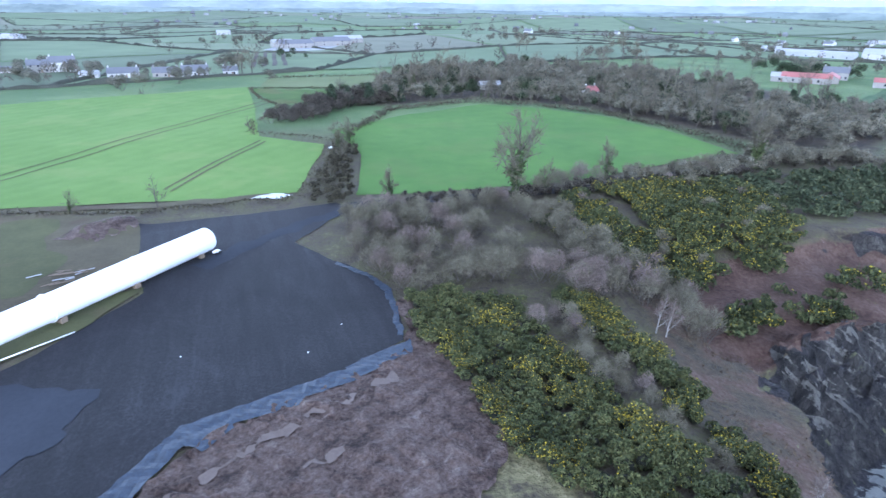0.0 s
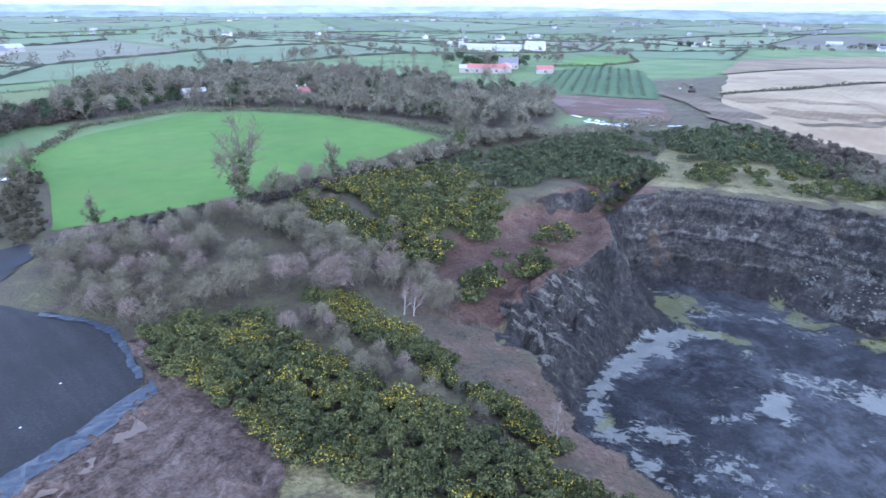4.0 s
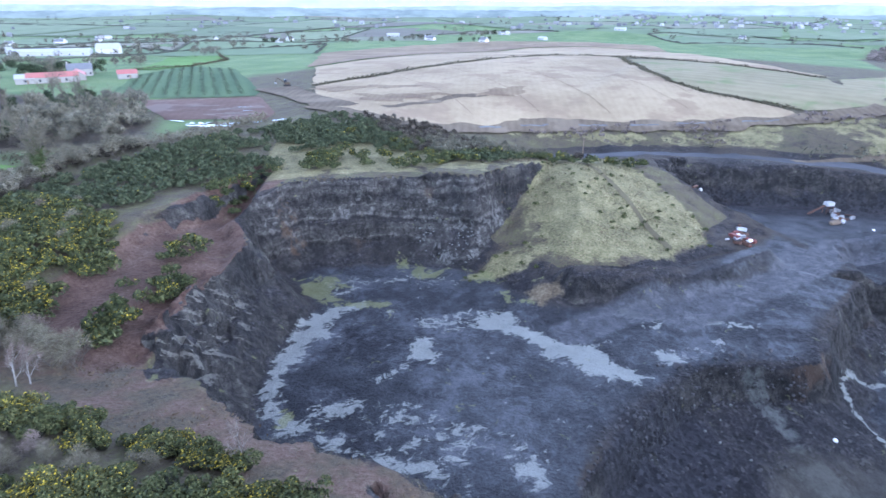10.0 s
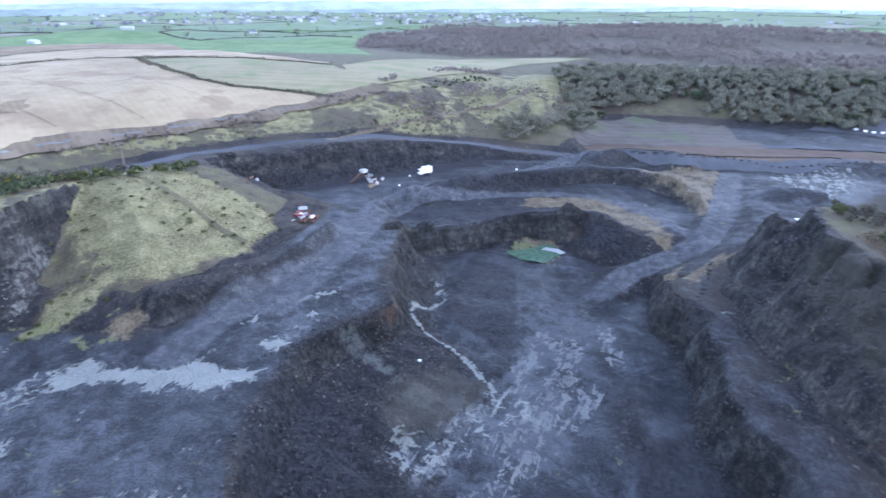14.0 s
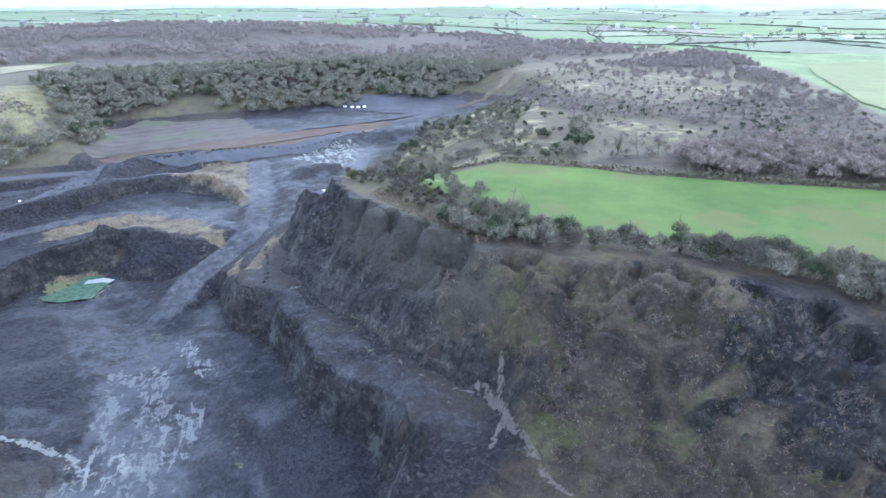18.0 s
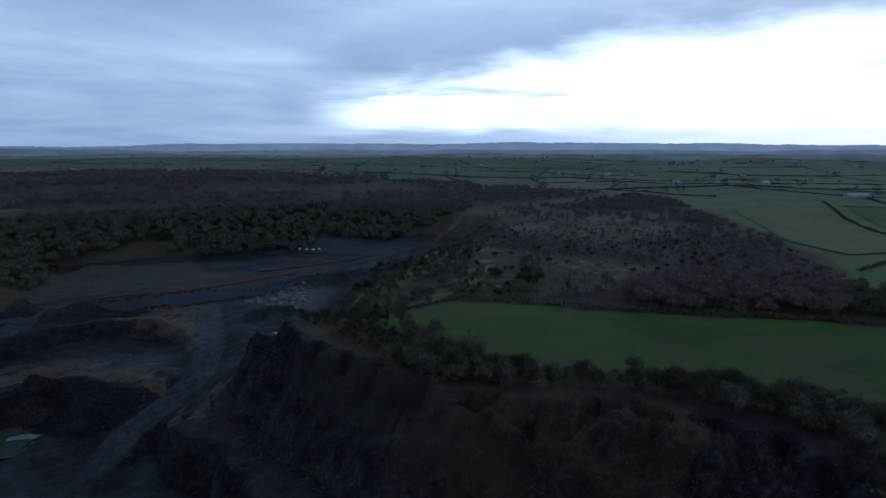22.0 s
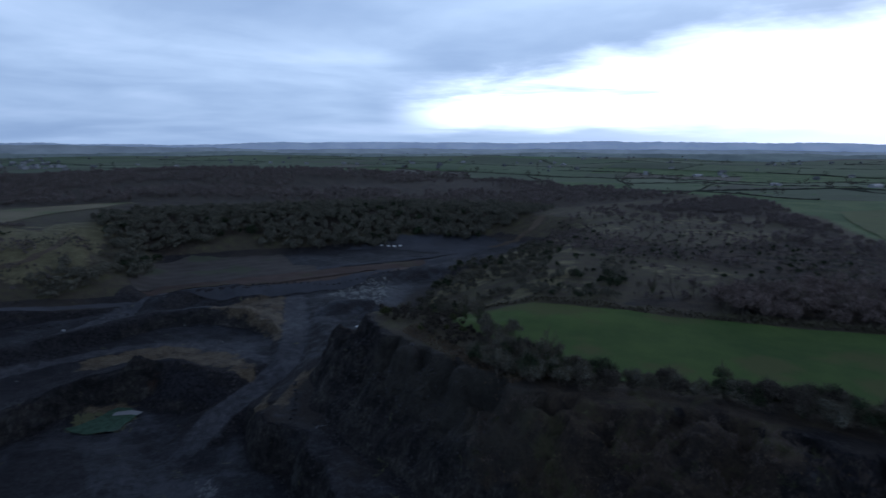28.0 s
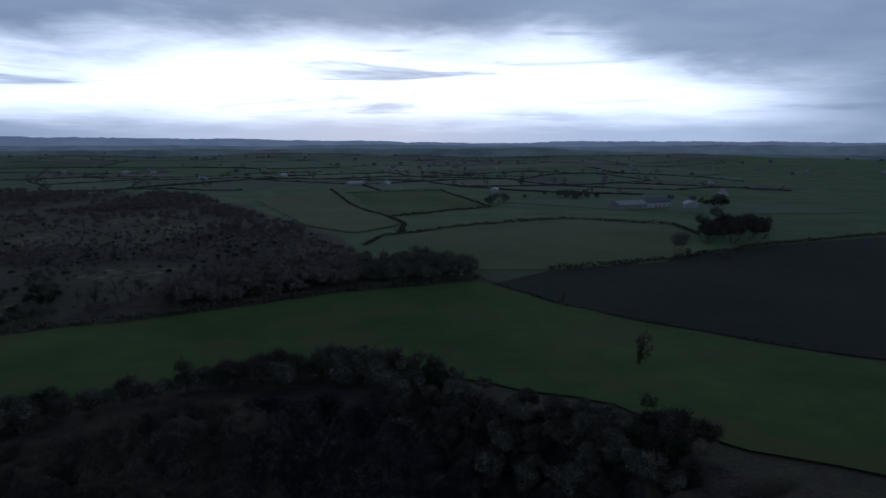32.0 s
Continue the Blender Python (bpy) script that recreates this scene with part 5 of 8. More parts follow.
drape("bank_track", strip([(244, -12), (252, -30), (262, -44), (271, -63), (279, -81), (284, -97), (292, -110), (309, -124)], 3.2), M_HEADLAND, "pale worn track up the rough bank", "track", 0.22, 1.8, 0.8)
drape("pond_silt", [(155, -74), (158, -72), (160, -70), (161, -72), (159, -75), (156, -76)], M_SILT, "pale silt spit in the pond", "silt", level=-31.42, step=0.8, ragged=0.5)
drape("pond", [(162, -59), (165, -66), (164.5, -73), (161, -75.5), (155, -74), (151, -67), (155, -60.5)], M_POND, "small green pond in the pit", "pond", level=-31.5, step=1.0, ragged=0.7)

# washes and puddles
for outline in ([(138, -140), (137, -145), (135, -146), (132, -142), (134, -139)],
                [(114, -209), (110, -206), (112, -203)], [(96, -84), (98, -86), (95, -87)], [(143, 176), (143, 168), (149, 160), (150, 163), (146, 170)]):
    drape("puddle", outline, M_WATER, "shallow rain puddle reflecting the sky", "puddle", 0.16, 0.9, 1.0)
def liner(panels):
    ob = tagged(new("ground_liner"), "crumpled blue-grey plastic ground liner at the yard's edge", "liner")
    for outline in panels:
        sheet = drape("sheet", outline, M_LINER, "", "", 0.19, 0.42, 0.22, kind="", crumple=0.16)
        sheet.parent = ob


liner(([(-4, 66.5), (-3.4, 63.6), (-9, 58.2), (-11, 60)], [(-10.4, 59.8), (-9, 57.6), (-15, 53.8), (-16, 56)], [(-15.6, 56.3), (-14.4, 53.2), (-21, 49.6), (-22.5, 51.6)],
       [(-21.6, 52), (-20.4, 49.2), (-22.6, 45.8), (-26.5, 47.2), (-26, 49.6)], [(-26.4, 48), (-24.4, 46.4), (-27.2, 38), (-30, 38.5)], [(-29.8, 39), (-27, 38.6), (-30.6, 29), (-35, 30)]))
liner(([(-4.6, 67), (-6.6, 77.5), (-7.3, 77.3), (-5.6, 67.2)], [(-6.4, 77), (-7.6, 81), (-9.2, 83.6), (-10, 82.8), (-8.6, 80.4), (-7.5, 77)], [(-8.8, 83.2), (-12, 86.6), (-17, 90.6), (-17.4, 89.8), (-12.4, 85.8), (-9.6, 82.8)]))
drape("dust", [(-62, 52), (-52, 58), (-45, 57), (-39, 55), (-37, 47), (-40, 40), (-48, 35), (-58, 46)], M_DUST, "blue-grey dusty patch on the yard", "dust", 0.17, 1.2, 1.6)
drape("dust", strip([(-38, 88), (-33, 98), (-27, 108), (-20, 118)], 3.0), M_DUST, "dusty wheel track across the yard", "dust", 0.16, 1.0, 1.2)
for line, wide in (([(-21, 42), (-18, 46), (-15, 49.5)], 0.9), ([(-14, 50.5), (-11, 53), (-9.4, 54.4)], 0.8), ([(-7.5, 56), (-5.4, 58.4)], 1.0), ([(-12, 44), (-9, 46.4)], 0.5), ([(-24, 38), (-22.6, 40)], 0.8)):
    drape("wet_mud", strip(line, wide), M_WETMUD, "pale wet rut in the mud", "mud", 0.24, 0.3, 0.9, crumple=0.12)
drape("soil_heap", [(-68, 99), (-66, 108), (-59, 111), (-56, 106), (-60, 99)], M_MUD, "low heap of brown soil beside the yard", "heap", 0.12, 1.2, 1.0)
drape("verge", [(-84, 107), (-80, 88), (-66, 76), (-60, 78), (-62, 90), (-70, 98), (-72, 110)], M_VERGE, "rough olive grass beside the yard", "grass", 0.12, 2.0, 1.5)
drape("verge", strip([(-120, 119), (-90, 114), (-58, 119), (-34, 128)], 3.0), M_BANKSIDE, "dead grass along the foot of the hedge", "grass", 0.2, 1.5, 0.8)
drape("puddle", [(-41, 124.5), (-37, 128.5), (-32, 127.5), (-35, 124.5)], M_WATER, "rain puddle at the field's corner", "puddle", 0.30, 0.8, 0.8)
drape("puddle", [(-33, 172), (-30.5, 173), (-31, 176), (-33.5, 175)], M_WATER, "rain puddle beside the hedge", "puddle", 0.30, 0.8, 0.5)
drape("field_strip", FIELDS["strip"], M_STRIP, "narrow pale grass field", "field", 0.3, 6.0, 1.0)
drape("field_paddock", FIELDS["paddock"], M_GRAZED, "small rough paddock", "field", 0.3, 5.0, 1.0)
drape("farm_yard", [(-152, 536), (-126, 520), (-100, 540), (-92, 600), (-112, 640), (-148, 610)], M_SILT, "pale concrete farmyard", "yard", 0.5, 8.0, 1.0)
for k in range(4):
    drape("planted_row", strip([(-118 + 6 * k, 392 + 3 * k), (-151 + 6 * k, 518 + 3 * k)], 3.0), M_PLOT, "brown strip of tilled soil between grass", "plot", 0.6, 4.0, 0.4)
for x0, y0, x1, y1 in ((-110, 128, -72, 268), (-106, 126, -68, 266), (-62, 130, -55, 182), (-60, 129, -53, 181)):
    drape("tramline", strip([(x0, y0), ((x0 + x1) / 2 - 1, (y0 + y1) / 2), (x1, y1)], 0.7), M_VERGE, "wheel track through the cereal", "track", 0.22, 4.0, 0.2)
for line, wide in (([(196, 158), (189, 143), (187, 114), (212, 97), (231, 83), (249, 56), (267, 23), (282, -12), (306, -44)], 10), ([(198, 150), (204, 168), (214, 190), (226, 210)], 15), ([(206, 138), (226, 126), (246, 122), (262, 110)], 5)):
    drape("mud", strip(line, wide), M_HEADLAND, "muddy headland churned by machines", "mud", 0.55, 3.0, 2.5)
drape("mound_track", strip([(188, 60), (180, 48), (170, 36), (158, 25), (148, 15)], 1.8), M_BANKSIDE, "worn track over the grass mound", "track", 0.12, 1.5, 0.4)
for line in ([(214, 97), (222, 91)], [(229, 85), (236, 77)], [(243, 66), (249, 56)], [(254, 48), (259, 38)], [(263, 31), (268, 21)], [(273, 8), (279, -5)]):
    drape("puddle", strip(line, 1.0), M_WATER, "rain water standing in the wheel ruts", "puddle", 0.66, 0.9, 0.7)
for line, wide in (([(147, 186), (146, 181)], 1.0), ([(146, 176), (148, 170)], 1.5), ([(151, 165), (154, 161)], 1.4), ([(156, 158), (160, 155.5)], 1.0), ([(163, 154), (167, 152.5)], 1.3), ([(178, 186), (181, 182)], 0.7), ([(172, 178), (174, 175)], 0.6)):
    drape("puddle", strip(line, wide), M_WATER, "rain water standing on the ploughed plot", "puddle", 0.34, 0.5, 1.3)
for line in ([(160, 184), (166, 178), (170, 170)], [(168, 192), (176, 184), (184, 176)], [(170, 206), (178, 198)]):
    drape("wet_mud", strip(line, 2.4), M_WETMUD, "pale wet streak on the ploughed plot", "mud", 0.30, 0.8, 2.2)
drape("field_band", FIELDS["band"], M_TAN, "brown tilled band along the top of the stubble", "field", 0.6, 10.0, 2.0)
for outline in ([(212, 150), (232, 128), (246, 124), (240, 140), (224, 160)], [(222, 178), (240, 168), (252, 150), (262, 146), (246, 172), (230, 190)], [(250, 112), (268, 100), (278, 104), (262, 118)]):
    drape("mud", outline, M_TAN, "churned muddy patch in the stubble", "mud", 0.58, 2.0, 5.0)
for x0, y0, x1, y1 in ((286, 180, 226, 106), (330, 172, 246, 84), (372, 160, 262, 58), (404, 148, 280, 30), (424, 122, 300, 32)):
    drape("tramline", strip([(x0, y0), ((x0 + x1) / 2 + 2, (y0 + y1) / 2), (x1, y1)], 0.4), M_TAN, "wheel track through the stubble", "track", 0.62, 3.0, 0.4)


# ---- plants ----
RNG = np.random.default_rng(7)


def cards(centre, size, rng, up=0.0, slim=0.5):
    """Small leaf-like quads at the centres, each turned its own way."""
    n = len(centre)
    a = rng.normal(size=(n, 3))
    a[:, 2] += up
    a /= np.linalg.norm(a, axis=1)[:, None]
    b = np.cross(a, rng.normal(size=(n, 3)))
    b /= np.linalg.norm(b, axis=1)[:, None]
    s = (np.asarray(size) * rng.uniform(0.65, 1.35, n))[:, None]
    v = np.stack([centre - a * s, centre + b * s * slim, centre + a * s, centre - b * s * slim], 1).reshape(-1, 3)
    return v, np.arange(4 * n).reshape(n, 4)


def ribbons(start, end, width):
    """Flat tapering twigs from start to end."""
    d = end - start
    n = len(d)
    side = np.cross(d, RNG.normal(size=(n, 3)))
    side /= np.linalg.norm(side, axis=1)[:, None] + 1e-9
    w = (np.asarray(width) * np.ones(n))[:, None]
    v = np.stack([start - side * w, start + side * w, end + side * w * 0.35, end - side * w * 0.35], 1).reshape(-1, 3)
    return v, np.arange(4 * n).reshape(n, 4)


def joined(pieces):
    vs, fs, k = [], [], 0
    for v, f in pieces:
        vs.append(v)
        fs.append(f + k)
        k += len(v)
    return np.concatenate(vs), np.concatenate(fs)


def quad_mesh(name, v, f, mats, flat=True):
    me = bpy.data.meshes.new(name)
    f = np.asarray(f)
    me.vertices.add(len(v))
    me.vertices.foreach_set("co", np.asarray(v, np.float32).ravel())
    me.loops.add(f.size)
    me.loops.foreach_set("vertex_index", f.astype(np.int32).ravel())
    me.polygons.add(len(f))
    me.polygons.foreach_set("loop_start", np.arange(len(f), dtype=np.int32) * f.shape[1])
    me.update(calc_edges=True)
    for m in mats:
        me.materials.append(m)
    return me


def dome(rng, n, wide, tall, lobes):
    """Points on the skin of a lumpy bush."""
    c = np.column_stack([rng.uniform(-0.55, 0.55, (lobes, 2)) * wide, rng.uniform(0.35, 0.75, lobes) * tall])
    r = rng.uniform(0.26, 0.42, lobes) * min(wide, tall * 1.3)
    k = rng.integers(0, lobes, n)
    d = rng.normal(size=(n, 3))
    d[:, 2] = np.abs(d[:, 2]) * 0.9 - 0.25
    d /= np.linalg.norm(d, axis=1)[:, None]
    p = c[k] + d * (r[k] * rng.uniform(0.75, 1.05, n))[:, None]
    p[:, 2] = np.maximum(p[:, 2], 0.03)
    return p


def gorse_pieces(seed, flowers, n=720):
    rng = np.random.default_rng(seed)
    wide, tall = rng.uniform(1.2, 1.7), rng.uniform(1.2, 1.9)
    p = dome(rng, n, wide, tall, rng.integers(6, 10))
    leaves = cards(p, 0.17 * (420 / n) ** 0.5, rng, 0.6, 0.5)
    q = p[p[:, 2] > tall * 0.42]
    q = q[rng.permutation(len(q))[:int(flowers * n)]]
    bloom = cards(q + [0, 0, 0.06], 0.105 * (420 / n) ** 0.5, rng, 0.3, 0.7) if len(q) else None
    return leaves, bloom


def scatter(poly, gap, rng, thin=None):
    """Points strewn over a polygon, about gap apart."""
    a = np.array(poly)
    lo, hi = a.min(0), a.max(0)
    gx, gy = np.meshgrid(np.arange(lo[0], hi[0], gap), np.arange(lo[1], hi[1], gap))
    gx = gx.ravel() + rng.uniform(-0.5, 0.5, gx.size) * gap
    gy = gy.ravel() + rng.uniform(-0.5, 0.5, gy.size) * gap
    keep = inside_of(gx, gy, poly) < 0
    if thin:
        keep &= fbm(gx, gy, thin[0], 3, thin[2]) > thin[1]
    return np.column_stack([gx[keep], gy[keep], ground_z(gx[keep], gy[keep])])


def planted(pieces, spots, low, high, rng, sink=0.05):
    """Copies of the pieces at the spots, in one list of verts and faces."""
    out = []
    for p in spots:
        v, f = pieces[rng.integers(len(pieces))]
        s, a = rng.uniform(low, high), rng.uniform(0, 6.283)
        c, d = math.cos(a) * s, math.sin(a) * s
        w = np.column_stack([v[:, 0] * c - v[:, 1] * d, v[:, 0] * d + v[:, 1] * c, v[:, 2] * s]) + p - [0, 0, sink]
        out.append((w, f))
    return joined(out)


# gorse: bushes that can be told apart stand alone
def gorse_bush(seed, flowers, leaf):
    ob = new("gorse_bush")
    leaves, bloom = gorse_pieces(seed, flowers)
    part_mesh("foliage", quad_mesh("foliage", *leaves, []), leaf, ob)
    if bloom is not None:
        part_mesh("bloom", quad_mesh("bloom", *bloom, []), M_FLOWER, ob, "yellow gorse flowers")["kind"] = "stuff"
    # a dark lump blocks the view through and imitates the bush's inner shade
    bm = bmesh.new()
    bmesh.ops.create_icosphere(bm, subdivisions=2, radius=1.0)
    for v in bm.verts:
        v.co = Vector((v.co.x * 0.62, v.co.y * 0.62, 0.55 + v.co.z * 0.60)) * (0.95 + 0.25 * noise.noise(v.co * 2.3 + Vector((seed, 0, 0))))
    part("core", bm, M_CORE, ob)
    return ob


GORSE_NEAR = [(-4, 80), (10, 77), (14, 66), (19, 54), (26, 42), (32, 30), (28, 25), (20, 30), (14, 38), (7, 47), (2, 60), (-4, 71)]
GORSE_CREST = [(18, 81), (23, 75), (28, 62), (31, 50), (34, 38), (30, 38), (27, 48), (23, 60), (16, 76)]
GORSE_MID = [(28, 128), (45, 137), (68, 140), (72, 118), (68, 104), (60, 97), (46, 92), (38, 88), (29, 90), (19, 108)]
GORSE_FAR = [(63, 138), (85, 146), (128, 152), (155, 146), (172, 140), (158, 120), (148, 108), (130, 118), (118, 110), (104, 112), (94, 117), (76, 112), (70, 120)]
GORSE_TOP = [(150, 64), (163, 61), (176, 66), (164, 80), (148, 78)]
GORSE_HILL = [(135, 128), (160, 148), (186, 140), (174, 112), (160, 84), (148, 90), (150, 112), (140, 122)]
rng = np.random.default_rng(3)
kinds = [gorse_bush(s, f, M_GORSE) for s, f in ((1, 0.10), (2, 0.025), (3, 0.005), (4, 0.30), (5, 0.0))]
spots = np.concatenate([scatter(GORSE_NEAR, 1.85, rng), scatter(GORSE_CREST, 1.8, rng, (9, -0.75, 3))])
for k, p in enumerate(spots[:290]):
    m = Matrix.Translation(p - [0, 0, 0.05]) @ Matrix.Rotation(rng.uniform(0, 6.28), 4, "Z") @ Matrix.Diagonal((1.3, 1.3, 1.2, 1))
    blooming = float(fbm(p[0], p[1], 7.0, 2, 77)) + rng.normal() * 0.25
    kind = kinds[3 if blooming > 0.62 else 0 if blooming > 0.3 else (1, 2, 4)[rng.integers(3)]]
    ob = copy_thing(kind, m)
    ob.scale = (rng.uniform(1.15, 1.45), rng.uniform(1.15, 1.45), rng.uniform(0.95, 1.35))
    tagged(ob, "rounded dark green gorse bush with some yellow flowers", "bush", "gorse on the bank")
for ob in kinds:
    for c in ob.children:
        bpy.data.objects.remove(c)
    bpy.data.objects.remove(ob)


def gorse_stuff(name, spots, flowers, leaf, label, low=0.9, high=1.5, n=260):
    sets = [gorse_pieces(s, f, n) for s, f in zip((11, 12, 13, 14), flowers)]
    r1, r2 = np.random.default_rng(5), np.random.default_rng(5)
    ob = tagged(new(name), label, "bushes", kind="stuff")
    v, f = planted([s[0] for s in sets], spots, low, high, r1)
    part_mesh("foliage", quad_mesh("foliage", v, f, []), leaf, ob)
    pieces = [s[1] if s[1] is not None else (np.zeros((4, 3)), np.arange(4).reshape(1, 4)) for s in sets]
    if max(flowers) > 0:
        v, f = planted(pieces, spots, low, high, r2)
        part_mesh("flowers", quad_mesh("flowers", v, f, []), M_FLOWER, ob, "yellow gorse flowers")
    return ob


gorse_stuff("gorse_thicket", np.concatenate([spots[290:], scatter(GORSE_MID, 1.9, rng, (12, -0.55, 9))]), (0.20, 0.10, 0.02, 0.30), M_GORSE, "dense gorse thicket in yellow flower", 1.0, 1.6)
gorse_stuff("gorse_scrub", np.concatenate([scatter(GORSE_FAR, 2.3, rng, (14, -0.6, 4)), scatter(GORSE_HILL, 2.5, rng, (12, -0.5, 6)), scatter(GORSE_TOP, 2.4, rng, (8, 0.0, 6))]), (0.0, 0.012, 0.0, 0.0), M_GORSE_DARK,
            "dark green gorse scrub above the quarry", 0.9, 1.5, 140)
MOUND_DOTS = scatter(MOUND, 4.2, rng, (10, 0.05, 8))
SLIP_DOTS = np.concatenate([scatter([(110, 106), (126, 94), (138, 78), (148, 66), (152, 82), (136, 102), (118, 116)], 3.4, rng, (8, -0.05, 14)), scatter([(124, 110), (138, 88), (162, 92), (168, 108), (150, 134)], 5.0, rng, (9, 0.0, 4)), scatter([(52, 80), (64, 88), (80, 94), (74, 98), (56, 90)], 4.0, rng), scatter([(95, 104), (112, 112), (106, 115), (92, 110)], 3.0, rng), scatter([(41, 78), (47, 84), (53, 86), (50, 80), (44, 76)], 1.7, rng), scatter([(54, 80), (58, 85), (65, 88), (62, 82)], 1.7, rng),
                            scatter([(146, 82), (160, 74), (176, 60), (186, 44), (192, 30), (182, 36), (168, 56), (150, 74)], 3.2, rng, (9, -0.1, 2))])
gorse_stuff("young_gorse", MOUND_DOTS, (0.0, 0.0, 0.0, 0.01), M_GORSE, "small gorse seedlings dotted on the grass mound", 0.25, 0.6, 90)
gorse_stuff("slope_gorse", SLIP_DOTS, (0.0, 0.2, 0.05, 0.0), M_GORSE, "gorse clumps on the slipped soil", 1.1, 1.8)


# bare shrubs and trees
def branching(seed, tall, spread, stems, levels, twigs, girth):
    """Limbs as tapering three-sided bars, and fine twigs as ribbons."""
    rng = np.random.default_rng(seed)
    limbs, tips = [], []
    front = []
    for _ in range(stems):
        d = np.array([rng.normal() * spread, rng.normal() * spread, 1.0])
        front.append((np.array([rng.normal() * 0.15 * (stems > 1), rng.normal() * 0.15 * (stems > 1), -0.2]), d / np.linalg.norm(d), tall * rng.uniform(0.30, 0.42), girth))
    for level in range(levels):
        nxt = []
        for p, d, length, g in front:
            q = p + d * length
            limbs.append((p, q, g, g * 0.68))
            for c in range(4):
                lead = c == 0
                e = d + rng.normal(size=3) * (0.14 if lead else 0.5 + 0.08 * level) + [0, 0, 0.15]
                e /= np.linalg.norm(e)
                at = 1.0 if lead else rng.uniform(0.45, 1.0)
                nxt.append((p + d * length * at, e, length * (rng.uniform(0.75, 0.92) if lead else rng.uniform(0.55, 0.8)), g * (0.66 if lead else 0.42)))
            tips.append((q, d, length))
        front = nxt
    for p, d, length, g in front:
        tips.append((p, d, length))
    vs, fs = [], []
    for k, (p, q, a, b) in enumerate(limbs):
        d = q - p
        u = np.cross(d, [0.3, 0.5, 0.8])
        u /= np.linalg.norm(u)
        w = np.cross(d, u)
        w /= np.linalg.norm(w)
        ring = [u * math.cos(t) + w * math.sin(t) for t in (0, 2.09, 4.19)]
        vs += [p + r * a for r in ring] + [q + r * b for r in ring]
        o = 6 * k
        fs += [(o, o + 1, o + 4, o + 3), (o + 1, o + 2, o + 5, o + 4), (o + 2, o, o + 3, o + 5)]
    wood = (np.array(vs), np.array(fs))
    last = tips[-max(len(front), 1):]
    n = twigs
    k = rng.integers(0, len(last), n)
    base = np.array([last[i][0] for i in k])
    way = np.array([last[i][1] for i in k])
    size = np.array([last[i][2] for i in k])
    e = way + rng.normal(size=(n, 3)) * 0.55 + [0, 0, 0.15]
    e /= np.linalg.norm(e, axis=1)[:, None]
    start = base + way * (size * rng.uniform(0, 0.6, n))[:, None]
    end = start + e * (size * rng.uniform(0.6, 1.3, n))[:, None]
    start[:, 2], end[:, 2] = np.maximum(start[:, 2], 0.05), np.maximum(end[:, 2], 0.1)
    return wood, ribbons(start, end, girth * 0.03 + 0.024)


def crown(seed, wide, tall, n=560, thick=0.042):
    """A rounded winter crown: lobes of fine twigs that point outwards."""
    rng = np.random.default_rng(seed)
    lobes = rng.integers(7, 12)
    c = np.column_stack([rng.uniform(-0.5, 0.5, (lobes, 2)) * wide, rng.uniform(0.35, 0.78, lobes) * tall])
    c[:, :2] *= (1.25 - c[:, 2:3] / tall)
    r = rng.uniform(0.24, 0.40, lobes) * wide
    k = rng.integers(0, lobes, n)
    d = rng.normal(size=(n, 3))
    d[:, 2] = np.abs(d[:, 2]) - 0.35
    d /= np.linalg.norm(d, axis=1)[:, None]
    a = c[k] + d * (r[k] * rng.uniform(0.45, 0.8, n))[:, None]
    b = c[k] + d * (r[k] * rng.uniform(0.9, 1.12, n))[:, None] + rng.normal(size=(n, 3)) * 0.16 * wide * 0.4
    a[:, 2], b[:, 2] = np.maximum(a[:, 2], 0.05), np.maximum(b[:, 2], 0.1)
    return ribbons(a, b, thick)


def twig_mass(seed, wide, tall, share=0.84, few=0):
    """The dense inside of a winter crown: lumpy lobes, matching crown()."""
    rng = np.random.default_rng(seed)
    lobes = rng.integers(7, 12)
    c = np.column_stack([rng.uniform(-0.5, 0.5, (lobes, 2)) * wide, rng.uniform(0.35, 0.78, lobes) * tall])
    c[:, :2] *= (1.25 - c[:, 2:3] / tall)
    r = rng.uniform(0.24, 0.40, lobes) * wide
    bm = bmesh.new()
    bmesh.ops.create_icosphere(bm, subdivisions=1, radius=1.0)
    ball = np.array([tuple(v.co) for v in bm.verts])
    tris = np.array([[v.index for v in f.verts] for f in bm.faces])
    bm.free()
    out = []
    for k in range(min(few, lobes) if few else lobes):
        bump = rng.uniform(0.6, 1.2, len(ball))[:, None]
        v = c[k] + ball * bump * (r[k] * share) * [1.0, 1.0, 0.85]
        v[:, 2] = np.maximum(v[:, 2], 0.0)
        out.append((v, tris))
    return joined(out)


SHRUBS = [branching(s, t, 0.55, 5, 3, 560, 0.05) for s, t in ((21, 3.4), (22, 4.2), (23, 2.8), (24, 3.8))]
TREES = [branching(s, t, 0.10, 1, 4, 1700, g) for s, t, g in ((31, 9.0, 0.26), (32, 11.0, 0.32), (33, 8.0, 0.22), (34, 13.0, 0.36))]

CROWNS = [(SHRUBS[k % 4][0], crown(60 + k, w, t)) for k, (w, t) in enumerate(((3.4, 3.0), (2.8, 3.8), (3.8, 3.4), (2.4, 3.0), (3.0, 4.4)))]
SIZES = ((3.4, 3.0), (2.8, 3.8), (3.8, 3.4), (2.4, 3.0), (3.0, 4.4))
FINE = [(SHRUBS[k % 4][0], crown(70 + k, w, t, 1800, 0.024)) for k, (w, t) in enumerate(((3.4, 3.0), (2.8, 3.8), (3.8, 3.4), (2.4, 3.0), (3.0, 4.4)))]


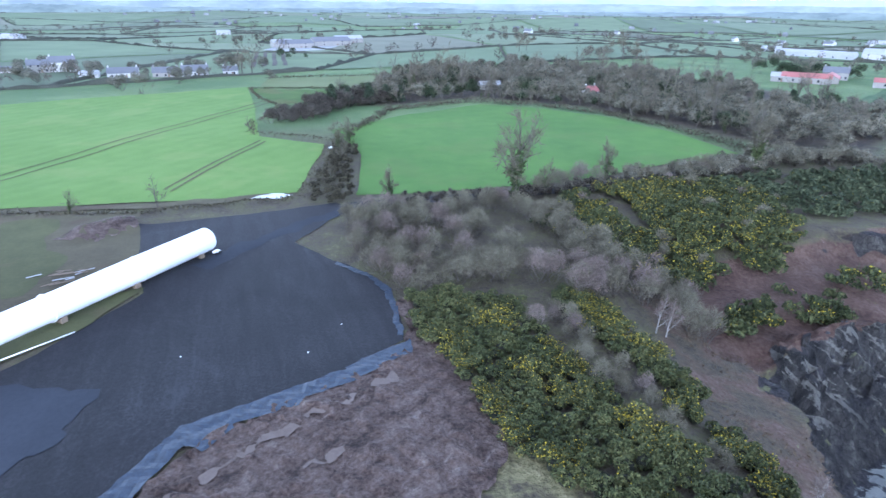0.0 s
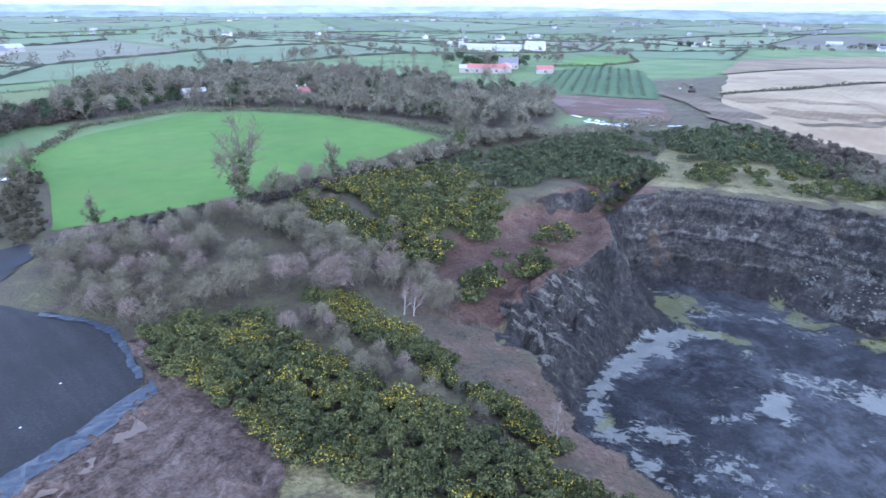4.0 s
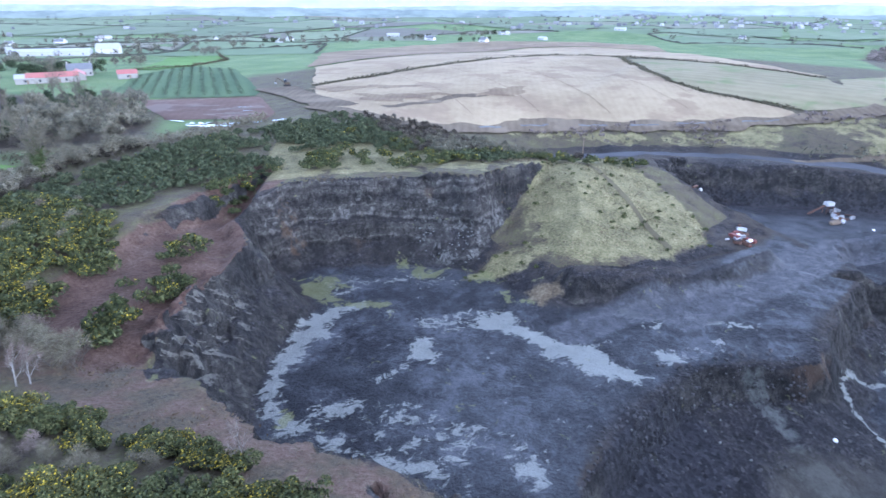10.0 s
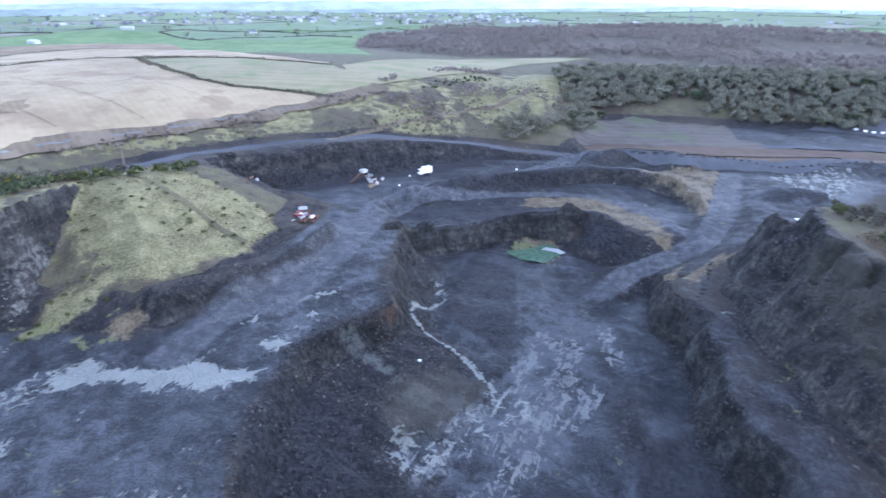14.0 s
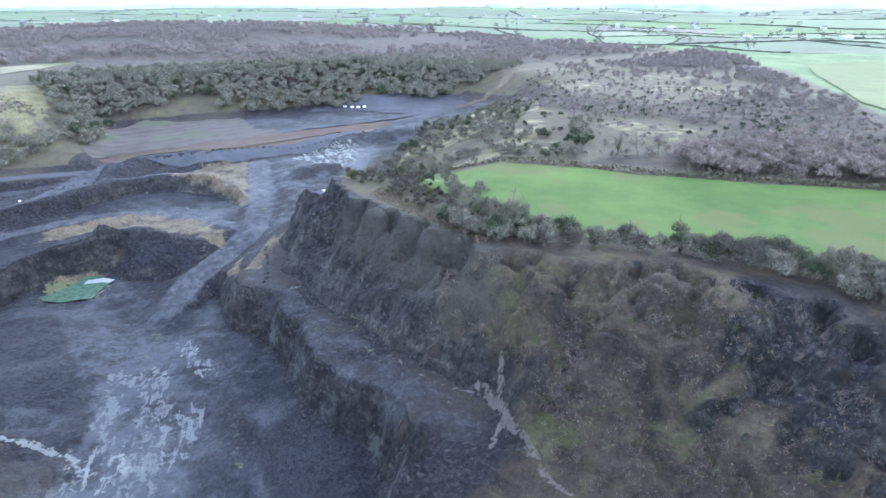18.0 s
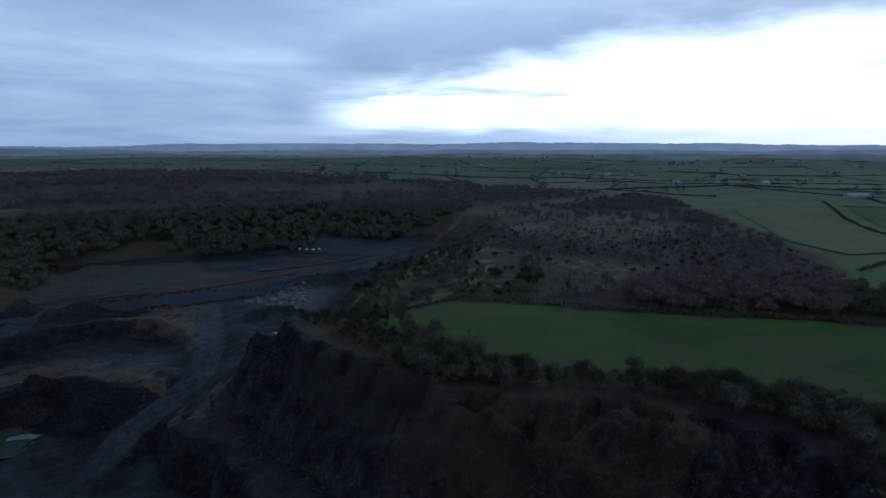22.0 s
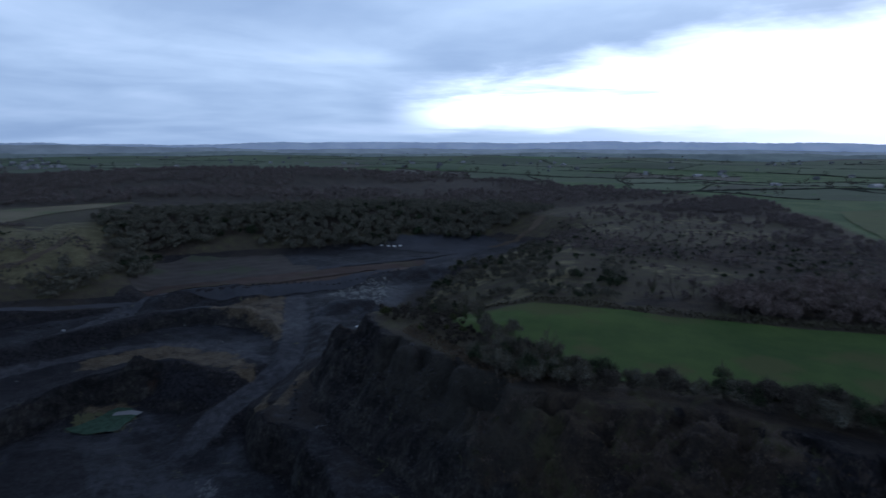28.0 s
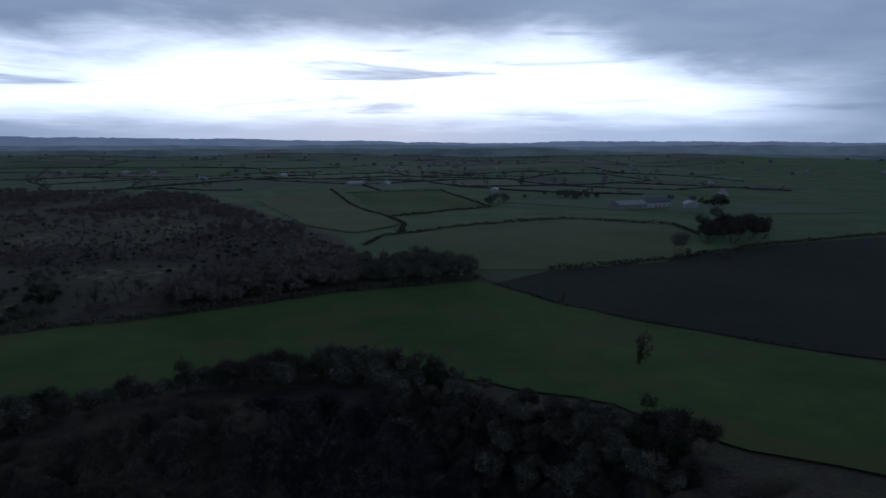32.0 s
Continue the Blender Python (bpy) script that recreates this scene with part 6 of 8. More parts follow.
def pointed(tw):
    """Twigs as single tapering triangles."""
    q = tw[0].reshape(-1, 4, 3)
    v = np.stack([q[:, 0], q[:, 1], (q[:, 2] + q[:, 3]) / 2], 1).reshape(-1, 3)
    return v, np.arange(len(v)).reshape(-1, 3)


def bare_shrub(k, twig):
    ob = new("bare_shrub")
    part_mesh("stem", quad_mesh("stem", *SHRUBS[k][0], []), M_BARK, ob)
    part_mesh("crown", quad_mesh("crown", *pointed(crown(90 + k, (2.8, 2.6, 2.5, 3.0)[k], (3.6, 4.4, 3.0, 4.0)[k], 1100, 0.024)), []), twig, ob)["kind"] = "stuff"
    return ob


def bare_tree(k, twig, ivy=0.0, bark=None):
    ob = new("bare_tree")
    wood = TREES[k][0]
    part_mesh("trunk", quad_mesh("trunk", *wood, []), bark or M_BARK, ob)
    part_mesh("crown", quad_mesh("crown", *pointed(TREES[k][1]), []), twig, ob)
    if ivy:
        n = int(len(wood[0]) / 6 * 0.4)
        pick = wood[0].reshape(-1, 6, 3)[:5]
        a, b = pick[:, :3].mean(1), pick[:, 3:].mean(1)
        i = RNG.integers(0, len(a), int(900 * ivy))
        p = a[i] + (b[i] - a[i]) * RNG.uniform(0, 1, len(i))[:, None] + RNG.normal(size=(len(i), 3)) * 0.28
        p[:, 2] = np.maximum(p[:, 2], 0.0)
        part_mesh("ivy", quad_mesh("ivy", *cards(p, 0.20, RNG, 0.2, 0.7), []), M_IVY, ob, "dark green ivy")
    return ob


def plant(models, spots, rng, label, category, group, low=1.0, high=1.45):
    for p in spots:
        s = rng.uniform(low, high)
        ob = copy_thing(models[rng.integers(len(models))], Matrix.Translation(Vector(p) - Vector((0, 0, 0.05))) @ Matrix.Rotation(rng.uniform(0, 6.28), 4, "Z"))
        ob.scale = (s, s, s)
        tagged(ob, label, category, group)


def forget(models):
    for ob in models:
        for c in list(ob.children):
            bpy.data.objects.remove(c)
        bpy.data.objects.remove(ob)


rng = np.random.default_rng(12)
SHRUB_BANK = [(-20, 112), (-2, 118), (14, 122), (24, 112), (30, 92), (38, 86), (40, 74), (30, 66), (24, 76), (14, 84), (4, 80), (-6, 80), (-13, 91)]
m_shrub = [bare_shrub(0, M_TWIG), bare_shrub(1, M_TWIG_PALE), bare_shrub(2, M_TWIG), bare_shrub(3, M_TWIG_PALE), bare_shrub(1, M_TWIG_RED)]
plant(m_shrub, scatter(SHRUB_BANK, 3.1, rng, (14, -0.45, 2)), rng, "leafless grey-brown shrub on the bank", "shrub", "bare shrubs on the bank")
plant(m_shrub, scatter([(20, 128), (44, 138), (70, 145), (66, 150), (40, 141), (16, 131)], 3.4, rng), rng, "leafless shrub beside the lane", "shrub", "shrubs along the lane")
plant(m_shrub, scatter(GORSE_MID, 7.5, rng, (10, -0.1, 5)), rng, "leafless shrub among the gorse", "shrub", "bare shrubs in the gorse", 0.7, 1.0)
plant(m_shrub, scatter([(12, 78), (18, 70), (25, 52), (27, 44), (24, 46), (17, 58), (12, 72)], 2.7, rng), rng, "leafless shrub among the gorse", "shrub", "bare shrubs in the gorse", 0.55, 0.95)
forget(m_shrub)
m_tree = [bare_tree(0, M_TWIG, 1.0), bare_tree(2, M_TWIG, 0.5)]
plant(m_tree[:1], [(16, 127, 0)], rng, "bare tree with an ivy-clad trunk beside the pasture", "tree", "", 1.75, 1.8)
plant(m_tree[:1], [(79, 150, -0.2)], rng, "tall bare tree with an ivy-clad trunk above the gorse", "tree", "", 1.7, 1.75)
plant(m_tree, [(84, 160, -0.2), (40, 142, 0), (-28, 182, 0), (-30, 172, 0), (-11, 126, 0), (23, 129, 0)], rng, "bare hedgerow tree with ivy", "tree", "hedgerow trees", 0.6, 1.15)
plant(m_tree[1:], [(-64, -99, float(ground_z(-64, -99)))], rng, "lone bare tree in the pasture", "tree", "", 0.8, 0.85)
forget(m_tree)
m_birch = [bare_tree(2, M_TWIG_RED, 0.0, M_PALE)]
plant(m_birch, [(-3, 112, 0), (29, 71, -1), (30, 70, -1), (33, 40, -2)], rng, "slender birch with pale bark", "tree", "birches", 0.45, 0.65)
forget(m_birch)
RIM_TREES = [(60, -102), (62, -108), (77, -121), (82, -122), (43, -100), (48, -98), (52, -98), (19, -109), (7, -108), (-4, -108), (-12, -101)]
m_rim = [bare_tree(2, M_TWIG, 0.6), bare_tree(0, M_TWIG, 0.3)]
plant(m_rim, [(x, y, float(ground_z(x, y))) for x, y in RIM_TREES], rng, "bare wind-shaped tree on the quarry rim", "tree", "trees on the southern rim", 0.5, 0.85)
forget(m_rim)

RIM_BAND = [(66, -100), (55, -92), (36, -96), (26, -103), (8, -107), (-8, -103), (-14, -90), (-26, -74), (-44, -56), (-54, -62), (-44, -76), (-28, -96), (-14, -116), (14, -112), (36, -103), (62, -107)]


def shrub_stuff(name, spots, twig, label, low=0.6, high=1.1, seed=1, kind=SHRUBS, share=0.3, fat=1.4, dense=0.84, few=0):
    """A thicket in one piece, with fewer twigs to each plant."""
    ob = tagged(new(name), label, "scrub", kind="stuff")
    r1, r2 = np.random.default_rng(seed), np.random.default_rng(seed)
    thinned = []
    for wood, tw in kind:
        n = int(len(tw[1]) * share)
        v = tw[0][:4 * n].copy()
        q = v.reshape(n, 2, 2, 3)
        mid = q.mean(2, keepdims=True)
        v = (mid + (q - mid) * fat).reshape(-1, 3)
        thinned.append((v, tw[1][:n]))
    stems = [(w[0][:6 * k], w[1][:3 * k]) for w, _ in kind for k in (max(3, len(w[1]) // (18 if share > 0.3 else 60)),)]
    v, f = planted(thinned, spots, low, high, r1)
    q = v.reshape(-1, 4, 3)
    v = np.stack([q[:, 0], q[:, 1], (q[:, 2] + q[:, 3]) / 2], 1).reshape(-1, 3)
    part_mesh("twigs", quad_mesh("twigs", v, np.arange(len(v)).reshape(-1, 3), []), twig, ob)
    v, f = planted(stems, spots, low, high, r2)
    part_mesh("stems", quad_mesh("stems", v, f, []), M_BARK, ob)
    if dense and (kind is CROWNS or kind is FINE):
        masses = [twig_mass((60 if kind is CROWNS else 70) + k, w, t, dense, few) for k, (w, t) in enumerate(SIZES)]
        v, f = planted(masses, spots, low, high, np.random.default_rng(seed))
        me = quad_mesh("twig_mass", v, f, [])
        me.shade_smooth()
        part_mesh("twig_mass", me, MASSES[twig.name], ob)
    return ob


shrub_stuff("corner_scrub", scatter([(134, -146), (112, -118), (92, -108), (66, -101), (62, -106), (84, -120), (94, -142), (112, -152)], 2.3, rng, (9, -0.35, 71)), M_BELT, "brown scrub and brambles at the pasture's corner", 0.3, 0.75, 72, FINE, 0.2, 1.3)
shrub_stuff("corner_evergreens", scatter([(134, -146), (112, -118), (92, -108), (66, -101), (62, -106), (84, -120), (94, -142), (112, -152)], 4.5, rng, (9, 0.0, 73)), M_GORSE, "green gorse and brambles at the pasture's corner", 0.35, 0.8, 74, FINE, 0.4, 2.0)
shrub_stuff("rim_evergreens", scatter(RIM_BAND, 4.2, rng, (11, 0.0, 15)), M_GORSE_DARK, "dark evergreen bushes along the southern rim", 0.8, 1.5, 41, FINE, 0.6, 1.6)
shrub_stuff("rim_thicket", scatter(RIM_BAND, 3.6, rng, (10, -0.2, 16)), M_BELT, "dark leafless thicket along the southern rim", 0.9, 1.7, 42, FINE, 0.7, 1.0)
shrub_stuff("rim_scrub", scatter(RIM_BAND, 3.0, rng, (12, -0.25, 14)), M_TWIG, "leafless scrub along the southern rim", 0.8, 1.5, 2, FINE, 0.5, 0.9)
SLOPE = [(60, -88), (40, -88), (26, -94), (8, -100), (-8, -94), (-14, -80), (-20, -60), (-8, -48), (10, -58), (24, -66), (38, -78), (54, -80)]
shrub_stuff("slope_scrub", scatter(SLOPE, 2.0, rng, (9, -0.2, 24)), M_TWIG_RED, "low brown scrub on the quarry slope", 0.25, 0.65, 3, SHRUBS, 0.34, 1.1)
shrub_stuff("slope_evergreens", scatter(SLOPE, 4.5, rng, (12, 0.1, 25)), M_GORSE, "olive evergreen scrub on the quarry slope", 0.3, 0.6, 23, SHRUBS, 0.5, 1.5)
NEAR_EAST = [(232, 66), (246, 24), (250, -28), (246, -76), (252, -112), (300, -140), (322, -128), (300, -80), (262, -30), (252, 10), (240, 60)]
shrub_stuff("bank_scrub", scatter(NEAR_EAST, 3.0, rng, (20, 0.0, 17)), M_TWIG, "leafless scrub below the stubble field", 0.2, 0.6, 4, CROWNS, 0.2, 1.0, 0.9, 4)
shrub_stuff("lane_thicket", scatter(strip([(-8, 123), (20, 128.5), (46, 138), (70, 147), (88, 158), (116, 162)], 7.0), 2.3, rng, (9, -0.45, 61)), M_BELT, "dark leafless thicket between lane and gorse", 0.35, 0.85, 62, FINE, 0.25, 1.1)
shrub_stuff("lane_shrubs", scatter(strip([(46, 139), (70, 148), (88, 159), (118, 162)], 9.0), 3.6, rng, (9, -0.3, 63)), M_TWIG_PALE, "grey leafless shrubs above the gorse", 0.9, 1.5, 64, FINE, 0.4, 1.2)
shrub_stuff("mound_shrubs", scatter([(150, 84), (176, 100), (190, 92), (196, 62), (186, 58), (166, 74)], 3.2, rng, (10, -0.3, 65)), M_TWIG, "grey leafless shrubs behind the grass mound", 0.7, 1.25, 66, FINE, 0.35, 1.4)
shrub_stuff("bank_thicket", scatter([(222, 84), (250, 56), (268, 20), (294, -22), (340, -66), (400, -110), (330, -138), (262, -114), (252, -60), (250, 10), (238, 44)], 2.6, rng, (19, 0.15, 18)), M_TWIG_RED, "leafless clumps below the stubble field", 0.25, 0.75, 51, CROWNS, 0.25, 1.0, 0.9, 4)
shrub_stuff("olive_bank_scrub", scatter([(252, -72), (270, -84), (262, -94), (284, -114), (278, -123), (288, -139), (262, -124), (247, -106), (245, -87)], 3.2, rng, (14, -0.35, 20)), M_TWIG_PALE, "grey-olive leafless thicket above the levelled plot", 0.7, 1.5, 52, CROWNS, 0.3, 1.0)
shrub_stuff("bank_evergreens", scatter([(306, -62), (322, -78), (340, -104), (330, -108), (316, -86), (302, -70)], 3.6, rng), M_GORSE_DARK, "dark evergreen clumps on the crest of the bank", 0.3, 0.65, 53, CROWNS, 0.4, 1.2)
shrub_stuff("pasture_shrubs", np.array([(x, y, float(ground_z(x, y))) for x, y in ((107, -148), (94, -138), (89, -139), (70, -114), (67, -119), (66, -113), (73, -117), (100, -128))]), M_TWIG, "small leafless shrubs in the pasture corner", 0.8, 1.4, 54, FINE, 0.4, 1.2)
shrub_stuff("hill_scrub", scatter([(152, 92), (170, 116), (186, 132), (196, 108), (192, 92), (206, 60), (196, 40), (184, 62), (160, 80)], 3.0, rng, (15, -0.35, 19)), M_BELT, "leafless scrub behind the quarry wall", 0.5, 0.9, 5, CROWNS, 0.35, 1.0)
SHRUB_RIDGE = [(252, -124), (330, -150), (382, -165), (325, -291), (318, -350), (209, -438), (196, -380), (205, -312), (240, -286), (232, -256), (250, -238), (298, -168)]
shrub_stuff("ridge_wood", scatter(SHRUB_RIDGE, 5.2, rng, (40, -0.55, 27)), M_TWIG, "leafless thicket on the ridge", 1.2, 2.2, 6, CROWNS, 0.3, 0.9)
shrub_stuff("ridge_evergreens", scatter(SHRUB_RIDGE, 10.0, rng, (30, 0.0, 29)), M_GORSE_DARK, "dark evergreen scrub on the ridge", 1.0, 1.8, 7, CROWNS, 0.3, 1.2)
HEATH = [(134, -152), (146, -186), (162, -262), (168, -330), (150, -292), (100, -222), (76, -219), (58, -166), (76, -158), (100, -146)]
shrub_stuff("heath_scrub", scatter(HEATH, 4.2, rng, (18, -0.15, 44)), M_TWIG, "low leafless scrub on the heath", 0.4, 1.0, 31, CROWNS, 0.36, 1.6)
shrub_stuff("heath_evergreens", scatter(HEATH, 7.0, rng, (14, 0.15, 46)), M_GORSE_DARK, "dark evergreen clumps on the heath", 0.5, 1.0, 32, CROWNS, 0.5, 1.8)
WEST_WOOD = [(166, -334), (186, -440), (150, -760), (87, -649), (40, -480), (-2, -342), (-20, -290), (-18, -190), (28, -181), (56, -168), (75, -219), (100, -222), (150, -292)]
NEAR_WOOD = [(166, -334), (172, -400), (100, -380), (40, -340), (-10, -300), (-20, -250), (-18, -190), (28, -181), (56, -168), (75, -219), (100, -222), (150, -292)]
FAR_WOOD = [(172, -400), (186, -440), (150, -760), (87, -649), (40, -480), (-2, -342), (-10, -300), (40, -340), (100, -380)]
def opened(spots, keep, seed):
    """Most plants leave the grassy heath free."""
    r = np.random.default_rng(seed)
    away = np.minimum(inside_of(spots[:, 0], spots[:, 1], KHAKI), inside_of(spots[:, 0], spots[:, 1], FAR_HEATH))
    return spots[(away > 12 * fbm(spots[:, 0], spots[:, 1], 24, 2, seed)) | (r.uniform(size=len(spots)) < keep)]


shrub_stuff("brown_scrub", opened(scatter(NEAR_WOOD, 4.4, rng, (30, -0.7, 33)), 0.22, 1), M_TWIG_RED, "low leafless brown scrub", 0.35, 0.85, 8, CROWNS, 0.12, 1.0, 1.0, 4)
shrub_stuff("dark_scrub", opened(scatter(NEAR_WOOD, 6.0, rng, (24, 0.0, 35)), 0.4, 2), M_TWIG, "grey leafless clumps among the scrub", 0.3, 0.7, 18, CROWNS, 0.12, 1.0, 1.0, 4)
shrub_stuff("olive_scrub", opened(scatter(NEAR_WOOD, 7.0, rng, (20, 0.1, 36)), 0.35, 4), M_GORSE_DARK, "dark evergreen clumps among the scrub", 0.35, 0.75, 19, CROWNS, 0.12, 1.2, 1.0, 4)
shrub_stuff("brown_wood", opened(scatter(FAR_WOOD, 6.0, rng, (60, -0.6, 34)), 0.25, 3), M_TWIG_RED, "leafless brown woodland", 0.8, 1.4, 28, CROWNS, 0.10, 1.0, 1.05, 5)
shrub_stuff("wood_edge", scatter([(34, -167), (17, -170), (-18, -180), (-24, -214), (14, -206), (36, -190)], 4.2, rng), M_RUSSET, "reddish leafless trees along the field", 1.2, 2.1, 9, FINE, 0.22, 1.0)
shrub_stuff("field_corner_trees", np.array([(x, y, float(ground_z(x, y))) for x, y in ((-176, -226), (-182, -232), (-188, -224), (-194, -238), (-200, -228), (-206, -242), (-212, -232), (-198, -248), (-216, -250), (-228, -262), (-190, -244))]), M_BELT, "group of bare trees where the fields meet", 2.2, 3.6, 55, FINE, 0.5, 1.6)
shrub_stuff("wood_edge_trees", scatter([(-14, -190), (-40, -215), (-60, -200), (-58, -184), (-30, -180)], 4.5, rng), M_TWIG, "leafless trees at the wood's corner", 1.4, 2.4, 10, FINE, 0.3, 1.7)
EAST_WOOD = [(345, -185), (430, -190), (490, -255), (520, -150), (640, -60), (1000, -120), (1300, -300), (1100, -700), (600, -900), (180, -760), (215, -450), (330, -360)]
shrub_stuff("far_scrubland", scatter(EAST_WOOD, 13.0, rng, (90, -0.25, 37)), M_TWIG_RED, "brown leafless bog woodland", 1.2, 2.3, 11, CROWNS, 0.03, 1.6, 1.15, 4)
shrub_stuff("bank_brush", scatter([(30, 86), (32, 57), (34, 30), (40, 20), (40.5, 42), (39.5, 70), (40, 84)], 1.25, rng, (7, -0.4, 81)), M_TWIG, "low purple-grey brush on the bank above the quarry", 0.12, 0.32, 82, SHRUBS, 0.14, 1.6)
shrub_stuff("bank_undergrowth", scatter([(-13, 91), (-6, 80), (10, 77), (14, 66), (26, 42), (34, 30), (40, 20), (40, 42), (39, 70), (38, 86), (24, 112), (-2, 118), (-20, 112)], 1.5, rng, (8, -0.35, 83)), M_TWIG_PALE, "pale dead grass and low twigs between the gorse", 0.08, 0.26, 84, SHRUBS, 0.14, 1.5)
bracken = cards(scatter([(90, -112), (64, -100), (50, -95), (50, -90), (64, -94), (88, -104)], 0.55, rng) + [0, 0, 0.2], 0.35, rng, 0.5, 0.4)
tagged(new("bracken", quad_mesh("bracken", *bracken, [M_BRACKEN])), "dead red-brown bracken along the rim", "bracken", kind="stuff")
tuft_spots = np.concatenate([scatter(SLOPE, 0.75, rng, (8, -0.2, 3)), scatter([(29, 84), (29, 57), (30, 30), (40, 20), (41, 58), (43, 84)], 0.9, rng, (6, 0.0, 5)),
                             scatter(MOUND, 0.9, rng, (7, 0.0, 6)), scatter(NEAR_EAST, 1.6, rng, (14, -0.1, 9))])
tufts = cards(tuft_spots + [0, 0, 0.12], 0.28, rng, 1.2, 0.35)
tagged(new("dead_grass", quad_mesh("dead_grass", *tufts, [M_BRACKEN])), "tufts of dead grass and bracken", "grass", kind="stuff")


# hedges: low ragged strips of twig and leaf
def hedge(line, tall, wide, leaf, label, per=9.0, size=0.32, name="hedge"):
    pts = []
    for (ax, ay), (bx, by) in zip(line, line[1:]):
        n = int(math.hypot(bx - ax, by - ay) * per * tall / 1.6)
        t = RNG.uniform(0, 1, n)
        x, y = ax + (bx - ax) * t, ay + (by - ay) * t
        lump = 0.75 + 0.45 * fbm(x, y, 6.0, 3, 61)
        u = RNG.normal(size=n) * 0.33
        x, y = x + u * wide * 0.8 + fbm(x, y, 14, 2, 63) * 0.4, y + RNG.normal(size=n) * 0.33 * wide * 0.8
        z = ground_z(x, y) + RNG.uniform(0.02, 1, n) ** 0.8 * tall * lump * (1 - 0.5 * np.abs(u))
        pts.append(np.column_stack([x, y, z]))
    v, f = cards(np.concatenate(pts), size, RNG, 0.5, 0.45)
    return tagged(new(name, quad_mesh(name, v, f, [leaf])), label, "hedge")


hedge([(-120, 118), (-88, 112), (-59, 115), (-30, 126)], 1.3, 2.2, M_HEDGE, "low brown winter hedge along the cereal field", 14)
hedge([(-29, 128), (-29, 150), (-31, 172), (-30, 188)], 2.2, 5.0, M_HEDGE, "overgrown hedge between two fields", 16)
hedge([(-92, 296), (-60, 297), (-26, 308)], 1.3, 2.0, M_HEDGE, "low hedge between the strip fields", 9, 0.45)
hedge([(-96, 340), (-60, 350), (-24, 358)], 1.5, 2.4, M_HEDGE, "low hedge behind the strip field", 8, 0.5)
hedge([(-92, 296), (-78, 264), (-66, 248), (-64, 214)], 1.2, 1.8, M_HEDGE, "thin hedge along the cereal field", 9, 0.4)
hedge([(-31, 182), (-46, 190), (-60, 191), (-66, 212)], 1.2, 2.4, M_HEDGE, "low hedge with dead grass", 12)
hedge([(-30, 196), (-20, 240), (12, 262), (40, 252), (62, 236), (78, 206), (90, 172)], 2.6, 3.6, M_HEDGE, "tall winter hedge behind the pasture", 12, 0.4)
hedge([(238, 197), (267, 193), (302, 187), (344, 178), (391, 164), (433, 142), (440, 116), (426, 92), (427, 61), (408, 22), (373, -24)], 1.7, 2.6, M_HEDGE, "dark hedge across the stubble", 9, 0.5)
hedge([(424, 90), (408, 86), (349, 61), (320, 44), (304, 26), (298, 7), (292, -11)], 1.7, 3.0, M_HEDGE, "dark hedge between the stubble fields", 9, 0.5)
hedge([(100, -146), (72, -152), (32, -162), (-16, -177), (-58, -182)], 2.0, 3.0, M_HEDGE, "dark hedge between pasture and wood", 10, 0.5)
hedge([(-58, -180), (-72, -146), (-112, -90), (-140, -62)], 0.9, 1.6, M_HEDGE, "thin low hedge beside the tilled field", 10, 0.3)
hedge([(-86, -190), (-140, -198), (-200, -218), (-330, -236)], 1.8, 2.6, M_HEDGE, "clipped dark hedge along the tilled field", 10, 0.5)
hedge([(-30, -260), (-40, -284), (-86, -315), (-160, -342), (-206, -294), (-190, -250)], 1.8, 2.6, M_HEDGE, "dark hedge round the pasture", 8, 0.55)
hedge([(88, 172), (118, 160), (140, 158), (168, 164)], 3.2, 8.0, M_TWIG, "grey leafless hedgerow above the gorse", 12, 0.45)
hedge([(-50, -290), (-62, -334), (-60, -386), (-48, -520), (-44, -690)], 1.8, 2.6, M_HEDGE, "dark hedge down the valley", 7, 0.6)
hedge([(-62, -386), (-154, -458), (-162, -650), (-56, -640)], 1.8, 2.6, M_HEDGE, "dark hedge round the valley pasture", 7, 0.6)
hedge([(264, 364), (300, 352), (372, 394), (450, 490)], 1.8, 2.6, M_HEDGE, "hedge between orchard and meadow", 7, 0.6)
# the tree belt behind the pasture
BELT = [(-46, 262), (-22, 252), (16, 276), (60, 252), (96, 190), (118, 168), (150, 200), (168, 262), (150, 330), (110, 372), (48, 420), (-20, 372)]
shrub_stuff("tree_belt", scatter(BELT, 7.5, rng, (26, -0.35, 41)), M_TWIG_PALE, "belt of leafless grey trees", 1.0, 2.7, 13, CROWNS, 0.4, 0.8)
shrub_stuff("brown_belt", scatter(BELT, 10.0, rng, (24, -0.1, 141)), M_TWIG, "dark brown leafless thicket in the belt", 0.8, 2.0, 113, CROWNS, 0.4, 0.9)
LIGHT = [branching(s, t, 0.16, 1, 4, 620, g) for s, t, g in ((81, 9.0, 0.24), (82, 11.0, 0.28), (83, 8.0, 0.22))]
KEPT, TREES = TREES, LIGHT
m_belt = [bare_tree(0, M_TWIG, 0.5), bare_tree(1, M_TWIG), bare_tree(2, M_BELT), bare_tree(1, M_TWIG_PALE)]
TREES = KEPT
plant(m_belt, scatter(BELT, 15.0, rng, (30, -0.35, 45)), rng, "tall bare tree standing above the belt", "tree", "trees of the belt", 0.8, 1.4)
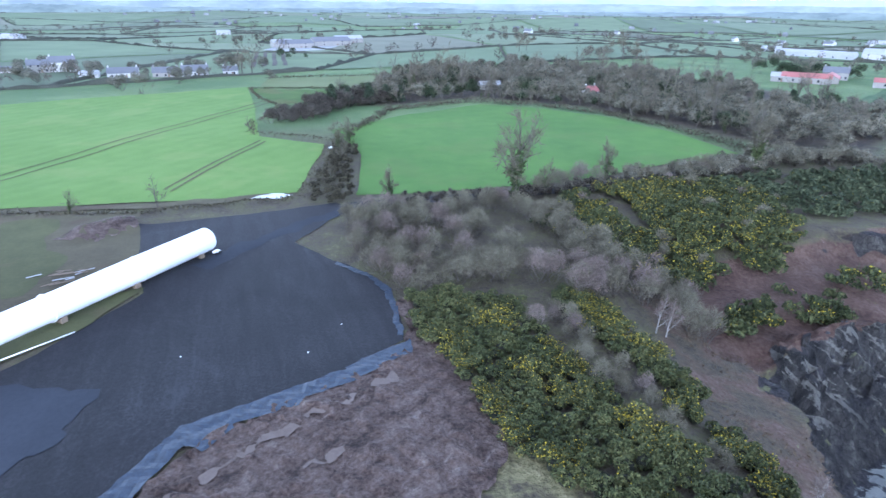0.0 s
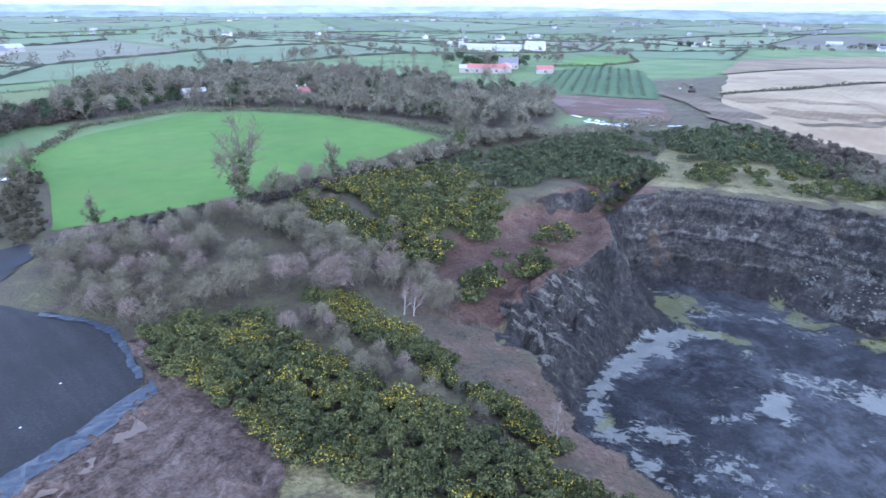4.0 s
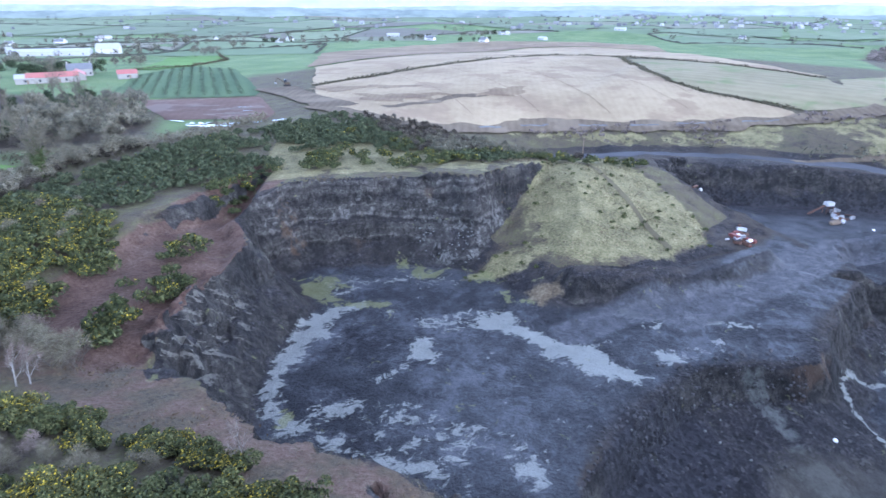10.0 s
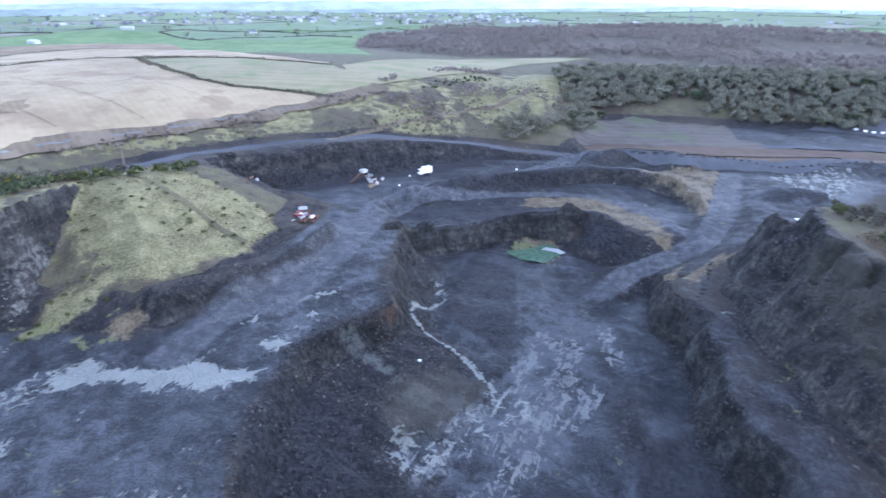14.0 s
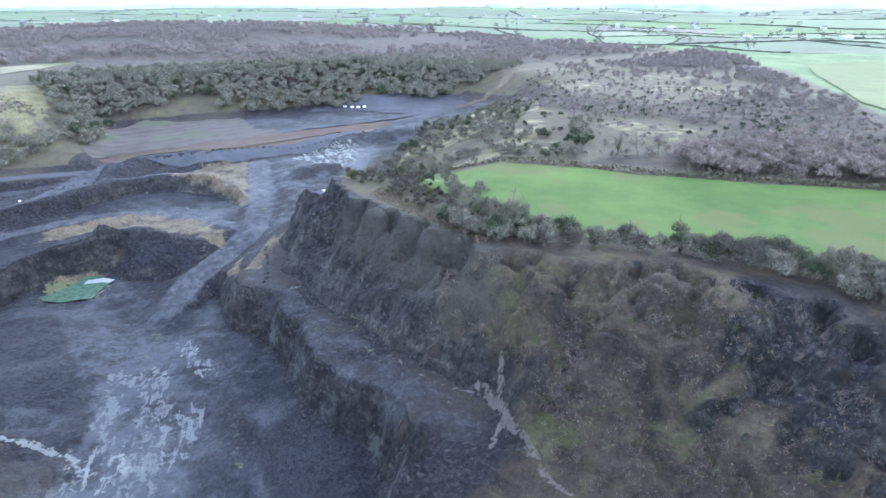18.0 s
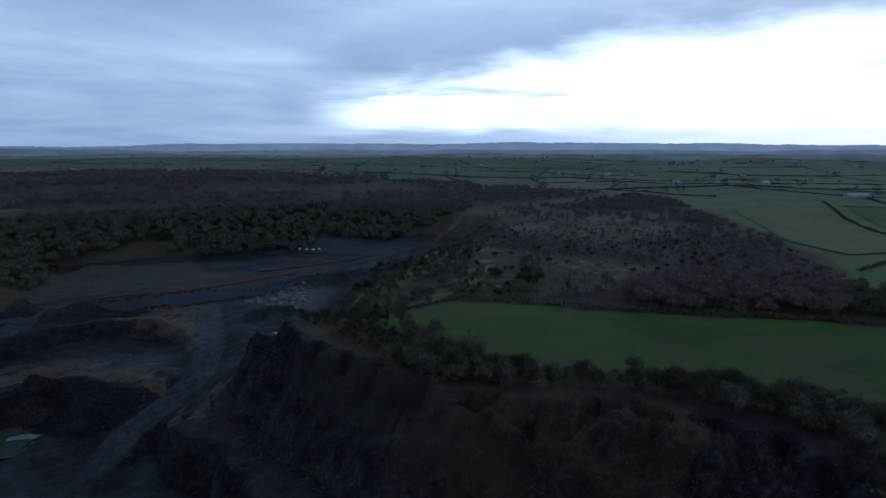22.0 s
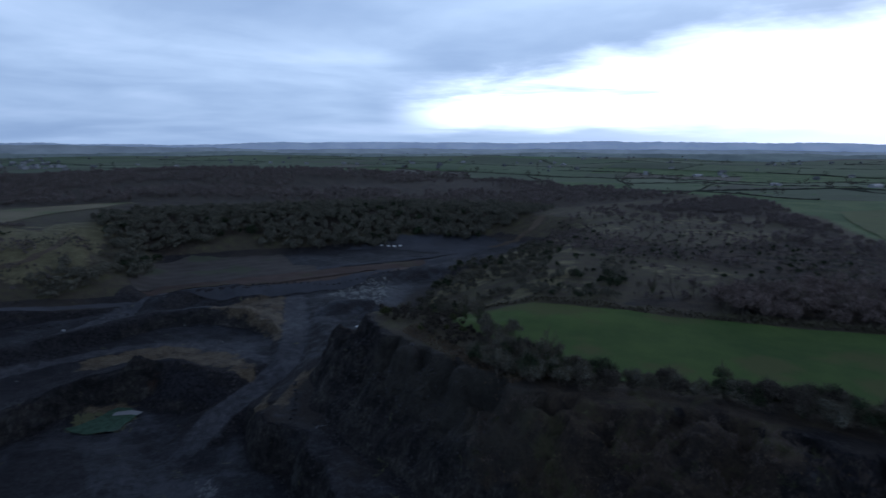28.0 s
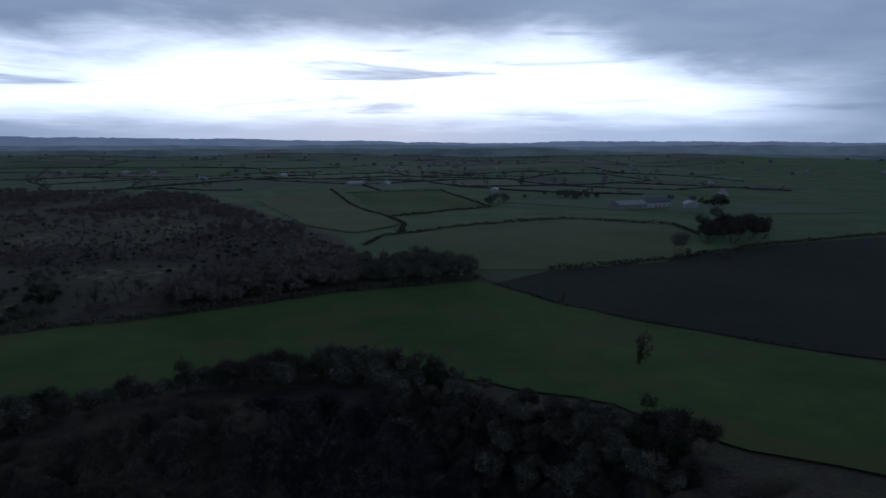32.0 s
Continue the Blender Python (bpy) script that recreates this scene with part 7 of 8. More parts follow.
plant(m_belt, scatter([(-30, 244), (-20, 252), (12, 270), (58, 248), (94, 192), (100, 196), (64, 256), (14, 280), (-22, 262)], 9.0, rng), rng, "bare tree at the front of the belt", "tree", "trees of the belt", 0.6, 1.0)
plant(m_belt, scatter([(60, -168), (28, -178), (-18, -188), (-20, -196), (30, -186), (64, -176)], 7.0, rng), rng, "bare tree at the edge of the wood", "tree", "trees along the wood's edge", 0.5, 0.9)
plant(m_belt, [(x, y, float(ground_z(x, y))) for x, y in ((-58, 118), (-74, 114), (-26, 138), (-27, 160), (-62, 196), (96, 176), (108, 166), (124, 160), (142, 160), (30, -164), (-30, -183), (-72, -150))], rng,
      "small bare hedgerow tree", "tree", "hedgerow trees", 0.35, 0.6)
forget(m_belt)
shrub_stuff("tall_trees", np.array([(x, y, float(ground_z(x, y))) for x, y in ((-12, 308), (-4, 314), (2, 322), (65, 540), (72, 548), (139, 527), (137, 480), (146, 474), (-112, 351), (-108, 356))]), M_TWIG,
            "tall bare trees beside the lanes", 1.3, 1.9, 115, TREES, 0.3, 3.0)
shrub_stuff("hedge_brambles", scatter([(-27.5, 121), (-29, 133), (-31, 172), (-30, 190), (-25, 190), (-23, 150), (-20, 134), (-19, 123)], 2.2, rng, (9, -0.5, 12)), M_HEDGE, "brambles and dead grass along the hedge bank", 0.35, 0.75, 117, FINE, 0.2, 1.8)
shrub_stuff("corner_thicket", scatter([(-62, 204), (-56, 228), (-52, 256), (-36, 280), (-20, 262), (-38, 236), (-48, 212)], 4.0, rng), M_BELT, "dark brown thicket at the fields' corner", 0.9, 1.7, 116, CROWNS, 0.5, 1.4)
shrub_stuff("belt_evergreens", scatter(BELT, 13.0, rng, (30, -0.1, 43)), M_GORSE_DARK, "dark ivy-clad trees in the belt", 1.2, 2.2, 33, CROWNS, 0.55, 1.6)
for x, y in ((143, 252), (136, 226), (156, 229), (128, 214), (148, 238), (-44, 246), (-38, 248), (-30, 252), (-24, 262), (-18, 262), (203, 378), (209, 375), (215, 372), (222, 376), (232, 378)):
    n = 420
    t = rng.uniform(0, 1, n)
    r = np.sqrt(1.03 - t) * rng.uniform(0.3, 1.0, n) * 3.0
    a = rng.uniform(0, 6.28, n)
    p = np.column_stack([np.cos(a) * r, np.sin(a) * r, 0.3 + t * rng.uniform(5.5, 9.0)])
    ob = tagged(new("conifer"), "dark evergreen tree in the belt", "tree", "evergreens in the belt")
    ob.location = (x, y, float(ground_z(x, y)))
    part_mesh("foliage", quad_mesh("foliage", *cards(p, 0.6, rng, 0.4, 0.5), []), M_CONIFER, ob)
    part_mesh("trunk", quad_mesh("trunk", *ribbons(np.array([[0, 0, -0.2], [0, 0, -0.2]]), np.array([[0, 0, 6.0], [0, 0.05, 6.0]]), 0.2), []), M_BARK, ob)
gx, gy = np.meshgrid(np.arange(-90, 91, 5.5), np.arange(-90, 91, 2.4))
gx, gy = 235 + gx * 0.75 + gy * 0.66 + rng.normal(size=gx.shape) * 0.3, 275 - gx * 0.66 + gy * 0.75 + rng.normal(size=gx.shape) * 0.3
keep = inside_of(gx, gy, FIELDS["orchard"]) < -3
orchard = np.column_stack([gx[keep], gy[keep], ground_z(gx[keep], gy[keep])])
shrub_stuff("young_trees", orchard, M_CONIFER, "rows of small young trees", 0.42, 0.7, 14, SHRUBS, 0.09, 3.0)

# ---- the tower section and the yard ----
def box(bm, size, at=(0, 0, 0), turn=0.0, bevel=0.0):
    made = bmesh.ops.create_cube(bm, size=1.0, matrix=Matrix.Translation(at) @ Matrix.Rotation(turn, 4, "Z") @ Matrix.Diagonal((*size, 1)))
    if bevel:
        edges = list({e for v in made["verts"] for e in v.link_edges})
        bmesh.ops.bevel(bm, geom=edges, offset=bevel, segments=1, affect="EDGES")


def boxed(name, size, at, mat, parent, label="", turn=0.0, bevel=0.02):
    bm = bmesh.new()
    box(bm, size, at, turn, bevel)
    return part(name, bm, mat, parent, label)


def lathe(profile, segments=40):
    """A body of revolution about x; profile: (x, radius)."""
    bm = bmesh.new()
    rings = [[bm.verts.new((x, r * math.cos(a), r * math.sin(a))) for a in (2 * math.pi * k / segments for k in range(segments))] for x, r in profile]
    for a, b in zip(rings, rings[1:]):
        for k in range(segments):
            bm.faces.new((a[k], a[k - 1], b[k - 1], b[k]))
    bm.faces.new(rings[0])
    bm.faces.new(rings[-1][::-1])
    bmesh.ops.recalc_face_normals(bm, faces=bm.faces)
    for f in bm.faces:
        f.smooth = len(f.verts) == 4
    return bm


def tower_section():
    ob = new("turbine_tower")
    shell = part("shell", lathe([(0, 1.55), (0.1, 1.85), (0.35, 1.98), (14, 1.98), (28, 1.85), (42, 1.72), (42.2, 1.6)]), M_WHITE, ob)
    for x in (14.0, 28.0):
        part("flange", lathe([(x - 0.12, 1.9), (x - 0.1, 2.04), (x + 0.1, 2.04), (x + 0.12, 1.85)]), M_WHITE, ob, "white bolted flange ring")
    part("end_plate", lathe([(-0.06, 1.5), (0.02, 1.52)]), M_PALEROOF, shell, "pale end plate")
    for x in (3.0, 15.5, 27.0, 39.0):
        boxed("cradle", (0.9, 2.9, 0.75), (x, 0, -1.83), M_WOOD, ob, "timber cradle under the tower")
    a = Vector((-39.3, 95.2))
    b = Vector((-54.8, 62.0))
    ob.matrix_world = Matrix.Translation((a.x, a.y, float(ground_z(a.x, a.y)) + 2.25)) @ Matrix.Rotation(math.atan2(b.y - a.y, b.x - a.x), 4, "Z")
    tagged(ob, "long white steel wind-turbine tower section lying in timber cradles", "tower section")


tower_section()
lamp = tagged(new("trailer_hitch"), "small white steel dolly at the tower's end", "dolly")
boxed("frame", (1.1, 0.7, 0.35), (0, 0, 0.5), M_WHITE, lamp)
for sx in (-0.4, 0.4):
    for sy in (-0.4, 0.4):
        w = part("wheel", lathe([(-0.09, 0.2), (-0.07, 0.27), (0.07, 0.27), (0.09, 0.2)], 14), M_TYRE, lamp, "black rubber wheel")
        w.matrix_basis = Matrix.Translation((sx, sy, 0.27)) @ Matrix.Rotation(radians(90), 4, "Z")
lamp.location = (-37.6, 93.6, float(ground_z(-37.6, 93.6)) + 0.1)
lamp.rotation_euler = (0, 0, 1.1)
pole = tagged(new("steel_pole"), "long white pole lying on the yard's edge", "pole")
part("shaft", lathe([(0, 0.09), (8.5, 0.07)], 12), M_WHITE, pole)
part("foot_plate", lathe([(-0.05, 0.2), (0.0, 0.2)], 12), M_STEEL, pole)
pole.matrix_world = Matrix.Translation((-52, 61, float(ground_z(-52, 61)) + 0.32)) @ Matrix.Rotation(math.atan2(8, 6), 4, "Z")
crate = tagged(new("pallet_stack"), "pale pallets stacked behind the tower", "pallets")
for k in range(4):
    boxed("pallet", (1.2, 1.0, 0.13), (0, 0, 0.08 + 0.16 * k), M_WOOD if k else M_PALEROOF, crate, turn=0.05 * k)
crate.location = (-54.5, 78, float(ground_z(-54.5, 78)) + 0.08)


boards = tagged(new("timber_pile"), "weathered boards strewn beside the tower section", "boards")
rng = np.random.default_rng(31)
for k in range(14):
    x, y = -57.5 + rng.normal() * 2.2, 84.5 + rng.normal() * 2.4
    plank = boxed("board", (rng.uniform(1.2, 3.4), 0.2, 0.06), (0, 0, 0), (M_WOOD, M_PALEROOF, M_WOOD)[k % 3], boards, bevel=0.0)
    plank.matrix_basis = Matrix.Translation((x, y, float(ground_z(x, y)) + 0.22 + 0.01 * k)) @ Matrix.Rotation(rng.normal() * 0.35 + 0.9, 4, "Z")
for k, (x, y) in enumerate(((-13, 70), (-16, 63), (-31, 62), (-44, 46))):
    ob = tagged(new("paper_scrap"), "small scrap of white wrapping on the yard", "litter", "litter on the yard")
    bm = bmesh.new()
    box(bm, (0.22, 0.16, 0.04), (0, 0, 0), 0.7 * k, 0.015)
    part("sheet", bm, M_WHITE, ob)
    ob.location = (x, y, float(ground_z(x, y)) + 0.2)


# ---- quarry floor: rocks, scrap, a truck ----
def rock_mesh(seed):
    bm = bmesh.new()
    bmesh.ops.create_icosphere(bm, subdivisions=1, radius=0.5)
    for v in bm.verts:
        v.co *= 0.75 + 0.55 * noise.noise(v.co * 2.0 + Vector((seed * 3.1, 0, 0)))
        v.co.z *= 0.8
    me = bpy.data.meshes.new("boulder")
    bm.to_mesh(me)
    bm.free()
    return me


ROCKS = [rock_mesh(k) for k in range(5)]
for me in ROCKS:
    me.materials.append(M_STONE)
rng = np.random.default_rng(44)
for k, t in enumerate(np.linspace(0, 1, 16)):
    x, y = 98 + 17 * t + rng.normal() * 0.7, 9 - 19 * t + rng.normal() * 0.7
    ob = tagged(new("boulder", ROCKS[k % 5]), "dark basalt boulder on the crest above the pit", "boulder", "boulders on the crest")
    s = rng.uniform(0.8, 1.7)
    ob.scale = (s, s, s)
    ob.location = (x, y, float(ground_z(x, y)) + 0.22 * s)
    ob.rotation_euler = (0, 0, rng.uniform(0, 6))


def rubble(name, spots, low, high, label, sink=0.12, stone=M_STONE):
    pieces = []
    for me in ROCKS:
        v = np.empty(len(me.vertices) * 3)
        me.vertices.foreach_get("co", v)
        f = np.empty(len(me.polygons) * 3, int)
        me.polygons.foreach_get("vertices", f)
        pieces.append((v.reshape(-1, 3), f.reshape(-1, 3)))
    v, f = planted(pieces, spots, low, high, np.random.default_rng(9), -sink)
    tagged(new(name, quad_mesh(name, v, f, [stone])), label, "rubble", kind="stuff")


rubble("rubble", np.concatenate([scatter([(58, 12), (84, 10), (100, 4), (112, -14), (104, -22), (90, -12), (74, -4), (60, 0)], 1.7, rng, (7, 0.05, 3)),
                                 scatter([(50, 72), (60, 80), (76, 84), (90, 96), (96, 94), (80, 76), (62, 72)], 1.3, rng, (8, -0.1, 4)),
                                 scatter([(112, 104), (124, 84), (130, 62), (126, 62), (118, 82), (106, 100)], 1.3, rng, (8, -0.1, 5)),
                                 scatter([(96, -96), (74, -90), (50, -84), (50, -78), (78, -84), (100, -92)], 1.3, rng, (8, -0.2, 6)),
                                 scatter([(140, -32), (160, -38), (168, -60), (164, -60), (156, -42), (140, -36)], 1.4, rng, (8, -0.2, 7))]), 0.2, 1.0,
       "broken basalt below the quarry walls")


CLIFF = [(112, -80), (98, -78), (84, -72), (71, -64.5), (58, -64), (47, -58), (42, -46)]
rubble("cliff_rocks", np.concatenate([scatter(strip(CLIFF, 4.5), 0.85, rng, (6, -0.25, 27)), scatter(strip([(108, -91), (79, -83), (54, -77)], 6.0), 0.95, rng, (6, -0.1, 28)), scatter([(104, -98), (96, -92), (78, -87), (56, -80), (52, -86), (72, -95), (94, -104)], 1.25, rng, (7, -0.2, 29)),
                                      scatter(strip([(56, 6), (66, 11), (84, 9), (98, 3), (106, -5), (112, -15)], 7.0), 1.15, rng, (7, -0.2, 30))]), 0.25, 0.95, "angular basalt blocks on the broken rock faces", 0.15)
rubble("pale_rubble", np.concatenate([scatter([(126, 76), (131, 66), (130, 56), (124, 52), (121, 62), (120, 72)], 1.0, rng, (6, -0.2, 8)), scatter([(70, 14), (84, 10), (98, 4), (104, -6), (96, -14), (80, -2)], 3.4, rng, (6, -0.1, 18))]), 0.2, 0.8, "pale weathered rock fallen from the far wall", 0.12, M_PALESTONE)
for line, gap in (([(222, -119), (200, -152), (184, -174), (174, -208)], 2.6), ([(221, -74), (217, -90), (209, -106)], 2.6), ([(104, -84), (112, -92), (122, -100)], 2.2)):
    for (ax, ay), (bx, by) in zip(line, line[1:]):
        n = int(math.hypot(bx - ax, by - ay) / gap)
        for k in range(n):
            x, y = ax + (bx - ax) * (k + rng.uniform(-0.2, 0.2)) / n + rng.normal() * 0.25, ay + (by - ay) * k / n + rng.normal() * 0.25
            s = rng.uniform(0.9, 1.7)
            ob = tagged(new("boulder", ROCKS[rng.integers(5)]), "dark stone in a row beside the haul road", "boulder", "stones along the haul roads")
            ob.scale = (s * 1.2, s, s * 0.9)
            ob.location = (x, y, float(ground_z(x, y)) + 0.25 * s)
            ob.rotation_euler = (0, 0, rng.uniform(0, 6))


post = tagged(new("wooden_pole"), "tall weathered wooden pole behind the grass mound", "pole")
shaft = part("shaft", lathe([(-0.5, 0.16), (8.0, 0.11)], 10), M_WOOD, post)
shaft.matrix_basis = Matrix.Rotation(radians(-90), 4, "Y")
boxed("cap", (0.26, 0.26, 0.08), (0, 0, 8.02), M_STEEL, post)
post.location = (199, 52, float(ground_z(199, 52)))


def truck():
    ob = tagged(new("box_truck"), "white box truck parked on the works ground", "truck")
    boxed("cargo_box", (3.6, 2.1, 2.1), (-0.6, 0, 1.85), M_WHITE, ob)
    cab = boxed("cab", (1.5, 2.0, 1.8), (2.0, 0, 1.35), M_WHITE, ob, bevel=0.15)
    boxed("windscreen", (0.06, 1.7, 0.65), (2.74, 0, 1.75), M_GLASS, cab)
    boxed("chassis", (4.9, 0.9, 0.25), (0.1, 0, 0.62), M_STEEL, ob)
    for x in (-1.5, 1.9):
        for y in (-0.95, 0.95):
            w = part("wheel", lathe([(-0.13, 0.3), (-0.1, 0.42), (0.1, 0.42), (0.13, 0.3)], 18), M_TYRE, ob)
            w.matrix_basis = Matrix.Translation((x, y, 0.42)) @ Matrix.Rotation(radians(90), 4, "Z")
            hub = part("rim", lathe([(-0.14, 0.22), (0.14, 0.22)], 12), M_STEEL, w)
    ob.location = (213, -45, float(ground_z(213, -45)) + 0.05)
    ob.rotation_euler = (0, 0, 1.9)


truck()


def scrap_heap(x, y, n, spread, label, mats, seed):
    rng = np.random.default_rng(seed)
    ob = tagged(new("scrap_heap"), label, "scrap heap")
    for _ in range(n):
        px, py = rng.normal() * spread, rng.normal() * spread * 0.5
        size = (rng.uniform(0.6, 3.2), rng.uniform(0.4, 1.6), rng.uniform(0.15, 1.1))
        lift = float(ground_z(x + px, y + py) - ground_z(x, y))
        piece = boxed(("panel", "girder", "tank", "drum")[rng.integers(4)], size, (0, 0, 0), mats[rng.integers(len(mats))], ob, bevel=0.06)
        piece.matrix_basis = Matrix.Translation((px, py, lift + size[2] * 0.5 + 0.05)) @ Euler((rng.normal() * 0.2, rng.normal() * 0.2, rng.uniform(0, 6.28))).to_matrix().to_4x4()
    ob.location = (x, y, float(ground_z(x, y)))


scrap_heap(173, 0, 26, 3.6, "long heap of white, red and rusty scrap metal", [M_WHITE, M_RUST, M_RED, M_STEEL, M_RUST], 1)
scrap_heap(194, 15, 14, 2.0, "heap of scrap and pale drums by the bank", [M_WHITE, M_RUST, M_STEEL, M_RUST], 2)
scrap_heap(207, -25, 20, 2.4, "heap of rusty machinery and pale panels", [M_PALEROOF, M_RUST, M_RUST, M_STEEL, M_WOOD], 3)


def crusher():
    ob = tagged(new("screening_machine"), "old rusty screening machine with a raised hopper", "machine")
    boxed("hopper", (2.6, 2.0, 1.2), (0, 0, 3.2), M_PALEROOF, ob, "pale steel hopper", bevel=0.2)
    for x in (-1.1, 1.1):
        for y in (-0.8, 0.8):
            boxed("leg", (0.18, 0.18, 2.7), (x, y, 1.3), M_RUST, ob)
    arm = boxed("conveyor", (6.0, 0.8, 0.25), (0, 0, 0), M_RUST, ob)
    arm.matrix_basis = Matrix.Translation((3.8, 0, 1.55)) @ Matrix.Rotation(radians(26), 4, "Y")
    boxed("engine_box", (1.6, 1.2, 1.0), (-2.0, 0, 0.6), M_STEEL, ob)
    ob.location = (211, -22, float(ground_z(211, -22)))
    ob.rotation_euler = (0, 0, 2.2)


crusher()
for x, y in ((236, -262), (233, -264.5), (230.5, -267), (228, -269.5)):
    ob = tagged(new("concrete_block"), "white-painted concrete block beside the hardstanding", "block", "row of white blocks")
    boxed("block", (1.7, 1.0, 1.1), (0, 0, 0.5), M_WHITE, ob, bevel=0.06)
    boxed("lifting_eye", (0.3, 0.08, 0.16), (0, 0, 1.1), M_STEEL, ob)
    ob.location = (x, y, float(ground_z(x, y)))
    ob.rotation_euler = (0, 0, 0.8)
for k, (x, y) in enumerate(((212, -39), (200, -33), (211, -80), (103, -20))):
    ob = tagged(new("white_sack"), "white bulk sack lying on the stone", "sack", "white bulk sacks")
    bm = bmesh.new()
    bmesh.ops.create_icosphere(bm, subdivisions=2, radius=0.75)
    for v in bm.verts:
        v.co = Vector((v.co.x, v.co.y * 0.8, max(v.co.z, -0.35) * 0.7)) * (1 + 0.15 * noise.noise(v.co * 2 + Vector((k, 0, 0))))
    part("bag", bm, M_WHITE, ob)
    boxed("strap", (0.9, 0.06, 0.05), (0, 0, 0.5), M_PALEROOF, ob)
    ob.location = (x, y, float(ground_z(x, y)) + 0.14)
    ob.scale = (0.65, 0.65, 0.65)


def digger(x, y, turn):
    ob = tagged(new("excavator"), "yellow excavator working at the field's edge", "excavator")
    boxed("body", (2.6, 2.2, 1.1), (0, 0, 1.5), M_OCHRE, ob, bevel=0.1)
    boxed("cab", (1.2, 1.0, 1.4), (0.7, 0.6, 2.6), M_GLASS, ob, bevel=0.1)
    for s in (-1, 1):
        boxed("track", (3.4, 0.55, 0.8), (0, s * 1.1, 0.42), M_TYRE, ob, bevel=0.25)
    boom = boxed("boom", (3.8, 0.35, 0.45), (0, 0, 0), M_OCHRE, ob)
    boom.matrix_basis = Matrix.Translation((2.7, 0, 3.0)) @ Matrix.Rotation(radians(-35), 4, "Y")
    stick = boxed("stick", (2.6, 0.28, 0.3), (0, 0, 0), M_OCHRE, ob)
    stick.matrix_basis = Matrix.Translation((4.8, 0, 3.0)) @ Matrix.Rotation(radians(60), 4, "Y")
    boxed("bucket", (0.8, 0.9, 0.7), (5.4, 0, 1.7), M_STEEL, ob, bevel=0.12)
    ob.location = (x, y, float(ground_z(x, y)) + 0.2)
    ob.rotation_euler = (0, 0, turn)


digger(234, 210, 2.4)


# ---- farms and houses ----
def house(x, y, long, wide, tall, turn, wall, roof, label, pitch=0.75, windows=3, chimney=True, name="house", category="house", group=""):
    ob = tagged(new(name), label, category, group)
    boxed("wall", (long, wide, tall + 0.8), (0, 0, tall / 2 - 0.4), wall, ob, bevel=0.0)
    rise = wide * 0.5 * pitch
    bm = bmesh.new()
    a, b, e = long / 2 + 0.25, wide / 2 + 0.3, 0.16
    prof = [(-b, tall - 0.2), (0, tall + rise), (b, tall - 0.2), (b, tall - 0.2 + e), (0, tall + rise + e), (-b, tall - 0.2 + e)]
    ends = [[bm.verts.new((s * a, py, pz)) for py, pz in prof] for s in (-1, 1)]
    for k in range(6):
        bm.faces.new((ends[0][k], ends[0][k - 1], ends[1][k - 1], ends[1][k]))
    bm.faces.new(ends[0])
    bm.faces.new(ends[1][::-1])
    bmesh.ops.recalc_face_normals(bm, faces=bm.faces)
    top = part("roof", bm, roof, ob)
    for s in (-1, 1):
        bm = bmesh.new()
        g = [bm.verts.new((s * (long / 2 - d), py, pz)) for d in (0.0, 0.2) for py, pz in ((-wide / 2, tall - 0.02), (wide / 2, tall - 0.02), (0, tall + rise - 0.05))]
        bm.faces.new(g[:3]), bm.faces.new(g[3:][::-1])
        for k in range(3):
            bm.faces.new((g[k], g[(k + 2) % 3], g[3 + (k + 2) % 3], g[3 + k]))
        bmesh.ops.recalc_face_normals(bm, faces=bm.faces)
        part("gable", bm, wall, ob)
    if chimney:
        for s in (-1, 1):
            boxed("chimney", (0.7, 0.55, 1.5), (s * (long / 2 - 0.7), 0, tall + rise + 0.3), wall, top, bevel=0.03)
    for side in (-1, 1):
        for k in range(windows):
            px = (k + 0.5) / windows * long - long / 2
            for level in range(2 if tall > 4.2 else 1):
                boxed("window", (1.0, 0.1, 1.15), (px, side * (wide / 2 + 0.02), 1.5 + 2.6 * level), M_GLASS, ob, bevel=0.0)
        boxed("door", (0.95, 0.1, 2.05), (long * 0.12, side * (wide / 2 + 0.03), 1.03), M_WOOD, ob, bevel=0.0)
    ob.location = (x, y, float(ground_z(x, y)))
    ob.rotation_euler = (0, 0, turn)
    return ob


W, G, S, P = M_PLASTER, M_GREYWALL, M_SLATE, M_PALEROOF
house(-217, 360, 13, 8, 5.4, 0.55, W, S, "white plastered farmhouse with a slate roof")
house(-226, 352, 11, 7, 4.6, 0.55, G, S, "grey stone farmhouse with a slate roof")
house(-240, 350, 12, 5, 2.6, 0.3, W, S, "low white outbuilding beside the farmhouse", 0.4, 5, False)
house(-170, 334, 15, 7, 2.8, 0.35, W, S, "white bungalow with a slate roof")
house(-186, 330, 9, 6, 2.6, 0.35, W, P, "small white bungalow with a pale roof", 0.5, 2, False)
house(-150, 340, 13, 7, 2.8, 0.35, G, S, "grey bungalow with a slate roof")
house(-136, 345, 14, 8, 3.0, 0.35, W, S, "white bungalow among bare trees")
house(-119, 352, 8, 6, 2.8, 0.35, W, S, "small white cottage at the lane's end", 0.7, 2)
house(198, 340, 24, 8, 3.2, -0.55, G, M_REDROOF, "long barn with a red sheet roof", 0.5, 2, False, "barn", "barn")
house(214, 344, 16, 8, 3.0, 1.0, G, M_REDROOF, "barn with a faded red roof", 0.5, 2, False, "barn", "barn")
house(229, 322, 10, 7, 3.0, -0.55, G, M_REDROOF, "small red-roofed farm shed", 0.5, 1, False, "barn", "barn")
house(226, 360, 13, 7, 4.2, -0.55, G, S, "two-storey farmhouse behind the red barns", 0.8, 5)
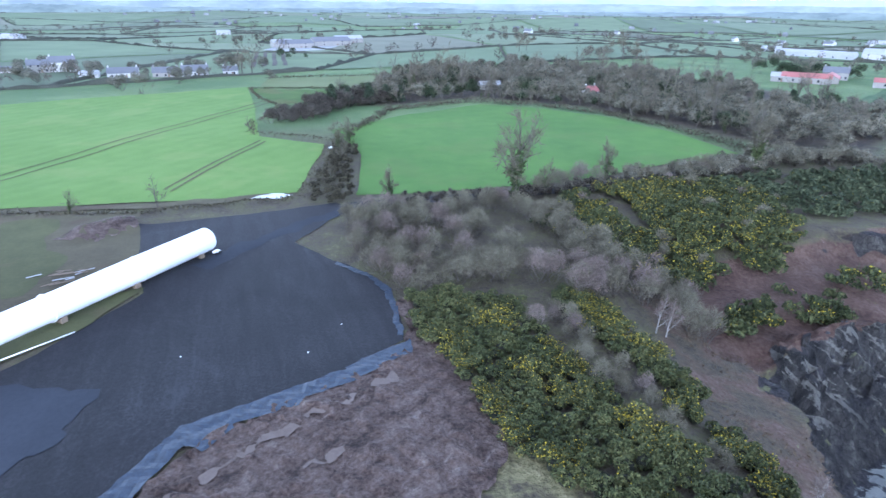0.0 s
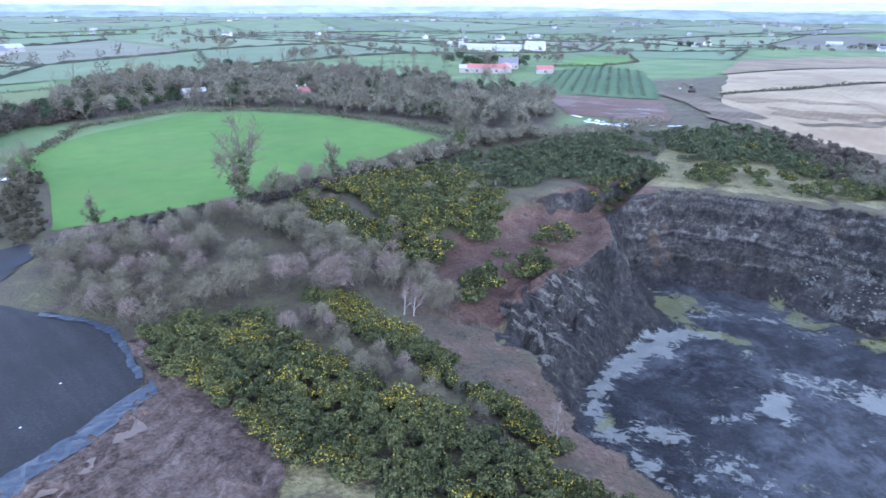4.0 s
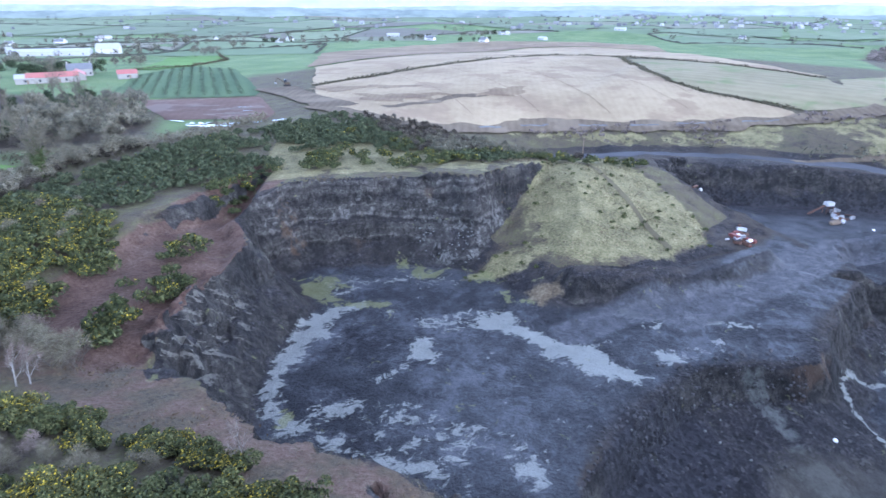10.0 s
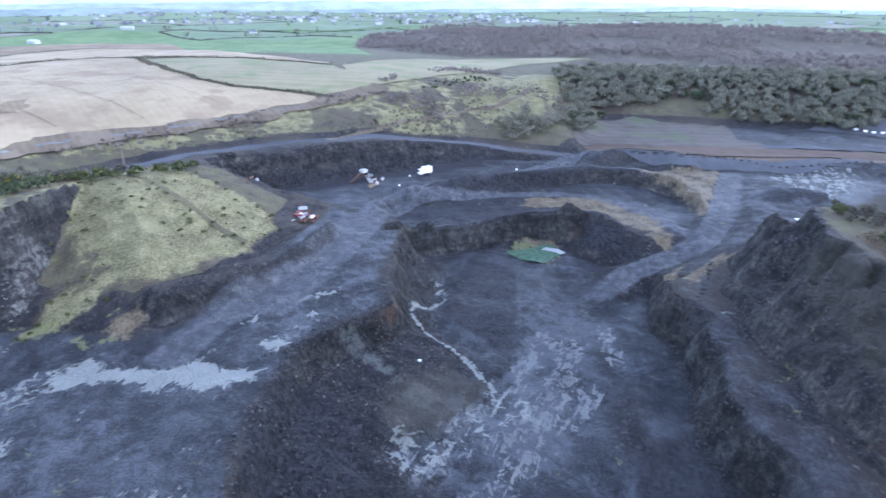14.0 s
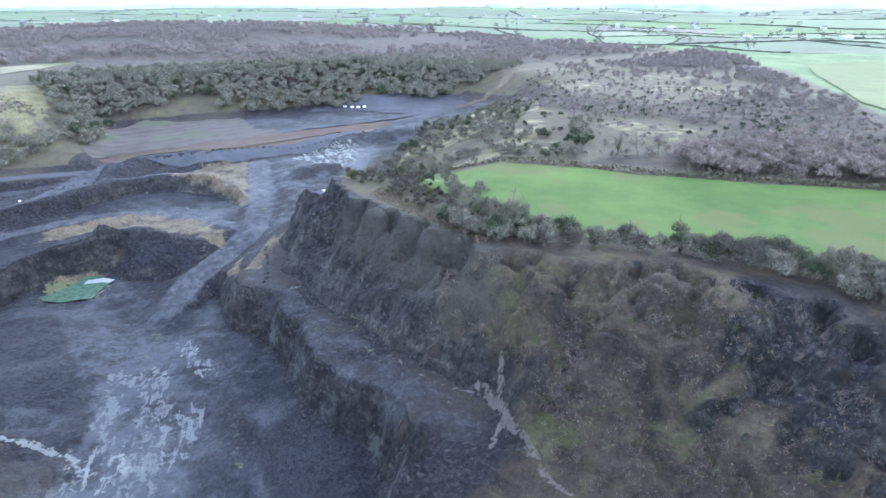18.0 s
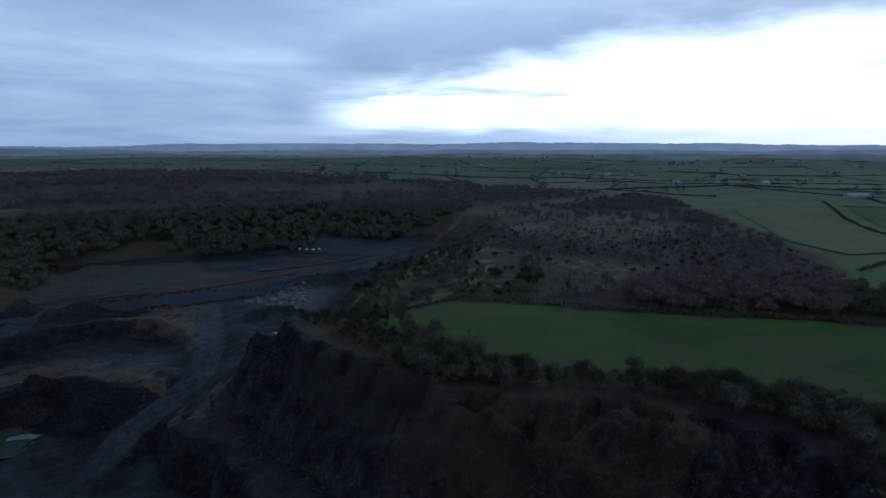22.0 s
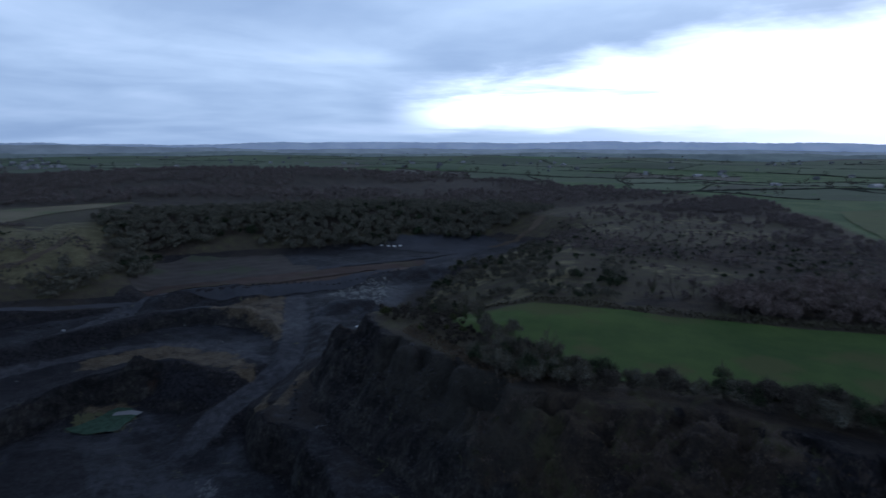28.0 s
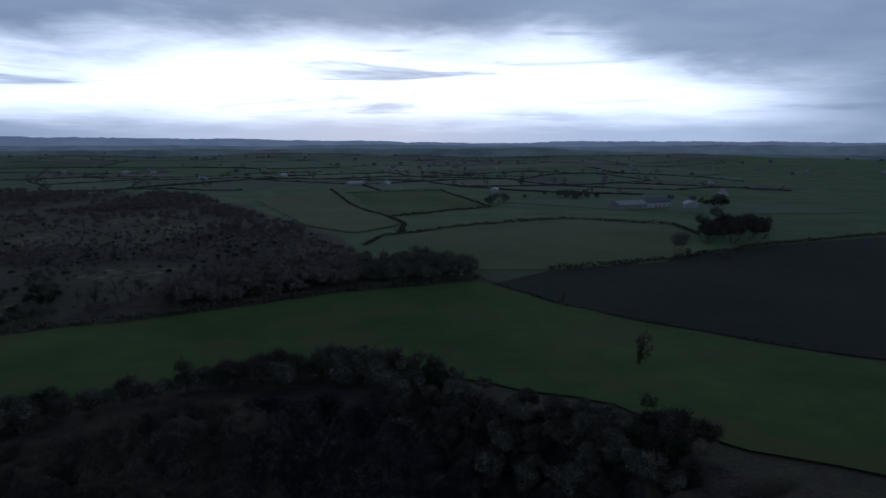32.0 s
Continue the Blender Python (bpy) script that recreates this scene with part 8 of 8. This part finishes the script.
house(187, 346, 9, 7, 3.0, -0.55, G, P, "grey shed beside the red barns", 0.5, 1, False, "barn", "barn")
house(335, 570, 64, 14, 4.0, -0.78, P, P, "long pale poultry house", 0.3, 6, False, "barn", "barn")
house(384, 560, 20, 14, 5.0, -0.78, W, P, "pale farm shed with a white gable", 0.6, 2, False, "barn", "barn")
for x, y, a, b in ((-130, 560, 30, 16), (-104, 590, 34, 18), (-92, 620, 26, 14), (-145, 575, 18, 12)):
    house(x, y, a, b, 4.5, 0.5, G, S if a > 28 else P, "grey farm shed with a sheet roof", 0.35, 2, False, "barn", "barn", "sheds on the far farm")
house(67, 282, 7, 5, 2.4, 0.6, W, M_REDROOF, "small cottage with a red roof in the tree belt", 0.8, 2)
house(23, 304, 10, 6, 2.6, 0.2, G, P, "pale shed in the tree belt", 0.4, 2, False)
house(-272, -412, 24, 10, 4.2, 0.2, W, S, "white farmhouse among the fields", 0.7, 5)
house(-243, -402, 26, 12, 4.0, 0.2, G, P, "grey farm shed beside the farmhouse", 0.4, 2, False, "barn", "barn")
house(-292, -396, 16, 9, 3.6, 1.1, P, P, "pale farm shed beside the house", 0.4, 2, False, "barn", "barn")
rng = np.random.default_rng(77)
for x, y in ((317, -1324), (272, -1357), (141, -1081), (12, -1006), (-80, -779), (-118, -771), (-651, -837), (868, 484), (749, 336), (840, 463), (788, 356), (657, 596), (328, 633),
             (464, 874), (554, 907), (520, 860), (590, 880), (430, 940), (640, 940), (700, 760), (120, 900), (-60, 980), (-280, 820), (320, 1180), (820, 720), (950, 600), (1020, 420),
             (960, 330), (1180, 260), (1240, 60), (-430, 640), (-60, 1500), (230, 1650), (-220, -640), (-420, -520), (-500, -900), (60, -1500), (-200, -1300), (420, -1500), (700, -1500)):
    big = rng.uniform() > 0.5
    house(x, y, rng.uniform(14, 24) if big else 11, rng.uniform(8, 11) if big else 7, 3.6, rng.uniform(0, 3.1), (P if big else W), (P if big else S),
          "far pale farm shed among the fields" if big else "far white house among the fields", 0.4 if big else 0.75, 3, not big, "barn" if big else "house",
          "barn" if big else "house", "far farm sheds" if big else "far houses")


# ---- the far country: fields, hedges, trees and the town ----
TAKEN = [FIELDS["strip"], FIELDS["tail"], FIELDS["meadow"], FIELDS["valley"], FIELDS["valley_west"], FIELDS["band"], FIELDS["paddock"], FIELDS["west"], FIELDS["north"], FIELDS["stubble"], FIELDS["sown"], FIELDS["rise"], FIELDS["orchard"], FIELDS["ploughed"], FIELDS["south"], FIELDS["dark"], FIELDS["southwest"],
         BELT, WEST_WOOD, EAST_WOOD, SHRUB_RIDGE, NEAR_EAST]
QUARRY = [(-60, 120), (120, 160), (240, 80), (300, -60), (320, -330), (160, -340), (60, -180), (-60, -190), (-120, -60), (-120, 60)]


def country(cell_x, cell_y, near, far, turn, seed, lift):
    """A patchwork of fields: verts and quads of the fields, and the lines of their hedges."""
    rng = np.random.default_rng(seed)
    n = int(far / min(cell_x, cell_y)) + 2
    gx, gy = np.meshgrid(np.arange(-n, n + 1), np.arange(-n, n + 1))
    px = gx * cell_x + rng.uniform(-0.32, 0.32, gx.shape) * cell_x + (gy % 2) * cell_x * 0.4
    py = gy * cell_y + rng.uniform(-0.3, 0.3, gx.shape) * cell_y
    c, s = math.cos(turn), math.sin(turn)
    px, py = px * c - py * s, px * s + py * c
    verts, faces, lines = [], [], []
    for j in range(2 * n):
        for i in range(2 * n):
            q = np.array([(px[j, i], py[j, i]), (px[j, i + 1], py[j, i + 1]), (px[j + 1, i + 1], py[j + 1, i + 1]), (px[j + 1, i], py[j + 1, i])])
            m = q.mean(0)
            r = math.hypot(*m)
            if not near < r < far or (m[0] < -0.75 * abs(m[1]) - 60):
                continue
            pts = np.concatenate([q, [m], (q + np.roll(q, 1, 0)) / 2])
            core = m + (pts - m) * 0.35
            if r < 1500 and (any((inside_of(pts[:, 0], pts[:, 1], p) < 4).any() for p in TAKEN[:17] + [QUARRY]) or any((inside_of(core[:, 0], core[:, 1], p) < 4).any() for p in TAKEN[17:])):
                continue
            u, v = np.meshgrid(np.linspace(0.02, 0.98, 5), np.linspace(0.02, 0.98, 5))
            u, v = u.ravel()[:, None], v.ravel()[:, None]
            g = q[0] * (1 - u) * (1 - v) + q[1] * u * (1 - v) + q[2] * u * v + q[3] * (1 - u) * v
            k = len(verts) * 25
            verts.append(np.column_stack([g, ground_z(g[:, 0], g[:, 1]) + lift]))
            faces += [(k + 5 * b + a, k + 5 * b + a + 1, k + 5 * b + a + 6, k + 5 * b + a + 5) for b in range(4) for a in range(4)]
            lines += [(q[0], q[1]), (q[1], q[2])]
            if rng.uniform() < 0.5:
                lines.append((q[2], q[3]))
    return np.concatenate(verts), np.array(faces), lines


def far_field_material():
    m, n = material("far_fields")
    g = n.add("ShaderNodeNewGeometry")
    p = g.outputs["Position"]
    # field colours are paled and greyed to stand in for distance haze
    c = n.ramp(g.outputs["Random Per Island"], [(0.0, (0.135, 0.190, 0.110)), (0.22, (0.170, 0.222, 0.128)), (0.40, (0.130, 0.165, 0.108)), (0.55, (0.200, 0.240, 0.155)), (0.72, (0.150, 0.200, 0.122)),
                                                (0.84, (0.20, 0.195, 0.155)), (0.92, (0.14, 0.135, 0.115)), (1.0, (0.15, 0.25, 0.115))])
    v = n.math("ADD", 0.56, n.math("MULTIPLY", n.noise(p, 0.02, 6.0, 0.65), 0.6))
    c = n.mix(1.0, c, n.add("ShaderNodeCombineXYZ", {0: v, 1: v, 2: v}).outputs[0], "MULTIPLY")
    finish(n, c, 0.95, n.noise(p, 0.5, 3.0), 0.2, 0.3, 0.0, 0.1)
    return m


def ridge_hedges(lines, tall, wide, step, rng):
    """Ragged hedge banks along the lines."""
    out = []
    for a, b in lines:
        if rng.uniform() < 0.16:
            continue
        length = math.hypot(*(b - a))
        n = max(2, int(length / step))
        t = np.linspace(0, 1, n + 1)
        x, y = a[0] + (b[0] - a[0]) * t, a[1] + (b[1] - a[1]) * t
        ox, oy = -(b[1] - a[1]) / length, (b[0] - a[0]) / length
        x, y = x + ox * rng.normal(size=n + 1) * wide * 0.3, y + oy * rng.normal(size=n + 1) * wide * 0.3
        h = tall * rng.uniform(0.45, 1.25, n + 1) * np.where(rng.uniform(size=n + 1) < 0.08, 1.4, 1.0)
        z = ground_z(x, y)
        rows = [np.column_stack([x - ox * wide, y - oy * wide, z - 0.3]), np.column_stack([x - ox * wide * 0.55, y - oy * wide * 0.55, z + h * 0.8]),
                np.column_stack([x + ox * wide * 0.35, y + oy * wide * 0.35, z + h]), np.column_stack([x + ox * wide, y + oy * wide, z - 0.3])]
        v = np.stack(rows, 1).reshape(-1, 3)
        f = [(4 * k + c, 4 * k + c + 1, 4 * k + c + 5, 4 * k + c + 4) for k in range(n) for c in range(3)]
        out.append((v, np.array(f)))
    return joined(out)


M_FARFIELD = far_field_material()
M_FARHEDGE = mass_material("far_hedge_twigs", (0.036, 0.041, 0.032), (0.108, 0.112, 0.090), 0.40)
rng = np.random.default_rng(101)
v1, f1, l1 = country(135, 170, 290, 1300, 0.45, 5, 0.35)
v2, f2, l2 = country(240, 300, 1360, 3000, 0.2, 6, 1.2)
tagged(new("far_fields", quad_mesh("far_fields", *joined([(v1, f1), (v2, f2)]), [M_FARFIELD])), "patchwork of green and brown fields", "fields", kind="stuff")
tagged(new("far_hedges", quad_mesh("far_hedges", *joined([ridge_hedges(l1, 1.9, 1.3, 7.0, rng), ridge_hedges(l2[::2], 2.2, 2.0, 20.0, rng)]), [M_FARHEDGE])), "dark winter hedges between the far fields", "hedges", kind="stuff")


def far_trees(name, spots, tall, leaf, n, label, slim=0.16, size=0.15):
    """Small bare crowns, broken at the edge."""
    out = []
    r = np.random.default_rng(8)
    for x, y in spots:
        h = tall * r.uniform(0.6, 1.35)
        d = r.normal(size=(n, 3))
        d /= np.linalg.norm(d, axis=1)[:, None]
        p = d * (r.uniform(0.2, 1, n) ** 0.5)[:, None] * [h * 0.42, h * 0.42, h * 0.40] + [0, 0, h * 0.62]
        p = np.concatenate([p, [[0, 0, h * 0.12], [0, 0, h * 0.3]]])
        out.append(cards(p + [x, y, float(ground_z(x, y))], h * size, r, 0.9, slim))
    v, f = joined(out)
    tagged(new(name, quad_mesh(name, v, f, [leaf])), label, "trees", kind="stuff")


spots = []
for a, b in l1 + l2[::2]:
    for _ in range(3):
        if rng.uniform() < 0.5:
            t = rng.uniform()
            spots.append(a + (b - a) * t)
far_trees("far_trees", spots, 9.5, M_BELT, 44, "bare hedgerow trees across the fields")
clumps = []
for x, y, n, spread in ((140, 505, 14, 14), (73, 660, 10, 12), (299, 416, 10, 10), (250, 430, 16, 18), (-129, 399, 8, 6), (-269, -560, 16, 20),
                        (-320, -430, 8, 14), (-170, -490, 5, 8), (860, 530, 10, 20), (977, 448, 12, 18), (735, 506, 10, 20), (320, 600, 20, 40), (420, 520, 20, 40), (-160, 330, 22, 26), (-220, 345, 8, 12),
                        (500, 660, 40, 90), (30, 1000, 40, 120), (700, 800, 40, 120), (-180, 620, 14, 40), (240, 520, 20, 30), (-150, -205, 4, 6)):
    clumps += [np.array([x + rng.normal() * spread, y + rng.normal() * spread]) for _ in range(n)]
def standing(places):
    return np.array([(x, y, float(ground_z(x, y))) for x, y in places])


shrub_stuff("farm_trees", standing(clumps), M_TWIG, "bare trees round farms and lanes", 1.3, 2.7, 8, CROWNS, 0.12, 1.6, 1.0, 4)
darks = []
for x, y, n, spread in ((214, 376, 12, 9), (236, 372, 6, 6), (900, 520, 12, 16), (1000, 440, 8, 10), (650, 590, 8, 12), (-110, 470, 4, 10), (-330, -420, 6, 8), (760, 345, 8, 12)):
    darks += [np.array([x + rng.normal() * spread, y + rng.normal() * spread]) for _ in range(n)]
shrub_stuff("dark_trees", standing(darks), M_GORSE_DARK, "dark evergreens round the farms", 1.3, 2.5, 9, CROWNS, 0.2, 1.8, 1.0, 4)


def town(label, n, az0, az1, r0, r1, seed):
    r = np.random.default_rng(seed)
    out = []
    for _ in range(n):
        a, d = radians(r.uniform(az0, az1)), r.uniform(r0, r1)
        x, y = math.sin(a) * d, math.cos(a) * d
        l, w, h = r.uniform(7, 14), r.uniform(5, 7), r.uniform(2.4, 3.8)
        t = r.uniform(0, 3.14)
        c, s = math.cos(t), math.sin(t)
        v = np.array([(-l, -w, -2), (l, -w, -2), (l, w, -2), (-l, w, -2), (-l, -w, h), (l, -w, h), (l, w, h), (-l, w, h), (-l, 0, h + w * 0.6), (l, 0, h + w * 0.6)]) * [0.5, 0.5, 1]
        v = np.column_stack([v[:, 0] * c - v[:, 1] * s + x, v[:, 0] * s + v[:, 1] * c + y, v[:, 2] + float(ground_z(x, y)) + 0.5])
        out.append((v, np.array([(0, 1, 5, 4), (1, 2, 6, 5), (2, 3, 7, 6), (3, 0, 4, 7), (4, 5, 9, 8), (6, 7, 8, 9), (5, 6, 9, 9), (7, 4, 8, 8)])))
    v, f = joined(out)
    me = bpy.data.meshes.new("town_houses")
    me.from_pydata(v.tolist(), [], [list(dict.fromkeys(q)) for q in f.tolist()])
    me.materials.append(M_TOWN)
    tagged(new("town_houses", me), label, "houses", kind="stuff")


town("small pale houses of a distant town", 300, 72, 112, 1500, 2500, 3)
town("scattered pale houses across the far country", 110, -30, 76, 1300, 2500, 4)
town("scattered pale houses across the southern country", 110, 112, 235, 1300, 2500, 5)


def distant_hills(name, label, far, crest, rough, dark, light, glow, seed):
    """A low wooded ridge that closes the country all round; haze is painted in by pale colour and glow, stronger in the
    south.
    """
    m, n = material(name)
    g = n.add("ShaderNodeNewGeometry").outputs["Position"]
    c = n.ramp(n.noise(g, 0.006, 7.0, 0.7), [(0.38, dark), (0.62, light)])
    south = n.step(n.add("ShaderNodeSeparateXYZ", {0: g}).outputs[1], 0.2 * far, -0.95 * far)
    # the emission imitates lit haze, brighter southward; the ridge is no light source
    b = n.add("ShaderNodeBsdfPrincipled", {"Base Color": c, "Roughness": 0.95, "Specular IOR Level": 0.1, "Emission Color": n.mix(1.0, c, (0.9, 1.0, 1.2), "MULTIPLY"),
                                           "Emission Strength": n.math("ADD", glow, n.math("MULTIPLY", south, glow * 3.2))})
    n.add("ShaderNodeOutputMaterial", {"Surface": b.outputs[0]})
    r = np.random.default_rng(seed)
    count = 1440
    a = np.arange(count) / count * 2 * math.pi
    lift = np.full(count, crest) + 0.1 * np.cos(a)
    for waves in (3, 5, 9, 14, 23, 37, 61, 97):
        lift += rough / waves ** 0.6 * np.sin(a * waves + r.uniform(0, 6.28))
    lift += r.normal(size=count) * rough * 0.09
    rows = []
    for k, share in enumerate((-1.0, 0.0, 0.5, 0.8, 1.0)):
        d = far + 60 * k + 20 * np.sin(a * 11 + k)
        z = 40 + d * np.tan(np.radians(-1.6 + (lift + 1.6) * share))
        rows.append(np.column_stack([np.sin(a) * d, np.cos(a) * d, z]))
    v = np.concatenate(rows)
    f = [(k * count + i, k * count + (i + 1) % count, (k + 1) * count + (i + 1) % count, (k + 1) * count + i) for k in range(len(rows) - 1) for i in range(count)]
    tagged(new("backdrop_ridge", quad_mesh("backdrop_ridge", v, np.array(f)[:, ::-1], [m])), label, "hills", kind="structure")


distant_hills("near_ridge", "low wooded ridge beyond the fields with faint painted haze", 2500, -0.75, 0.22, (0.12, 0.15, 0.145), (0.20, 0.24, 0.22), 0.22, 77)
distant_hills("middle_ridge", "distant ridge with grey-green haze painted in", 3000, -0.32, 0.18, (0.17, 0.20, 0.215), (0.24, 0.275, 0.28), 0.38, 78)
distant_hills("far_ridge", "hills along the horizon with blue-grey haze painted in", 3600, 0.12, 0.20, (0.24, 0.285, 0.335), (0.30, 0.345, 0.395), 0.5, 79)
